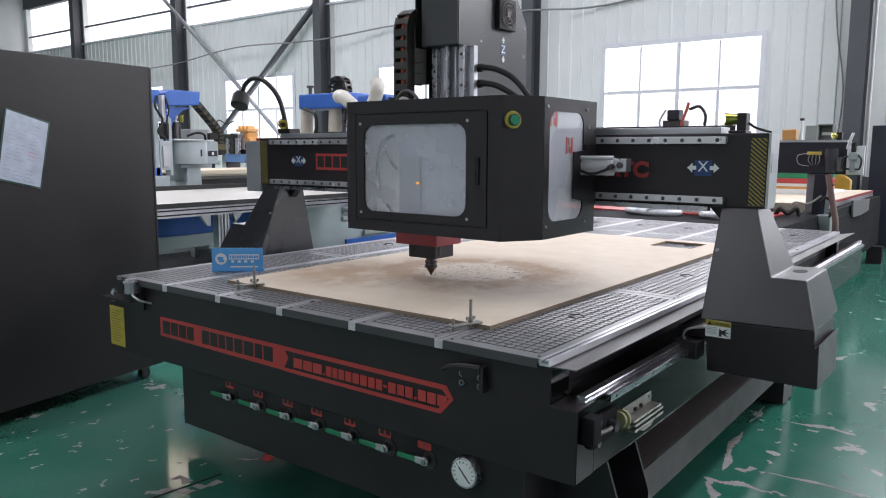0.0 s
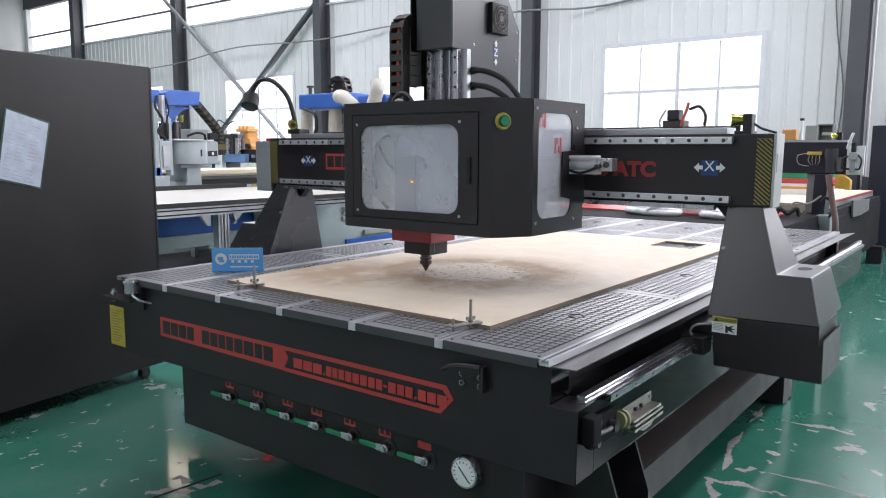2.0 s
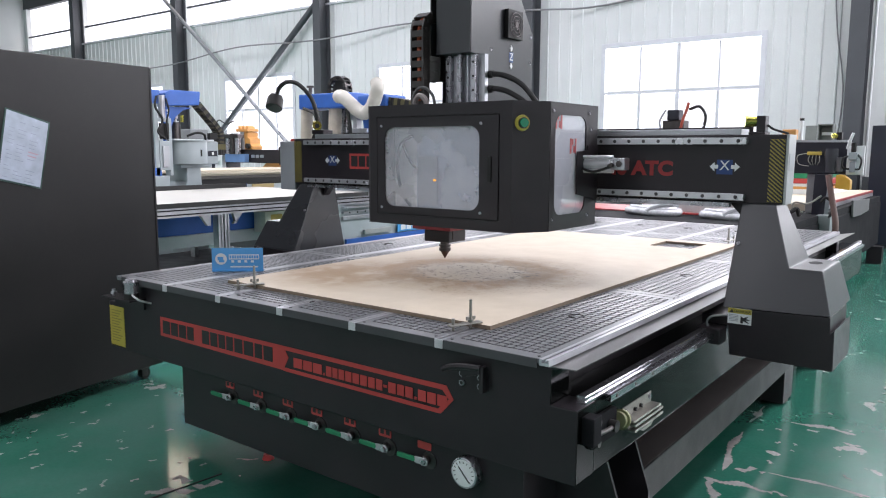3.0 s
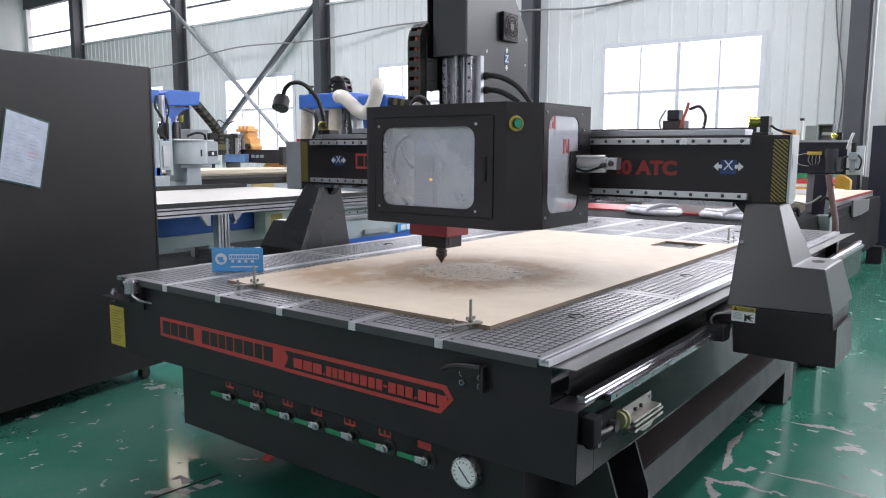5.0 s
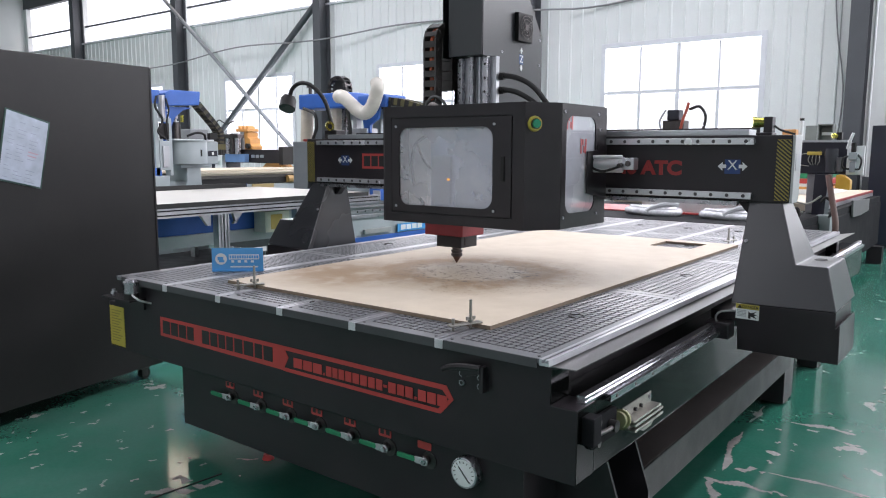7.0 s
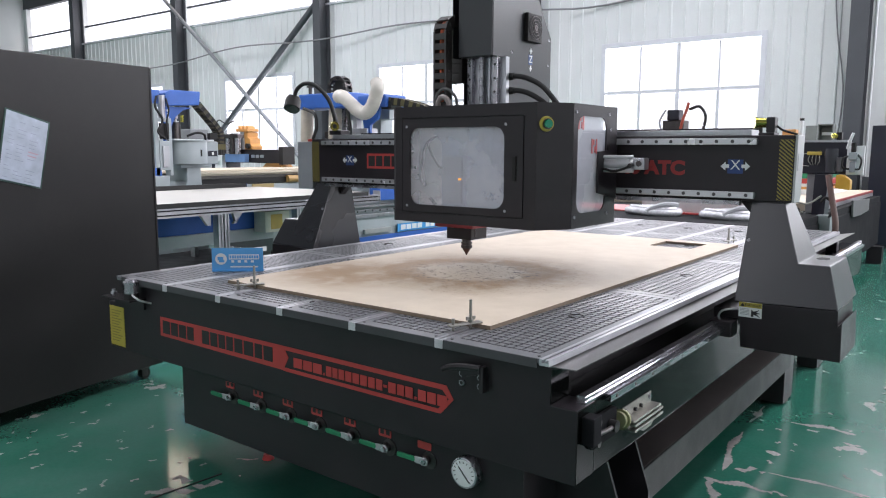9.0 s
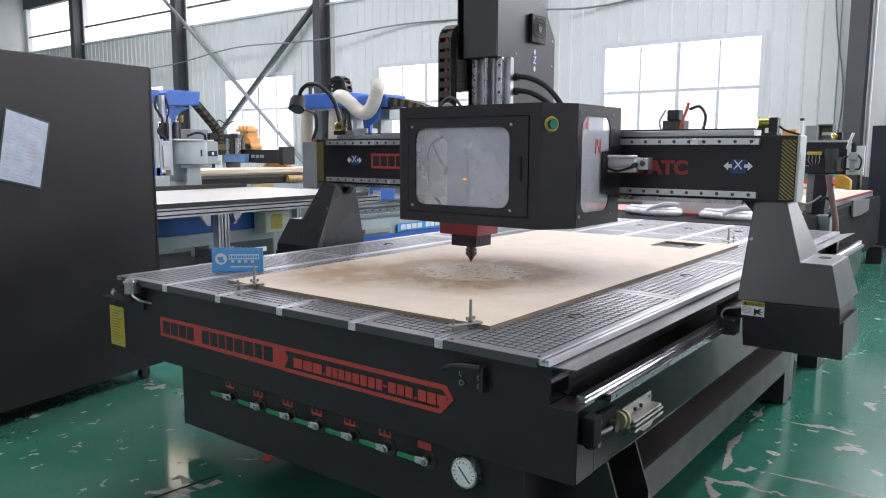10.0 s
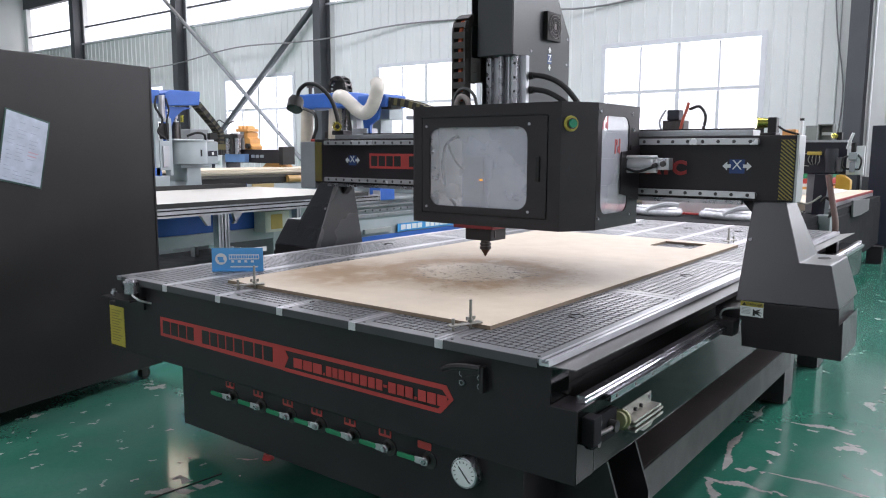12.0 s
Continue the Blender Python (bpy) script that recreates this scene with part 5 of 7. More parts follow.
def spindle(c):
    """Rides up and down under the hood; built in its lowest place."""
    SX, SY = 1.040, 1.118
    sp = part("spindle", bx(B(), SX - 0.066, SX + 0.066, SY - 0.060, SY + 0.060, 0.090, 0.140), BLACK, c, "black spindle nose block with red plate", bevel=0.004, lift=ZT)
    P = lambda name, bm, mat, **k: part(name, bm, mat, sp, lift=ZT, **k)
    P("red_plate", prism(B(), [(SX - 0.12, SY - 0.075), (SX + 0.085, SY - 0.075), (SX + 0.085, SY + 0.085), (SX - 0.12, SY + 0.085)], "z", 0.1405, 0.26), surf("red_casting", (0.30, 0.02, 0.03), 0.4), bevel=0.004)
    P("nose", rod(B(), (SX, SY, 0.091), (SX, SY, 0.072), 0.020, seg=22), DARKSTEEL, smooth=True)
    P("collet_nut", rod(rod(rod(B(), (SX, SY, 0.074), (SX, SY, 0.066), 0.0255, seg=24), (SX, SY, 0.066), (SX, SY, 0.060), 0.021, seg=24), (SX, SY, 0.060), (SX, SY, 0.046), 0.0255, 0.025, 24), DARKSTEEL, smooth=True)
    P("cutter", rod(rod(B(), (SX, SY, 0.046), (SX, SY, 0.040), 0.018, seg=14), (SX, SY, 0.040), (SX, SY, 0.0135), 0.017, 0.001, 14), surf("copper_cutter", (0.13, 0.075, 0.06), 0.35, 0.9))
    P("air_nozzle", rod(B(), (SX + 0.08, SY - 0.05, 0.15), (SX + 0.08, SY - 0.05, 0.105), 0.004, seg=8), DARKSTEEL)
    return sp


THE_GANTRY = gantry()
THE_CARRIAGE, THE_CHAIN = carriage()
THE_SPINDLE = spindle(THE_CARRIAGE)


# ---- black cabinet beside the router ----
def black_cabinet():
    c = thing("black_cabinet", (-1.064, 0.845, 0), "tall black steel cabinet on castors with a pinned sheet", "cabinet")
    def P(name, bm, mat, label="", parent=c, **k):
        ob = new(name, finish(bm, name, mat, k.get("bevel", 0), k.get("smooth", False), Vector((0, 0, 0))))
        ob.parent = parent
        return tagged(ob, label)
    L, D, z0, z1 = 1.30, 0.85, 0.085, ZT + 0.964
    P("body", bx(B(), -D, 0, -L, 0, z0, z1), BLACK2, bevel=0.006)
    P("edge_trim", bx(B(), -0.006, 0.003, -0.012, -0.001, z0 + 0.02, z1 - 0.01), BLACK2)
    for x, y in ((-0.07, -0.10), (-0.07, -1.0), (-0.75, -0.10), (-0.75, -1.2)):
        k = P("castor", bx(B(), x - 0.028, x + 0.028, y - 0.03, y + 0.03, 0.065, z0), DARKSTEEL, "black swivel castor")
        P("wheel", rod(B(), (x - 0.012, y + 0.015, 0.033), (x + 0.012, y + 0.015, 0.033), 0.033, seg=18), RUBBER, parent=k, smooth=True)
        P("fork", bx(bx(B(), x - 0.021, x - 0.015, y - 0.015, y + 0.025, 0.02, 0.066), x + 0.015, x + 0.021, y - 0.015, y + 0.025, 0.02, 0.066), DARKSTEEL, parent=k)
    # sheet in a dark green sleeve
    q = [(-0.857, 0.699), (-0.634, 0.636), (-0.705, 0.311), (-0.925, 0.365)]
    sl = P("document_sleeve", prism(B(), [(y, z + ZT) for y, z in q], "x", 0.0005, 0.004), surf("dark_green_sleeve", (0.03, 0.075, 0.065), 0.3), "tilted printed sheet in a green sleeve")
    cy, cz = sum(y for y, _ in q) / 4, sum(z for _, z in q) / 4
    P("sheet", prism(B(), [(cy + (y - cy) * 0.925, ZT + cz + (z - cz) * 0.955) for y, z in q], "x", 0.0041, 0.0052), PAPER, parent=sl)
    ux, uz = Vector((0.223, -0.063)).normalized(), Vector((-0.071, -0.325)).normalized()
    faint, pink = surf("faint_ink", (0.30, 0.33, 0.42), 0.4), surf("pink_ink", (0.50, 0.30, 0.36), 0.4)
    for k in range(16):
        for col, (s, w) in enumerate(((0.012, 0.035), (0.060, 0.045), (0.122, 0.052))):
            if (k * 5 + col * 3) % 7 == 0 or k in (1, 11):
                continue
            o = Vector((-0.845, ZT + 0.672)) + uz * (0.022 + 0.0180 * k)
            w = w * (0.55 + 0.45 * ((k * 7 + col * 5) % 4) / 3)
            h = 0.005 if col == 2 and k in (7, 8) else 0.0026
            pts = [o + ux * s, o + ux * (s + w), o + ux * (s + w) + uz * h, o + ux * s + uz * h]
            P("text_bar", prism(B(), [tuple(p) for p in pts], "x", 0.0052, 0.0055), pink if col == 2 and k in (7, 8) else faint, parent=sl)
    c.matrix_world = pose(-1.064, 0.845, 0, 0, 0, 10)


black_cabinet()


def floor_cap():
    x, y = 0.366, 0.445
    solo("plastic_cap", rod(rod(B(), (x, y, 0.0), (x, y, 0.022), 0.026, 0.020, 18), (x, y, 0.022), (x, y, 0.03), 0.012, seg=12), surf("red_plastic", (0.45, 0.03, 0.03), 0.4), "small red plastic cap lying on the floor", "cap", smooth=True, at=(x, y, 0))


floor_cap()


# ---- aluminium feed table behind, with slotted profiles ----
def profile_along_y(bm, x0, x1, y0, y1, z0, z1):
    """Extruded bar whose +x face has two slots."""
    h = (z1 - z0)
    for a, b, d in ((0.0, 0.18, 0), (0.18, 0.34, 0.012), (0.34, 0.66, 0), (0.66, 0.82, 0.012), (0.82, 1.0, 0)):
        bx(bm, x0, x1 - 2 * d, y0, y1, z0 + a * h, z0 + b * h)
    return bm


def feed_table():
    t = thing("feed_table", (-3.6, 3.0, 0), "aluminium profile feed table with pale board top", "table")
    P = lambda name, bm, mat, label="", parent=t, **k: part(name, bm, mat, parent, label, lift=ZT, **k)
    P("tabletop", bx(B(), -4.55, -2.69, 1.1, 4.35, 0.028, 0.052), surf("pale_bed_board", (0.46, 0.445, 0.41), 0.5, vary=0.06, scale=2), bevel=0.003)
    P("top_edge", bx(B(), -2.689, -2.682, 1.1, 4.35, 0.017, 0.058), RUBBER)
    P("back_edge", bx(B(), -4.60, -4.555, 1.1, 4.2, 0.03, 0.10), RUBBER)
    P("side_profile", profile_along_y(B(), -2.78, -2.70, 1.1, 4.55, -0.064, 0.016), ALU, "slotted aluminium side rail")
    P("slot_shadow", bx(B(), -2.781, -2.716, 1.11, 4.54, -0.05, 0.002), GROOVE)
    P("side_profile", profile_along_y(B(), -4.5, -4.42, 1.1, 4.3, -0.064, 0.016), ALU)
    for y in (1.25, 2.9, 4.25):
        P("cross_profile", bx(B(), -4.42, -2.79, y, y + 0.08, -0.064, 0.016), ALU)
    for y in (2.44, 2.505, 3.35):
        for x in (-2.78, -4.5):
            bm = B()
            for a, b, d in ((0.0, 0.35, 0), (0.35, 0.65, 0.01), (0.65, 1.0, 0)):
                bx(bm, x, x + 0.08 - d, y + 0.05 * a, y + 0.05 * b, -0.82, -0.066)
            P("leg", bm, ALU, "slotted aluminium leg")
            P("levelling_foot", rod(B(), (x + 0.04, y + 0.025, -0.83), (x + 0.04, y + 0.025, -0.815), 0.028, seg=14), RUBBER)
    for y in (2.28, 2.62):
        P("corner_bracket", prism(B(), [(y, -0.068), (y + 0.10, -0.068), (y + (0.10 if y < 2.5 else 0.0), -0.16), (y + (0.07 if y < 2.5 else 0.03), -0.16)], "x", -2.76, -2.725), ALU)
    P("motor_box", bx(B(), -2.86, -2.70, 4.56, 4.80, -0.05, 0.10), BLUE, "blue drive box at the rail's end", bevel=0.006)
    P("end_plate", bx(B(), -2.80, -2.695, 4.548, 4.558, -0.066, 0.06), ALU)
    return t


feed_table()


# ---- pale enamel routers behind ----
def chain_links(ctrl, w, h, mat, mat2, parent, n=16):
    pts = curve_pts(ctrl, n)
    step = max(1, len(pts) // n)
    pts = pts[::step]
    for k in range(len(pts) - 1):
        p, q = pts[k], pts[k + 1]
        d = q - p
        mm = Matrix.Translation((p + q) / 2) @ d.to_track_quat("Z", "Y").to_matrix().to_4x4()
        bm = B()
        l = d.length / 2
        for s in (-1, 1):
            bx(bm, s * w / 2 - 0.012, s * w / 2 + 0.012, -h / 2, h / 2, -l * 1.1, l * 1.1)
        bx(bm, -w / 2 + 0.012, w / 2 - 0.012, -h / 2, -h / 2 + 0.012, -l * 0.4, l * 0.4)
        bx(bm, -w / 2 + 0.012, w / 2 - 0.012, h / 2 - 0.012, h / 2, -l * 0.4, l * 0.4)
        for v in bm.verts:
            v.co = mm @ v.co
        part("chain_link", bm, mat if k % 2 else mat2, parent, lift=ZT)


OLIVE = surf("olive_chain_plastic", (0.10, 0.085, 0.03), 0.5)
DARKOLIVE = surf("dark_olive_plastic", (0.050, 0.043, 0.022), 0.5)


def pale_router():
    t = thing("pale_router", (-3.9, 5.6, 0), "pale enamel CNC router base with blue panels and rail", "machine")
    P = lambda name, bm, mat, label="", parent=t, **k: part(name, bm, mat, parent, label, lift=ZT, **k)
    P("side_body", bx(B(), -4.9, -3.3, 3.72, 9.2, -0.60, -0.10), MILK, bevel=0.008)
    P("foot_rail", bx(B(), -4.9, -3.28, 1.9, 9.2, -0.83, -0.70), BLACK)
    P("lower_beam", bx(B(), -3.42, -3.31, 1.7, 3.72, -0.42, -0.30), MILK, bevel=0.004)
    P("post", bx(B(), -3.46, -3.305, 3.55, 3.72, -0.70, -0.10), MILK, bevel=0.004)
    P("post", bx(B(), -3.46, -3.305, 1.72, 1.88, -0.70, -0.10), MILK, bevel=0.004)
    P("blue_panel", bx(B(), -3.38, -3.33, 1.88, 3.55, -0.298, -0.09), BLUE, bevel=0.003)
    P("blue_skirt", bx(B(), -3.31, -3.27, 4.6, 9.1, -0.63, -0.53), BLUE, bevel=0.004)
    P("deck", bx(B(), -4.9, -3.2, 4.6, 9.2, -0.10, -0.07), SHEET, bevel=0.003)
    r = P("linear_rail", bx(bx(B(), -3.3, -3.262, 4.55, 9.0, -0.235, -0.205), -3.3, -3.268, 4.55, 9.0, -0.30, -0.26), ALU, bevel=0.003)
    bolts("bolt_head", [(-3.262, 4.65 + 0.13 * k, -0.22) for k in range(26)], (0.003, 0, 0), 0.011, DARKINK, r, ZT, 8)
    P("rail_cover", bx(B(), -3.33, -3.20, 4.55, 9.0, -0.165, -0.15), SHEET)
    P("clip", bx(B(), -3.30, -3.255, 4.9, 5.38, -0.50, -0.44), surf("dull_clip", (0.30, 0.32, 0.31), 0.5), bevel=0.01)
    s = P("blue_nameplate", bx(B(), -3.275, -3.262, 5.5, 6.9, -0.515, -0.415), SIGNBLUE, "blue nameplate with white bars of lettering")
    for k in range(4):
        P("letter_bar", bx(B(), -3.2625, -3.2595, 5.56 + 0.11 * k, 5.65 + 0.11 * k, -0.495, -0.432), WHITE, parent=s)
    for k in range(8):
        P("letter_bar", bx(B(), -3.2625, -3.2595, 6.06 + 0.10 * k, 6.14 + 0.10 * k, -0.495, -0.432), WHITE, parent=s)
    P("control_box", bx(B(), -3.30, -3.12, 3.30, 3.62, -0.33, -0.12), surf("cream_box", (0.60, 0.60, 0.52), 0.45), "cream control box with yellow label", bevel=0.006)
    P("yellow_label", bx(B(), -3.1195, -3.117, 3.37, 3.52, -0.30, -0.15), surf("ochre_label", (0.45, 0.33, 0.08), 0.5))
    P("drip_tray", bx(bx(bx(B(), -3.30, -3.05, 2.85, 3.25, -0.50, -0.49), -3.30, -3.05, 2.85, 2.86, -0.49, -0.42), -3.06, -3.05, 2.86, 3.25, -0.49, -0.455), WHITE, bevel=0.003)
    return t


pale_router()


def turret_router():
    """Router head with a blue arm on a pale pedestal."""
    t = thing("turret_router", (-5.1, 3.7, 0), "pale router head with blue arm and cable chain", "machine")
    P = lambda name, bm, mat, label="", parent=t, **k: part(name, bm, mat, parent, label, lift=ZT, **k)
    X0, X1 = -5.45, -5.0
    P("pedestal", prism(B(), [(3.58, -0.83), (3.95, -0.83), (3.93, -0.05), (3.88, 0.10), (3.87, 0.30), (3.68, 0.30), (3.68, 0.12), (3.60, -0.02)], "x", X0, X1), MILK, bevel=0.01)
    P("beam_head", bx(B(), X0 - 0.1, X1 + 0.02, 3.60, 4.12, 0.325, 0.60), MILK, bevel=0.02)
    P("drum", rod(rod(B(), (-5.06, 3.75, 0.33), (-5.06, 3.75, 0.60), 0.215, 0.215, 30), (-5.06, 3.75, 0.60), (-5.06, 3.75, 0.615), 0.235, seg=30), MILK, "round pale turret drum", bevel=0.006, smooth=True)
    P("drum_slot", bx(B(), -4.86, -4.842, 3.77, 3.79, 0.42, 0.50), RUBBER)
    P("beam_lip", bx(B(), X0, X1, 3.60, 4.02, 0.28, 0.325), MILK, bevel=0.004)
    P("head_cover", bx(B(), X0, X1 - 0.05, 3.56, 4.11, 0.6005, 0.625), WHITE)
    P("motor_case", prism(B(), [(3.80, 0.6255), (4.10, 0.6255), (4.08, 0.745), (3.83, 0.745)], "x", X0, X1 - 0.12), surf("mid_grey_case", (0.25, 0.26, 0.27), 0.5), bevel=0.01)
    P("spindle_motor", rod(B(), (-5.15, 3.64, 0.6255), (-5.15, 3.64, 0.82), 0.065, seg=18), DARKSTEEL, smooth=True)
    P("spindle_top", rod(B(), (-5.15, 3.64, 0.82), (-5.15, 3.64, 0.93), 0.035, seg=14), STEEL, smooth=True)
    P("slide_post", bx(B(), -5.06, -5.0, 3.46, 3.50, 0.20, 0.86), MILK, bevel=0.004)
    P("slide_post", bx(B(), -5.06, -5.0, 3.28, 3.33, 0.20, 1.02), MILK, bevel=0.004)
    P("slide_bridge", bx(B(), -5.05, -5.01, 3.33, 3.46, 0.82, 0.86), MILK)
    P("slide_housing", bx(B(), -5.05, -4.99, 3.33, 3.46, 0.26, 0.60), MILK, bevel=0.006)
    P("lift_cylinder", rod(B(), (-5.03, 3.40, 0.86), (-5.03, 3.40, 1.12), 0.04, seg=14), ALU, smooth=True)
    a = P("blue_arm", prism(B(), [(3.46, 1.00), (3.90, 1.03), (3.92, 1.19), (3.52, 1.19), (3.44, 1.15)], "x", -5.35, -5.02), BLUE, "blue steel arm", bevel=0.012)
    P("arm_web", prism(B(), [(3.47, 0.60), (3.54, 0.60), (3.56, 0.76), (3.62, 0.88), (3.72, 0.96), (3.86, 1.0), (3.47, 1.0)], "x", -5.14, -5.10), BLUE, parent=a)
    for k in range(3):
        P("letter_bar", bx(B(), -5.0995, -5.097, 3.51, 3.535, 0.86 + 0.04 * k, 0.885 + 0.04 * k), WHITE, parent=a)
    P("blue_bracket", bx(B(), -5.3, -5.06, 3.26, 3.40, 1.02, 1.18), BLUE, bevel=0.01)
    P("side_label", bx(B(), -4.98, -4.976, 3.965, 4.10, 0.42, 0.485), NAVY)
    P("label_letter", bx(B(), -4.9755, -4.973, 4.02, 4.045, 0.435, 0.47), WHITE)
    ch = P("cable_chain", bx(B(), -5.28, -5.08, 4.0, 4.30, 0.50, 0.57), OLIVE, "olive plastic cable chain")
    chain_links([(-5.18, 3.84, 1.14), (-5.18, 3.93, 1.08), (-5.18, 4.09, 0.92), (-5.18, 4.22, 0.785), (-5.18, 4.28, 0.68), (-5.18, 4.27, 0.555)], 0.11, 0.06, PLASTIC, DARKOLIVE, ch, 24)
    P("valve_block", bx(B(), -4.98, -4.95, 3.84, 3.92, 0.44, 0.50), ALU)
    P("blue_base", bx(B(), -5.3, -5.0, 3.05, 3.35, 0.20, 0.29), BLUE)
    P("slide_base", bx(B(), -5.3, -5.0, 2.95, 3.45, -0.83, 0.199), MILK, bevel=0.01)
    P("cable", pipe(B(), [(-4.97, 3.30, 1.10), (-4.95, 3.27, 0.98), (-4.96, 3.36, 0.84), (-4.96, 3.30, 0.70), (-4.97, 3.40, 0.62)], 0.013, 8), RUBBER, smooth=True)
    P("cable", pipe(B(), [(-4.97, 3.42, 1.08), (-4.95, 3.44, 0.95), (-4.96, 3.41, 0.80), (-4.97, 3.43, 0.62)], 0.010, 8), RUBBER, smooth=True)
    P("slide_gap", bx(B(), -4.998, -4.985, 3.335, 3.455, 0.62, 0.80), PLASTIC)
    P("housing_plate", bx(B(), -4.9895, -4.97, 3.36, 3.44, 0.30, 0.54), SHEET, bevel=0.004)
    P("junction_box", bx(B(), -4.99, -4.93, 3.97, 4.08, 0.62, 0.70), PLASTIC, bevel=0.006)
    P("fitting", rod(B(), (-5.03, 3.66, 0.82), (-5.03, 3.66, 0.90), 0.02, seg=10), BRASS, smooth=True)
    P("hose_loop", pipe(B(), [(-5.08, 3.75, 0.66), (-5.02, 3.85, 0.70), (-5.02, 3.95, 0.68), (-5.06, 4.0, 0.60)], 0.014, 8), RUBBER, smooth=True)
    P("hose_loop", pipe(B(), [(-5.06, 3.08, 0.98), (-5.02, 3.15, 0.80), (-5.02, 3.12, 0.66), (-5.06, 3.05, 0.56)], 0.014, 8), RUBBER, smooth=True)
    return t


turret_router()


def board_table():
    t = thing("board_table", (-6.3, 6.0, 0), "long pale table stacked with loose boards", "table")
    P = lambda name, bm, mat, label="", parent=t, **k: part(name, bm, mat, parent, label, lift=ZT, **k)
    P("base", bx(B(), -7.4, -6.05, 3.0, 9.0, -0.83, 0.0), MILK, bevel=0.01)
    P("roller_edge", rod(B(), (-6.02, 3.2, 0.06), (-6.02, 4.3, 0.06), 0.055, seg=14), surf("tan_roller", (0.42, 0.25, 0.09), 0.45), "tan roller along the table's edge", smooth=True)
    P("roller_edge", rod(B(), (-6.02, 6.1, 0.06), (-6.02, 8.8, 0.06), 0.055, seg=14), surf("tan_roller_far", (0.42, 0.25, 0.09), 0.45), smooth=True)
    P("blue_panel", bx(B(), -6.05, -6.03, 4.5, 5.35, -0.10, 0.02), BLUE)
    P("small_label", bx(B(), -6.05, -6.03, 5.45, 5.85, -0.06, 0.0), surf("ochre_tag", (0.42, 0.30, 0.12), 0.5))
    P("gap_beam", bx(B(), -6.10, -6.04, 4.3, 6.1, 0.02, 0.09), PLASTIC)
    P("plinth", bx(B(), -7.4, -6.1, 3.0, 9.0, 0.0, 0.13), surf("shadow_core", (0.10, 0.09, 0.08), 0.6))
    for k, (x, y0, y1, z, rz) in enumerate(((-6.62, 4.2, 8.6, 0.131, 0.5), (-6.55, 4.4, 7.2, 0.158, -1.5), (-6.7, 4.0, 8.9, 0.185, 1.0))):
        bm = bx(B(), -0.55, 0.52, y0 - 6, y1 - 6, 0, 0.024)
        ob = solo("loose_board", bm, PALEWOOD, "pale loose fibreboard lying on the table", "board", group="loose boards")
        ob.matrix_world = pose(x, 6, ZT + z, 0, 0, rz)
    return t


board_table()


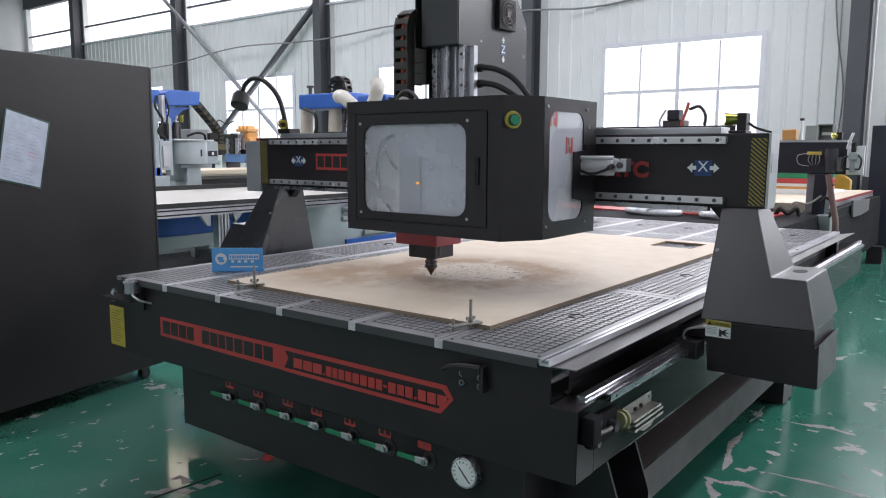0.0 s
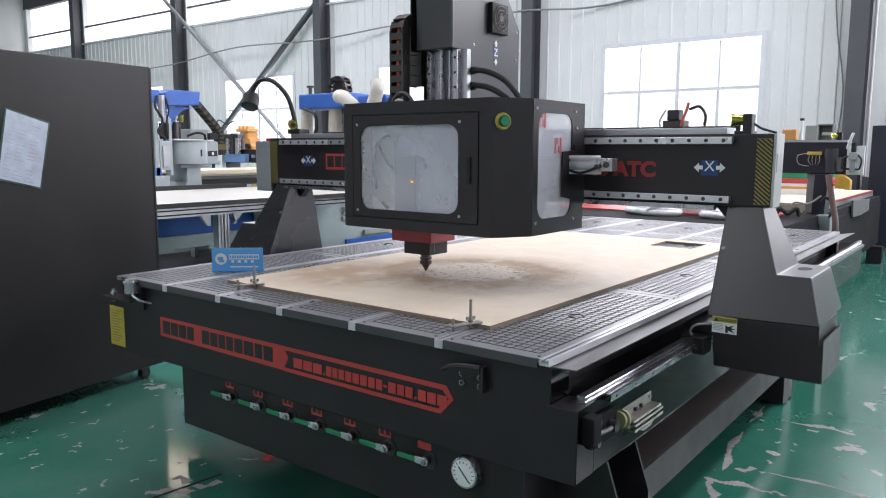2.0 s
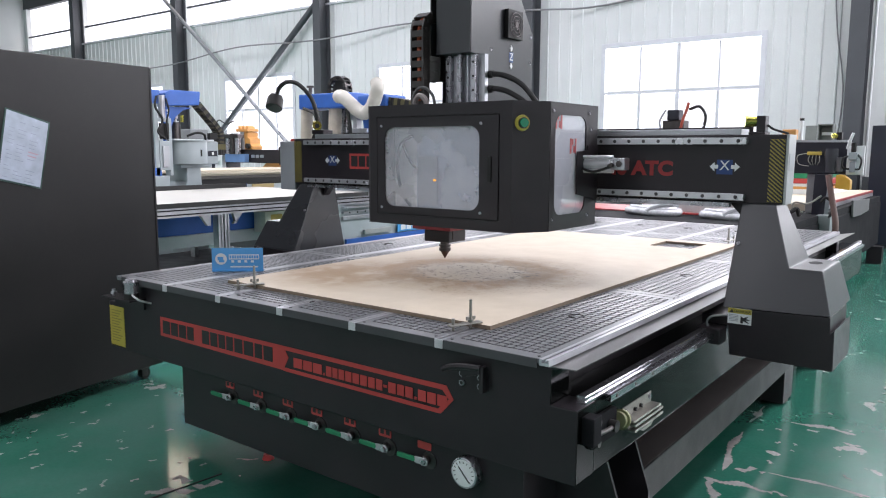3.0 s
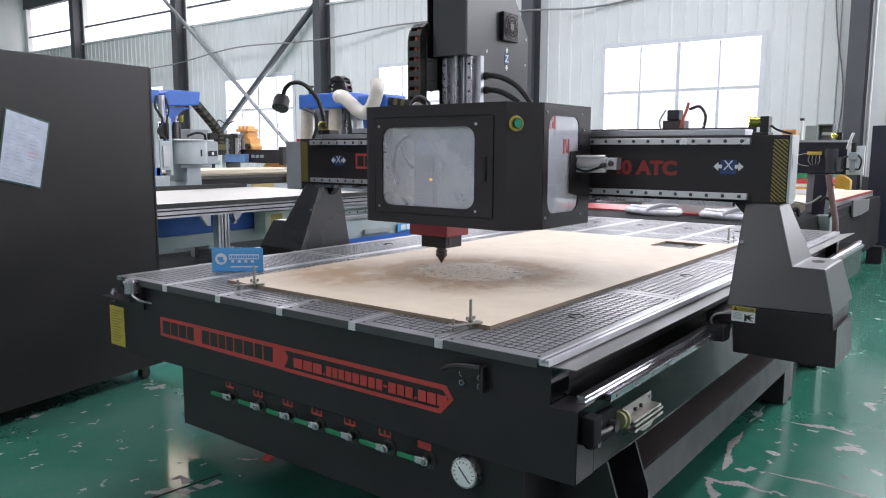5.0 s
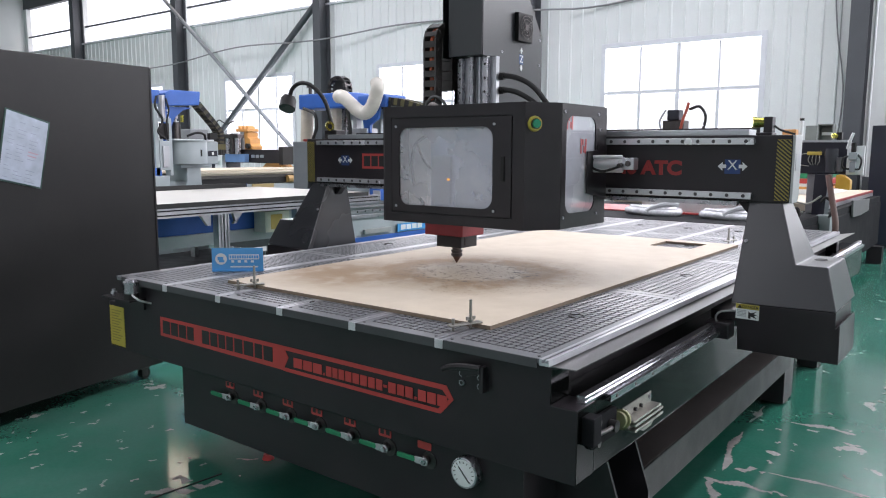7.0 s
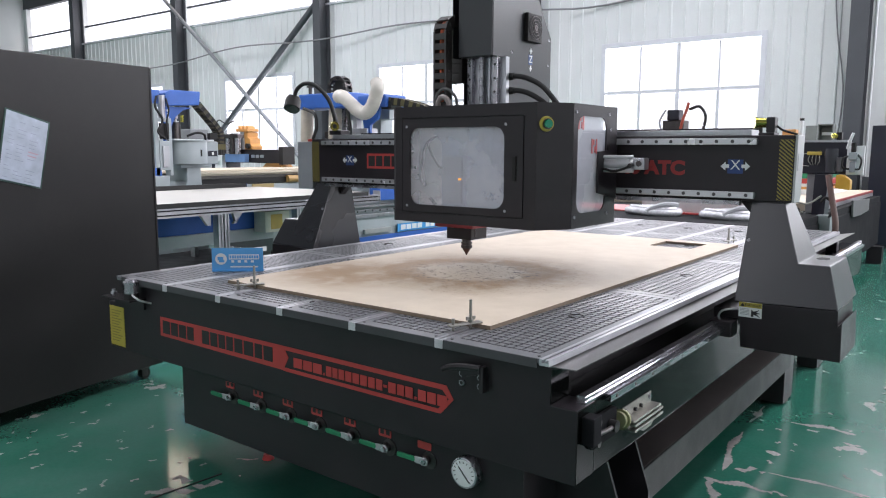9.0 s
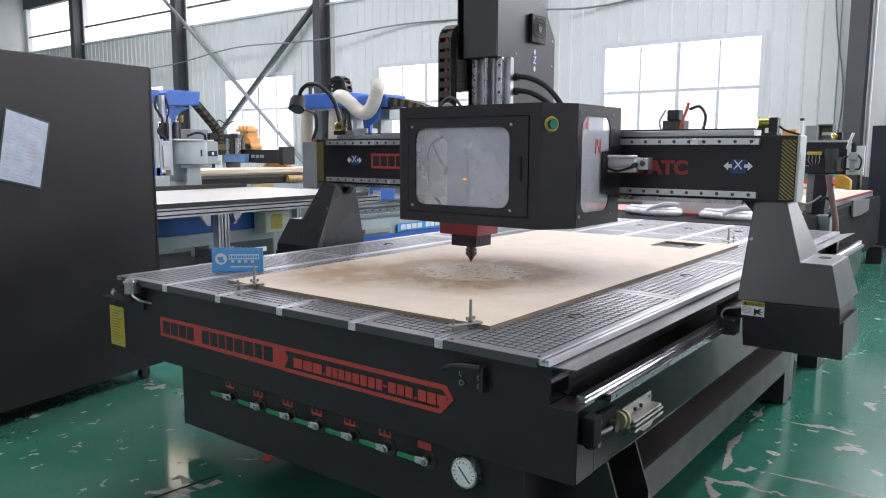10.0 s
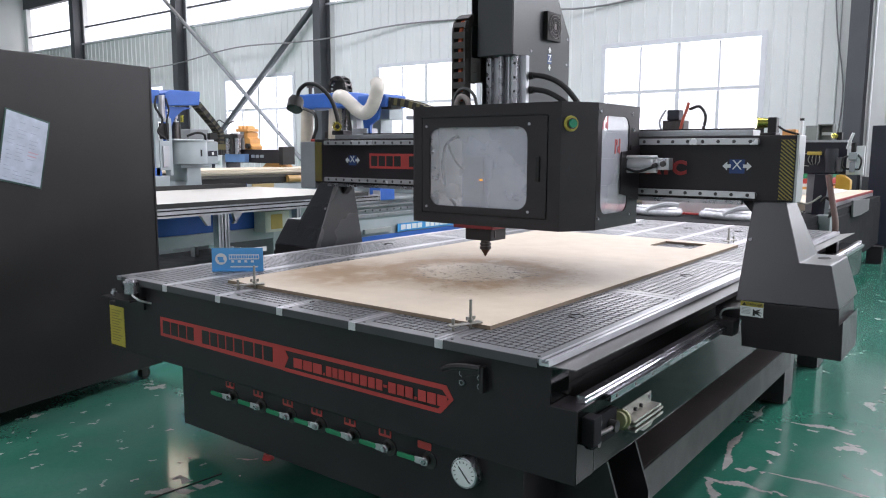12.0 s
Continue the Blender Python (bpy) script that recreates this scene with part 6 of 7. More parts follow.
def dark_gantry_router():
    t = thing("dark_gantry_router", (-8.0, 6.9, 0), "small dark gantry router with amber carriage and cylinders", "machine")
    P = lambda name, bm, mat, label="", parent=t, **k: part(name, bm, mat, parent, label, lift=ZT, **k)
    P("base", bx(B(), -9.3, -7.6, 6.85, 8.0, -0.83, 0.10), MILK)
    P("leg", bx(B(), -8.9, -8.45, 6.8, 7.1, 0.10, 0.27), NAVY)
    P("leg", prism(B(), [(-7.65, -0.83), (-6.85, -0.83), (-6.95, 0.12), (-7.08, 0.27), (-7.42, 0.27), (-7.62, 0.12)], "y", 6.85, 7.1), ORANGE, "amber painted end leg")
    P("beam", bx(B(), -8.95, -6.98, 6.8, 7.02, 0.27, 0.50), BLACK, bevel=0.01)
    P("beam_cap", bx(B(), -7.0, -6.9, 6.78, 7.04, 0.25, 0.55), PLASTIC)
    for k in range(3):
        P("letter_bar", bx(B(), -7.75 + 0.12 * k, -7.66 + 0.12 * k, 6.797, 6.80, 0.36, 0.41), ALU)
    P("valve_plate", bx(B(), -8.35, -7.80, 6.70, 6.79, 0.28, 0.42), surf("pale_blue_plate", (0.12, 0.22, 0.42), 0.45))
    P("white_bracket", bx(bx(B(), -8.65, -8.45, 6.70, 6.79, 0.16, 0.40), -8.62, -8.50, 6.66, 6.70, 0.30, 0.38), WHITE)
    for k in range(4):
        P("air_cylinder", rod(B(), (-8.40 + 0.13 * k, 6.72, 0.42), (-8.40 + 0.13 * k, 6.72, 0.78), 0.05, seg=12), STEEL if k % 2 else DARKSTEEL, smooth=True)
    P("cylinder_bridge", bx(B(), -8.48, -7.93, 6.66, 6.79, 0.70, 0.76), DARKSTEEL)
    P("amber_casting", prism(B(), [(-7.95, 0.50), (-7.76, 0.50), (-7.75, 0.56), (-7.80, 0.60), (-7.80, 0.68), (-7.87, 0.71), (-7.86, 0.80), (-7.96, 0.81)], "y", 6.82, 7.05), ORANGE, "amber cast carriage", bevel=0.012)
    P("amber_flange", bx(B(), -8.16, -7.84, 6.80, 7.05, 0.8102, 0.86), ORANGE, bevel=0.01)
    for x in (-8.13, -8.02, -7.91):
        P("amber_lug", prism(B(), [(x - 0.03, 0.8602), (x + 0.04, 0.8602), (x + 0.02, 0.90), (x - 0.02, 0.915)], "y", 6.85, 7.0), ORANGE, bevel=0.006)
    P("carriage_cylinder", rod(B(), (-8.06, 6.9, 0.50), (-8.06, 6.9, 0.81), 0.07, seg=14), ALU, smooth=True)
    P("plug", rod(B(), (-7.82, 6.82, 0.56), (-7.82, 6.76, 0.56), 0.045, seg=12), PLASTIC)
    P("hose", pipe(B(), [(-8.45, 6.75, 0.76), (-8.60, 6.72, 0.92), (-8.52, 6.72, 1.02), (-8.35, 6.75, 0.95), (-8.2, 6.8, 1.0)], 0.010, 8), RUBBER, smooth=True)
    P("hose", pipe(B(), [(-8.60, 6.75, 0.50), (-8.72, 6.7, 0.72), (-8.60, 6.7, 0.88), (-8.40, 6.72, 0.80)], 0.010, 8), RUBBER, smooth=True)
    return t


dark_gantry_router()


def dust_hood_router():
    """Tall router head with blue hood arms, cream ducts and a white bent hose."""
    t = thing("dust_hood_router", (-4.3, 5.9, 0), "blue hooded router head with cream ducts and hose", "machine")
    P = lambda name, bm, mat, label="", parent=t, **k: part(name, bm, mat, parent, label, lift=ZT, **k)
    y = 5.5
    P("blue_hood", bx(B(), -5.05, -4.10, y, y + 0.40, 1.05, 1.25), BLUE, "blue sheet steel hood", bevel=0.02)
    P("blue_hood", bx(B(), -3.98, -3.50, y + 0.05, y + 0.45, 1.04, 1.20), BLUE, bevel=0.02)
    P("hood_gusset", prism(B(), [(-3.95, 1.04), (-3.62, 1.04), (-3.66, 0.90), (-3.80, 0.82), (-3.80, 0.70), (-3.88, 0.66)], "y", y + 0.08, y + 0.12), BLUE)
    P("hood_bolts", rod(rod(B(), (-4.92, y + 0.1, 1.25), (-4.92, y + 0.1, 1.34), 0.025, seg=8), (-4.92, y + 0.1, 1.34), (-4.92, y + 0.1, 1.37), 0.05, seg=8), DARKSTEEL)
    for x in (-5.04, -4.49):
        P("duct", pipe(B(), [(x, y + 0.15, 1.05), (x, y + 0.14, 0.85), (x - 0.01, y + 0.14, 0.65), (x, y + 0.15, 0.42)], 0.088, 16, 10, 0.02), HOSE, "cream ribbed dust duct", smooth=True)
    P("bent_hose", pipe(B(), [(-4.24, y - 0.04, 1.19), (-4.12, y - 0.08, 1.18), (-3.98, y - 0.08, 1.09), (-3.84, y - 0.07, 0.99), (-3.73, y - 0.07, 0.965), (-3.63, y - 0.07, 1.03), (-3.57, y - 0.06, 1.15), (-3.53, y - 0.06, 1.27), (-3.57, y - 0.03, 1.35)], 0.086, 18, 10, 0.02), surf("white_hose", (0.52, 0.49, 0.44), 0.4), "white flexible bent dust hose", smooth=True)
    P("spindle_motor", bx(B(), -4.66, -4.42, y + 0.28, y + 0.40, 0.561, 1.0499), STEEL, bevel=0.01)
    P("spindle_nose", bx(B(), -4.80, -4.66, y + 0.24, y + 0.4, 0.561, 0.75), DARKSTEEL)
    w = P("chain_wheel", rod(B(), (-4.35, y + 0.18, 1.33), (-4.35, y + 0.08, 1.33), 0.085, seg=22), PLASTIC, "round black cable chain bend", smooth=True)
    chain_links([(-4.50, y + 0.1, 1.25), (-4.49, y + 0.1, 1.36), (-4.42, y + 0.1, 1.43), (-4.30, y + 0.1, 1.44), (-4.22, y + 0.1, 1.37), (-4.20, y + 0.1, 1.25)], 0.10, 0.045, PLASTIC, DARKSTEEL, w, 10)
    P("frame_post", bx(B(), -4.12, -4.05, y + 0.1, y + 0.2, 0.45, 1.05), ALU)
    P("frame_post", bx(B(), -3.92, -3.86, y + 0.1, y + 0.2, 0.45, 0.95), ALU)
    P("frame_plate", bx(B(), -4.14, -3.82, y + 0.05, y + 0.25, 0.62, 0.78), ALU, bevel=0.005)
    P("carriage_block", bx(B(), -4.75, -3.75, y + 0.1, y + 0.5, 0.36, 0.56), surf("carriage_grey", (0.34, 0.36, 0.38), 0.45), bevel=0.01)
    P("cable", pipe(B(), [(-4.95, y, 1.06), (-4.70, y - 0.04, 0.98), (-4.66, y - 0.04, 0.80), (-4.78, y, 0.62), (-4.80, y + 0.1, 0.5)], 0.022, 8), RUBBER, smooth=True)
    P("cable", pipe(B(), [(-4.12, y, 1.02), (-4.05, y - 0.05, 0.90), (-4.02, y - 0.05, 0.72), (-4.12, y, 0.60), (-4.2, y + 0.08, 0.56)], 0.025, 8), RUBBER, smooth=True)
    ch = P("cable_chain", bx(B(), -3.62, -3.45, y + 0.1, y + 0.3, 1.02, 1.12), PLASTIC, "yellow marked cable chain")
    chain_links([(-3.52, y + 0.2, 1.12), (-3.30, y + 0.2, 1.09), (-3.05, y + 0.2, 1.03), (-2.85, y + 0.2, 0.97)], 0.16, 0.09, PLASTIC, OLIVE, ch, 12)
    P("support_column", bx(B(), -4.9, -3.4, y + 0.55, y + 0.75, -0.07, 0.5), MILK, bevel=0.01)
    P("support_beam", bx(B(), -4.9, -2.6, y + 0.55, y + 0.75, 0.36, 0.62), MILK, bevel=0.01)
    P("chain_rest", bx(B(), -3.2, -2.6, y + 0.1, y + 0.76, 0.88, 0.92), SHEET)
    P("chain_post", bx(B(), -2.8, -2.7, y + 0.56, y + 0.7, 0.62, 0.88), MILK)
    P("rear_arm", bx(B(), -4.6, -3.7, y + 0.35, y + 0.6, 0.9, 1.15), MILK)
    P("rear_post", bx(B(), -4.3, -4.0, y + 0.51, y + 0.74, 0.6, 1.1), MILK)
    return t


dust_hood_router()


# ---- the router beyond the far end of the table ----
THINLINE = surf("grey_air_line", (0.34, 0.34, 0.30), 0.4)


def far_router():
    t = thing("far_router", (0.7, 6.3, 0), "dark blue router beyond, pale bed with red edging", "machine")
    P = lambda name, bm, mat, label="", parent=t, **k: part(name, bm, mat, parent, label, lift=ZT, **k)
    P("body", bx(B(), -0.75, 1.56, 4.12, 9.0, -0.62, -0.10), SOOT, bevel=0.01)
    for x in (-0.7, 1.5):
        for y in (4.3, 8.6):
            P("foot", bx(B(), x, x + 0.16, y, y + 0.16, -0.83, -0.62), BLACK)
    P("bed", bx(B(), -0.70, 1.55, 4.14, 9.0, -0.10, -0.035), SOOT, bevel=0.004)
    P("bed_cover", bx(B(), -0.70, 1.30, 4.78, 5.4, -0.0348, -0.022), surf("bed_red", (0.36, 0.03, 0.03), 0.5), "red painted bed cover", bevel=0.002)
    P("front_ledge", bx(B(), -0.75, 1.56, 4.10, 4.5, -0.10, -0.03), SOOT, bevel=0.004)
    P("bed_top", bx(B(), -0.55, 1.45, 5.9, 9.0, -0.035, 0.03), PALEWOOD, bevel=0.004)
    P("bed_strip", bx(B(), 1.455, 1.470, 5.9, 9.0, 0.006, 0.033), surf("dull_red_paint", (0.26, 0.03, 0.03), 0.5), bevel=0.004)
    P("bed_strip", bx(B(), 1.4555, 1.469, 5.9, 9.0, -0.034, 0.0055), SHEET, bevel=0.004)
    P("beam", bx(B(), -0.9, 1.72, 5.58, 5.75, 0.315, 0.585), NAVY, "dark blue gantry beam", bevel=0.006)
    P("beam_top", bx(B(), -0.9, 1.70, 5.57, 5.75, 0.585, 0.605), SHEET)
    for x in (-0.75, 1.475):
        P("leg", prism(B(), [(x, 0.315), (x + 0.11, 0.315), (x + 0.09, -0.05), (x + 0.15, -0.20), (x + 0.02, -0.20), (x - 0.01, -0.05)], "y", 5.52, 5.72), NAVY, bevel=0.006)
    P("gear_motor", bx(B(), 1.53, 1.64, 5.40, 5.515, -0.22, -0.03), surf("grey_green_motor", (0.20, 0.23, 0.23), 0.4), bevel=0.01)
    pl = P("valve_plate", bx(B(), 1.715, 1.845, 5.50, 5.53, 0.315, 0.555), WHITE, "white plate with pneumatic valves", bevel=0.003)
    P("regulator", bx(B(), 1.735, 1.80, 5.44, 5.50, 0.44, 0.50), MILK, parent=pl, bevel=0.006)
    P("regulator", bx(B(), 1.745, 1.79, 5.45, 5.50, 0.335, 0.425), surf("grey_valve", (0.30, 0.32, 0.34), 0.4), parent=pl, bevel=0.006)
    P("regulator_knob", rod(B(), (1.768, 5.47, 0.50), (1.768, 5.47, 0.58), 0.020, seg=14), PLASTIC, parent=pl, smooth=True)
    P("air_line", pipe(B(), [(1.745, 5.47, 0.47), (1.70, 5.43, 0.45), (1.70, 5.43, 0.38), (1.745, 5.46, 0.36)], 0.008, 8), RUBBER, parent=pl, smooth=True)
    P("air_line", pipe(B(), [(1.80, 5.47, 0.48), (1.835, 5.43, 0.44), (1.825, 5.43, 0.37), (1.79, 5.46, 0.36)], 0.008, 8), RUBBER, parent=pl, smooth=True)
    P("elbow", pipe(B(), [(1.72, 5.47, 0.53), (1.74, 5.45, 0.60), (1.76, 5.45, 0.66)], 0.012, 8), WHITE, parent=pl, smooth=True)
    P("filter_bowl", rod(rod(B(), (1.60, 5.50, 0.44), (1.60, 5.50, 0.53), 0.055, seg=16), (1.60, 5.50, 0.33), (1.60, 5.50, 0.44), 0.045, 0.05, 16), surf("smoke_plastic", (0.05, 0.05, 0.06), 0.15), "smoked plastic filter bowl", smooth=True)
    P("filter_bowl", rod(B(), (1.66, 5.50, 0.34), (1.66, 5.50, 0.46), 0.032, seg=14), surf("smoke_plastic_pale", (0.12, 0.12, 0.13), 0.15), smooth=True)
    man = P("yellow_manifold", bx(B(), 1.40, 1.51, 5.53, 5.58, 0.475, 0.505), surf("manifold_yellow", (0.55, 0.42, 0.08), 0.4), "yellow air manifold with hoses", bevel=0.005)
    for k in range(4):
        P("air_line", pipe(B(), [(1.42 + 0.025 * k, 5.55, 0.475), (1.415 + 0.03 * k, 5.52, 0.43), (1.44 + 0.015 * k, 5.53, 0.39)], 0.0035, 6), THINLINE, parent=man, smooth=True)
    P("air_line", pipe(B(), [(1.40, 5.55, 0.49), (1.33, 5.52, 0.47), (1.34, 5.52, 0.40), (1.42, 5.53, 0.38)], 0.0035, 6), THINLINE, parent=man, smooth=True)
    P("amber_cover", prism(B(), [(1.66, 0.20), (1.77, 0.19), (1.77, 0.27), (1.71, 0.315), (1.66, 0.315)], "y", 5.40, 5.50), surf("amber_cover_paint", (0.62, 0.34, 0.04), 0.4), "amber plastic cover", bevel=0.008)
    P("supply_hose", pipe(B(), [(1.60, 5.42, 0.31), (1.625, 5.40, 0.20), (1.66, 5.38, 0.05), (1.69, 5.37, -0.10), (1.68, 5.38, -0.24)], 0.024, 12, 8, 0.02), surf("brown_hose", (0.14, 0.085, 0.075), 0.5), "brown flexible supply hose", smooth=True)
    P("chip_chute", prism(B(), [(6.86, 0.02), (7.9, -0.012), (7.9, -0.14), (7.4, -0.16), (6.9, -0.15)], "x", 1.565, 1.585), LIPSHEET, "bare sheet steel chip chute", bevel=0.003)
    P("leg_cover", bx(B(), 1.40, 1.474, 5.60, 5.70, -0.03, 0.314), surf("grey_leg_cover", (0.20, 0.21, 0.22), 0.45), "grey sheet cover beside the leg", bevel=0.004)
    P("cable_loop", pipe(B(), [(1.40, 5.50, -0.02), (1.33, 5.45, 0.02), (1.35, 5.44, 0.07), (1.45, 5.46, 0.06), (1.55, 5.47, 0.13)], 0.008, 8), THINLINE, smooth=True)
    P("hose_clutter", pipe(B(), [(1.56, 5.42, 0.08), (1.60, 5.40, 0.12), (1.66, 5.40, 0.06), (1.63, 5.41, -0.04), (1.57, 5.42, -0.08)], 0.012, 8), RUBBER, smooth=True)
    P("hose_clutter", pipe(B(), [(1.25, 5.2, -0.03), (1.30, 5.15, 0.03), (1.36, 5.15, -0.01), (1.42, 5.18, 0.03), (1.44, 5.2, -0.03)], 0.018, 8), PLASTIC, smooth=True)
    lens = P("sensor", bx(B(), 1.61, 1.65, 5.60, 5.66, 0.6052, 0.67), PLASTIC, bevel=0.004)
    P("sensor_lens", rod(B(), (1.61, 5.62, 0.640), (1.575, 5.60, 0.640), 0.024, seg=14), BRASS, parent=lens, smooth=True)
    P("marker_post", rod(B(), (1.319, 5.65, 0.605), (1.319, 5.65, 0.775), 0.016, seg=12), WHITE, "white post with black cap", smooth=True)
    P("post_cap", rod(B(), (1.319, 5.65, 0.775), (1.319, 5.65, 0.795), 0.019, seg=12), PLASTIC, smooth=True)
    P("amber_box", bx(B(), 1.17, 1.285, 5.60, 5.70, 0.606, 0.70), ORANGE, "amber plastic box", bevel=0.01)
    # a short tool head seen over the main beam
    h = P("tool_head", bx(B(), 0.07, 0.28, 5.6, 5.75, 0.606, 0.80), DARKSTEEL, "dark tool head with coloured hoses", bevel=0.01)
    P("tool_motor", bx(B(), 0.12, 0.24, 5.58, 5.7, 0.80, 0.90), NAVY, parent=h, bevel=0.01)
    P("red_hose", pipe(B(), [(0.24, 5.58, 0.62), (0.28, 5.56, 0.78), (0.32, 5.56, 0.90), (0.33, 5.57, 0.96)], 0.014, 8), surf("red_hose_rubber", (0.38, 0.07, 0.04), 0.5), parent=h, smooth=True)
    P("black_hose", pipe(B(), [(0.34, 5.58, 0.90), (0.44, 5.56, 0.92), (0.50, 5.56, 0.83), (0.48, 5.56, 0.70), (0.44, 5.58, 0.61)], 0.014, 8), RUBBER, parent=h, smooth=True)
    P("pale_hose", pipe(B(), [(0.10, 5.57, 0.66), (0.06, 5.55, 0.78), (0.12, 5.55, 0.90)], 0.010, 8), surf("pale_hose_vinyl", (0.4, 0.42, 0.44), 0.5), parent=h, smooth=True)
    return t


far_router()


def panel_stack():
    """Coloured panels lying on the far bed."""
    s = thing("panel_stack", (0.85, 8.0, ZT + 0.03), "stack of pale, red and green panels on the bed", "panels")
    for x0, x1, z0, z1, m in ((0.30, 1.24, 0.0302, 0.085, WHITE), (0.32, 1.20, 0.0854, 0.115, ORANGE), (0.30, 1.12, 0.1154, 0.150, WHITE), (0.34, 1.24, 0.1504, 0.205, RED), (0.45, 1.17, 0.2054, 0.270, GREEN)):
        part("panel", bx(B(), x0, x1, 7.5 + 0.06 * (1.24 - x1), 8.6, z0, z1), m, s, lift=ZT, bevel=0.004)


panel_stack()


def foil_coil(x, y, rx, ry):
    pts = [(x + rx * math.cos(a), y + ry * math.sin(a), 0.034 + 0.006 * math.sin(2 * a)) for a in [k * math.pi / 8 for k in range(17)]]
    c = solo("wrapped_coil", pipe(B(), pts, 0.029, 12, 5, 0.03), FOIL, "coil of hose wrapped in shiny silver film", "coil", group="wrapped coils", smooth=True, lift=ZT - 0.035, at=(x, y, ZT - 0.035))
    part("inner_turn", pipe(B(), [(x + (p[0] - x) * 0.86, y + (p[1] - y) * 0.84, p[2] + 0.030) for p in pts], 0.020, 10, 4, 0.03), FOIL, c, smooth=True, lift=ZT - 0.035)
    part("loose_end", pipe(B(), [(x + rx * 0.9, y + 0.02, 0.09), (x + rx * 0.6, y - ry * 0.5, 0.10), (x + rx * 0.2, y - ry * 0.9, 0.07), (x, y - ry * 1.15, 0.04)], 0.022, 8, 5), surf("grey_pipe_end", (0.35, 0.36, 0.38), 0.35), c, smooth=True, lift=ZT - 0.035)


foil_coil(0.43, 4.55, 0.22, 0.13)
foil_coil(1.06, 4.52, 0.20, 0.11)
solo("long_strip", bx(B(), 0.20, 1.15, 4.86, 4.90, -0.035, 0.115), surf("pale_strip", (0.5, 0.5, 0.5), 0.4), "pale narrow board standing on edge on the bed", "strip", lift=ZT, at=(0.6, 4.88, ZT - 0.035))


def wall_side_things():
    e = thing("switch_box", (0.59, 10.6, 0), "open grey electrical box on a stand", "electrical box")
    P = lambda name, bm, mat, label="", parent=e, **k: part(name, bm, mat, parent, label, lift=ZT, **k)
    GB = surf("grey_enamel_box", (0.20, 0.21, 0.20), 0.5)
    P("case", bx(bx(bx(bx(bx(B(), 0.49, 0.70, 10.72, 10.74, 0.56, 0.90), 0.49, 0.505, 10.55, 10.72, 0.56, 0.90), 0.685, 0.70, 10.55, 10.72, 0.56, 0.90), 0.505, 0.685, 10.55, 10.72, 0.885, 0.90), 0.505, 0.685, 10.55, 10.72, 0.56, 0.575), GB)
    P("lid", bx(B(), 0.33, 0.487, 10.54, 10.552, 0.565, 0.88), GB)
    P("breaker_row", bx(B(), 0.53, 0.66, 10.66, 10.719, 0.74, 0.785), WHITE)
    P("stand", bx(B(), 0.52, 0.66, 10.58, 10.72, -0.83, 0.559), GB)
    c = thing("blue_cabinet", (1.9, 10.5, 0), "dark blue steel cabinet by the wall", "cabinet")
    part("body", bx(B(), 1.235, 2.4, 10.25, 11.0, 0.06, ZT + 0.86), NAVY, c, bevel=0.01)
    part("plinth", bx(B(), 1.40, 2.3, 10.3, 10.95, 0.0, 0.0599), RUBBER, c)
    part("door_seam", bx(B(), 1.86, 1.868, 10.246, 10.252, 0.12, ZT + 0.80), RUBBER, c)
    solo("floor_panel", bx(B(), 0.97, 1.33, 11.55, 11.62, 0.0, ZT + 0.12), surf("dark_grey_board", (0.10, 0.10, 0.11), 0.5), "dark grey board leaning by the wall", "board", at=(1.15, 11.58, 0))


wall_side_things()


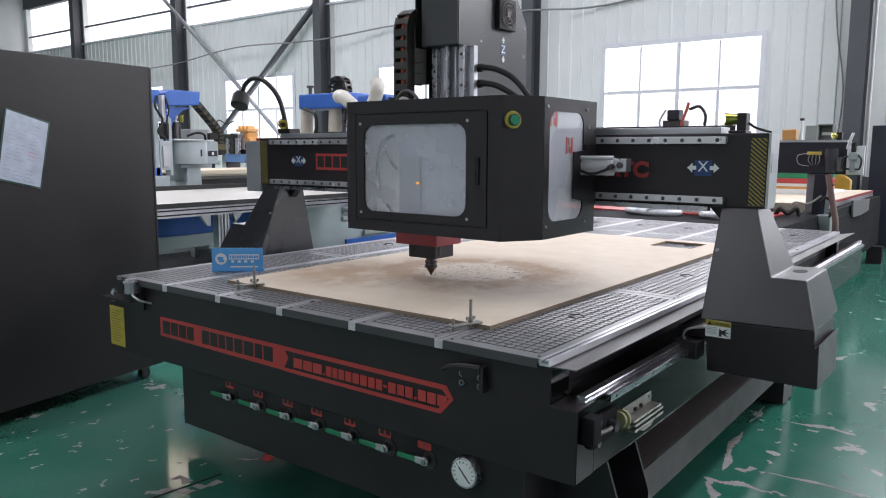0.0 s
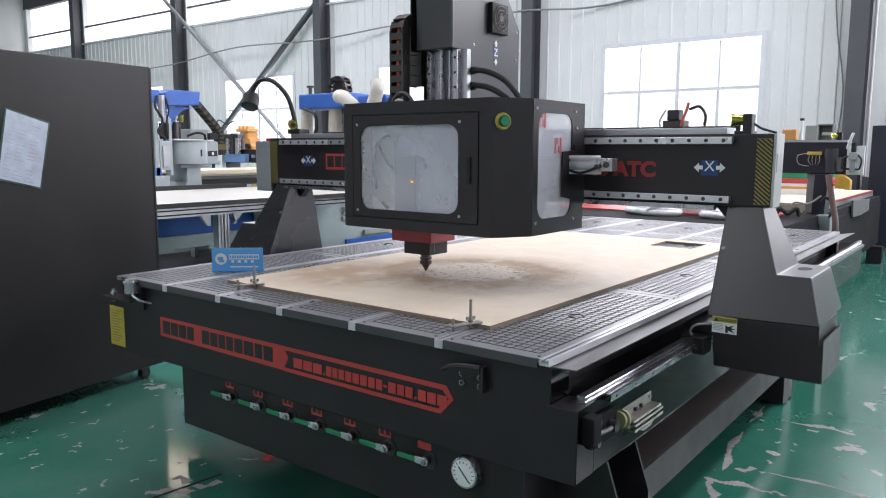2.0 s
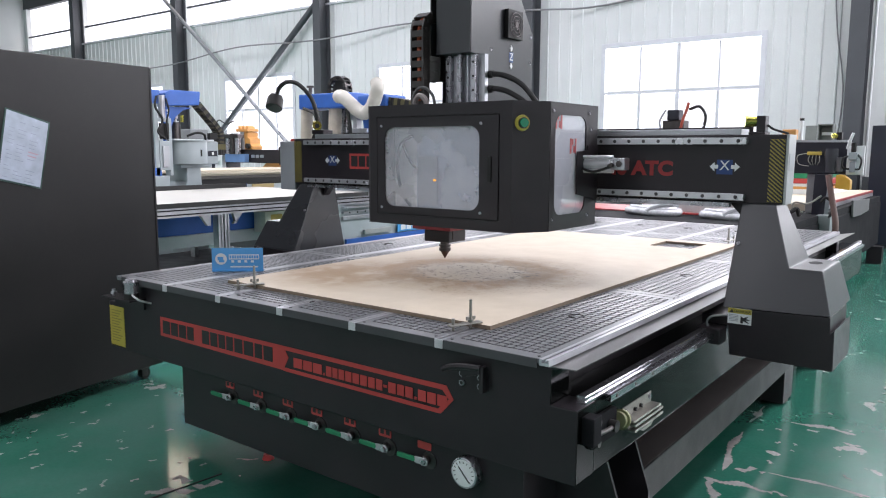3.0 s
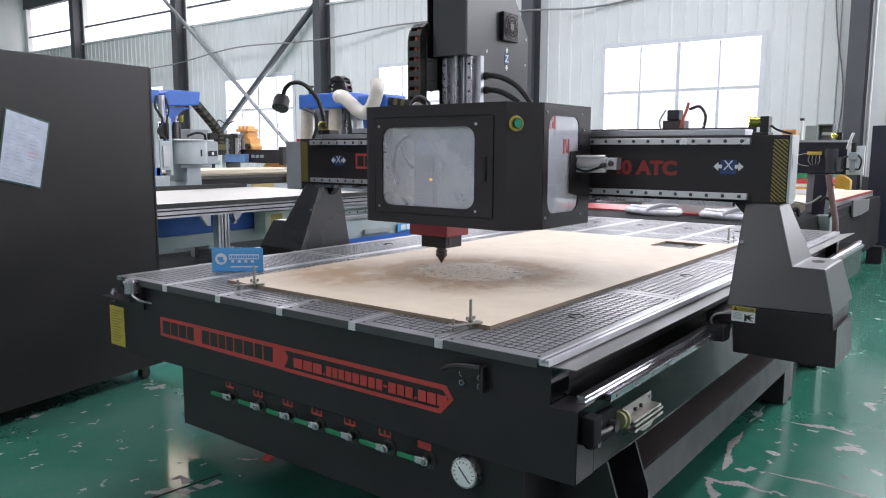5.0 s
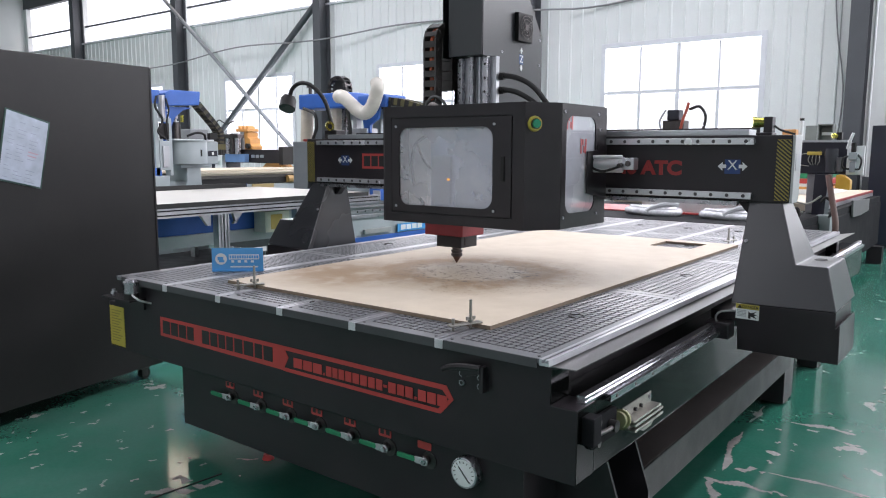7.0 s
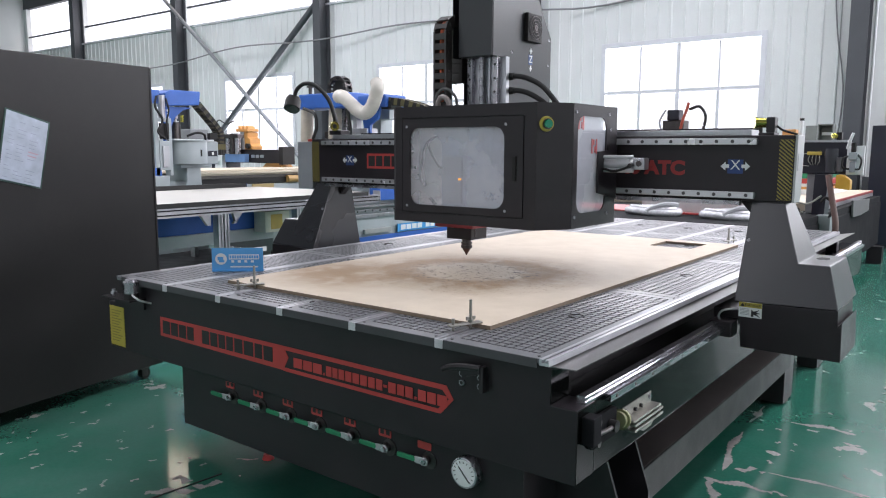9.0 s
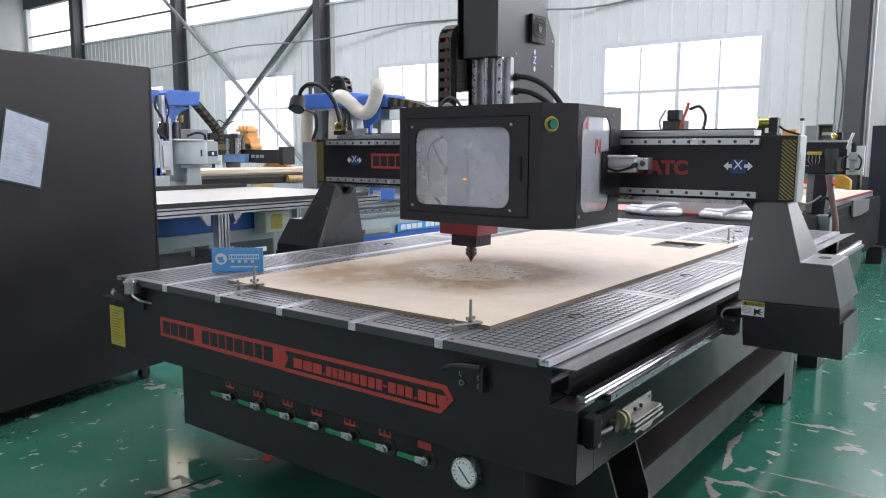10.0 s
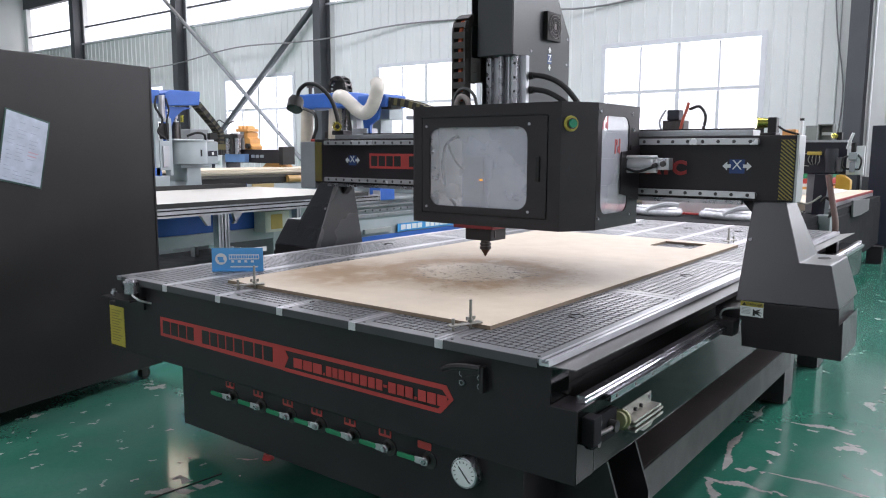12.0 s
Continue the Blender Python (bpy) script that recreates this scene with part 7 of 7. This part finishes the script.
# seconds, carriage along the beam, gantry along the table
TRAVEL = [
    (0, -0.003, -0.378), (0.2, 0.013, -0.367), (0.3, -0.001, -0.357), (0.4, -0.015, -0.346), (0.5, -0.043, -0.338), (0.6, -0.069, -0.33),
    (0.7, -0.093, -0.323), (0.8, -0.105, -0.316), (0.9, -0.103, -0.31), (1, -0.097, -0.308), (1.2, -0.055, -0.314), (1.3, -0.049, -0.318),
    (1.5, -0.061, -0.323), (1.7, -0.076, -0.321), (1.8, -0.078, -0.318), (2, -0.082, -0.313), (2.2, -0.079, -0.31), (2.5, -0.082, -0.303),
    (2.7, -0.091, -0.252), (2.8, -0.102, -0.211), (3, -0.11, -0.147), (3.1, -0.105, -0.135), (3.2, -0.104, -0.128), (4.8, -0.163, -0.108),
    (4.9, -0.161, -0.106), (5, -0.162, -0.103), (5.2, -0.125, -0.087), (5.3, -0.105, -0.076), (5.5, -0.068, -0.064), (5.6, -0.062, -0.067),
    (5.7, -0.051, -0.075), (5.8, -0.047, -0.085), (6, -0.031, -0.097), (6.2, -0.045, -0.087), (6.3, -0.057, -0.079), (6.5, -0.089, -0.065),
    (6.7, -0.114, -0.06), (6.8, -0.115, -0.058), (7, -0.115, -0.054), (7.2, -0.124, -0.05), (8.8, -0.107, -0.027), (8.9, -0.103, -0.024),
    (9, -0.087, -0.019), (9.2, -0.06, -0.011), (9.3, -0.057, -0.007), (9.5, -0.054, 0.001), (9.7, -0.067, 0.008), (9.8, -0.072, 0.011),
    (10, -0.086, 0.015), (10.2, -0.117, 0.004), (10.4, -0.096, -0.012), (10.5, -0.072, -0.015), (10.6, -0.069, -0.015), (10.8, -0.075, -0.011),
    (11, -0.089, -0.009), (11.2, -0.092, -0.009), (11.3, -0.095, -0.009), (11.5, -0.08, -0.009), (11.6, -0.064, -0.007), (11.7, -0.038, -0.005),
    (11.8, -0.014, -0.002), (11.9, -0.002, 0), (12, 0, 0.001),
]
# seconds, lift of the spindle
LIFT = [
    (0, 0), (2, 0), (2.3, 0.033), (3.3, 0.033), (3.6, 0), (5.8, 0), (6, 0.024), (6.15, 0.034), (6.75, 0.034), (7, 0), (8.3, 0), (8.6, 0.034), (9.3, 0.034), (9.5, 0.006), (9.6, 0), (11, 0), (11.2, 0.02), (11.35, 0.034), (12, 0.034),
]



def motions():
    g0, c0 = Vector(THE_GANTRY.location), Vector(THE_CARRIAGE.location)
    walk(THE_GANTRY, [(t, pose(g0.x, g0.y + y, g0.z)) for t, x, y in TRAVEL])
    walk(THE_CARRIAGE, [(t, pose(c0.x + x, c0.y + y, c0.z)) for t, x, y in TRAVEL])
    walk(THE_SPINDLE, [(t, pose(0, 0, z)) for t, z in LIFT])
    walk(THE_CHAIN, [(t, pose(0, 0, z)) for t, z in LIFT])


motions()
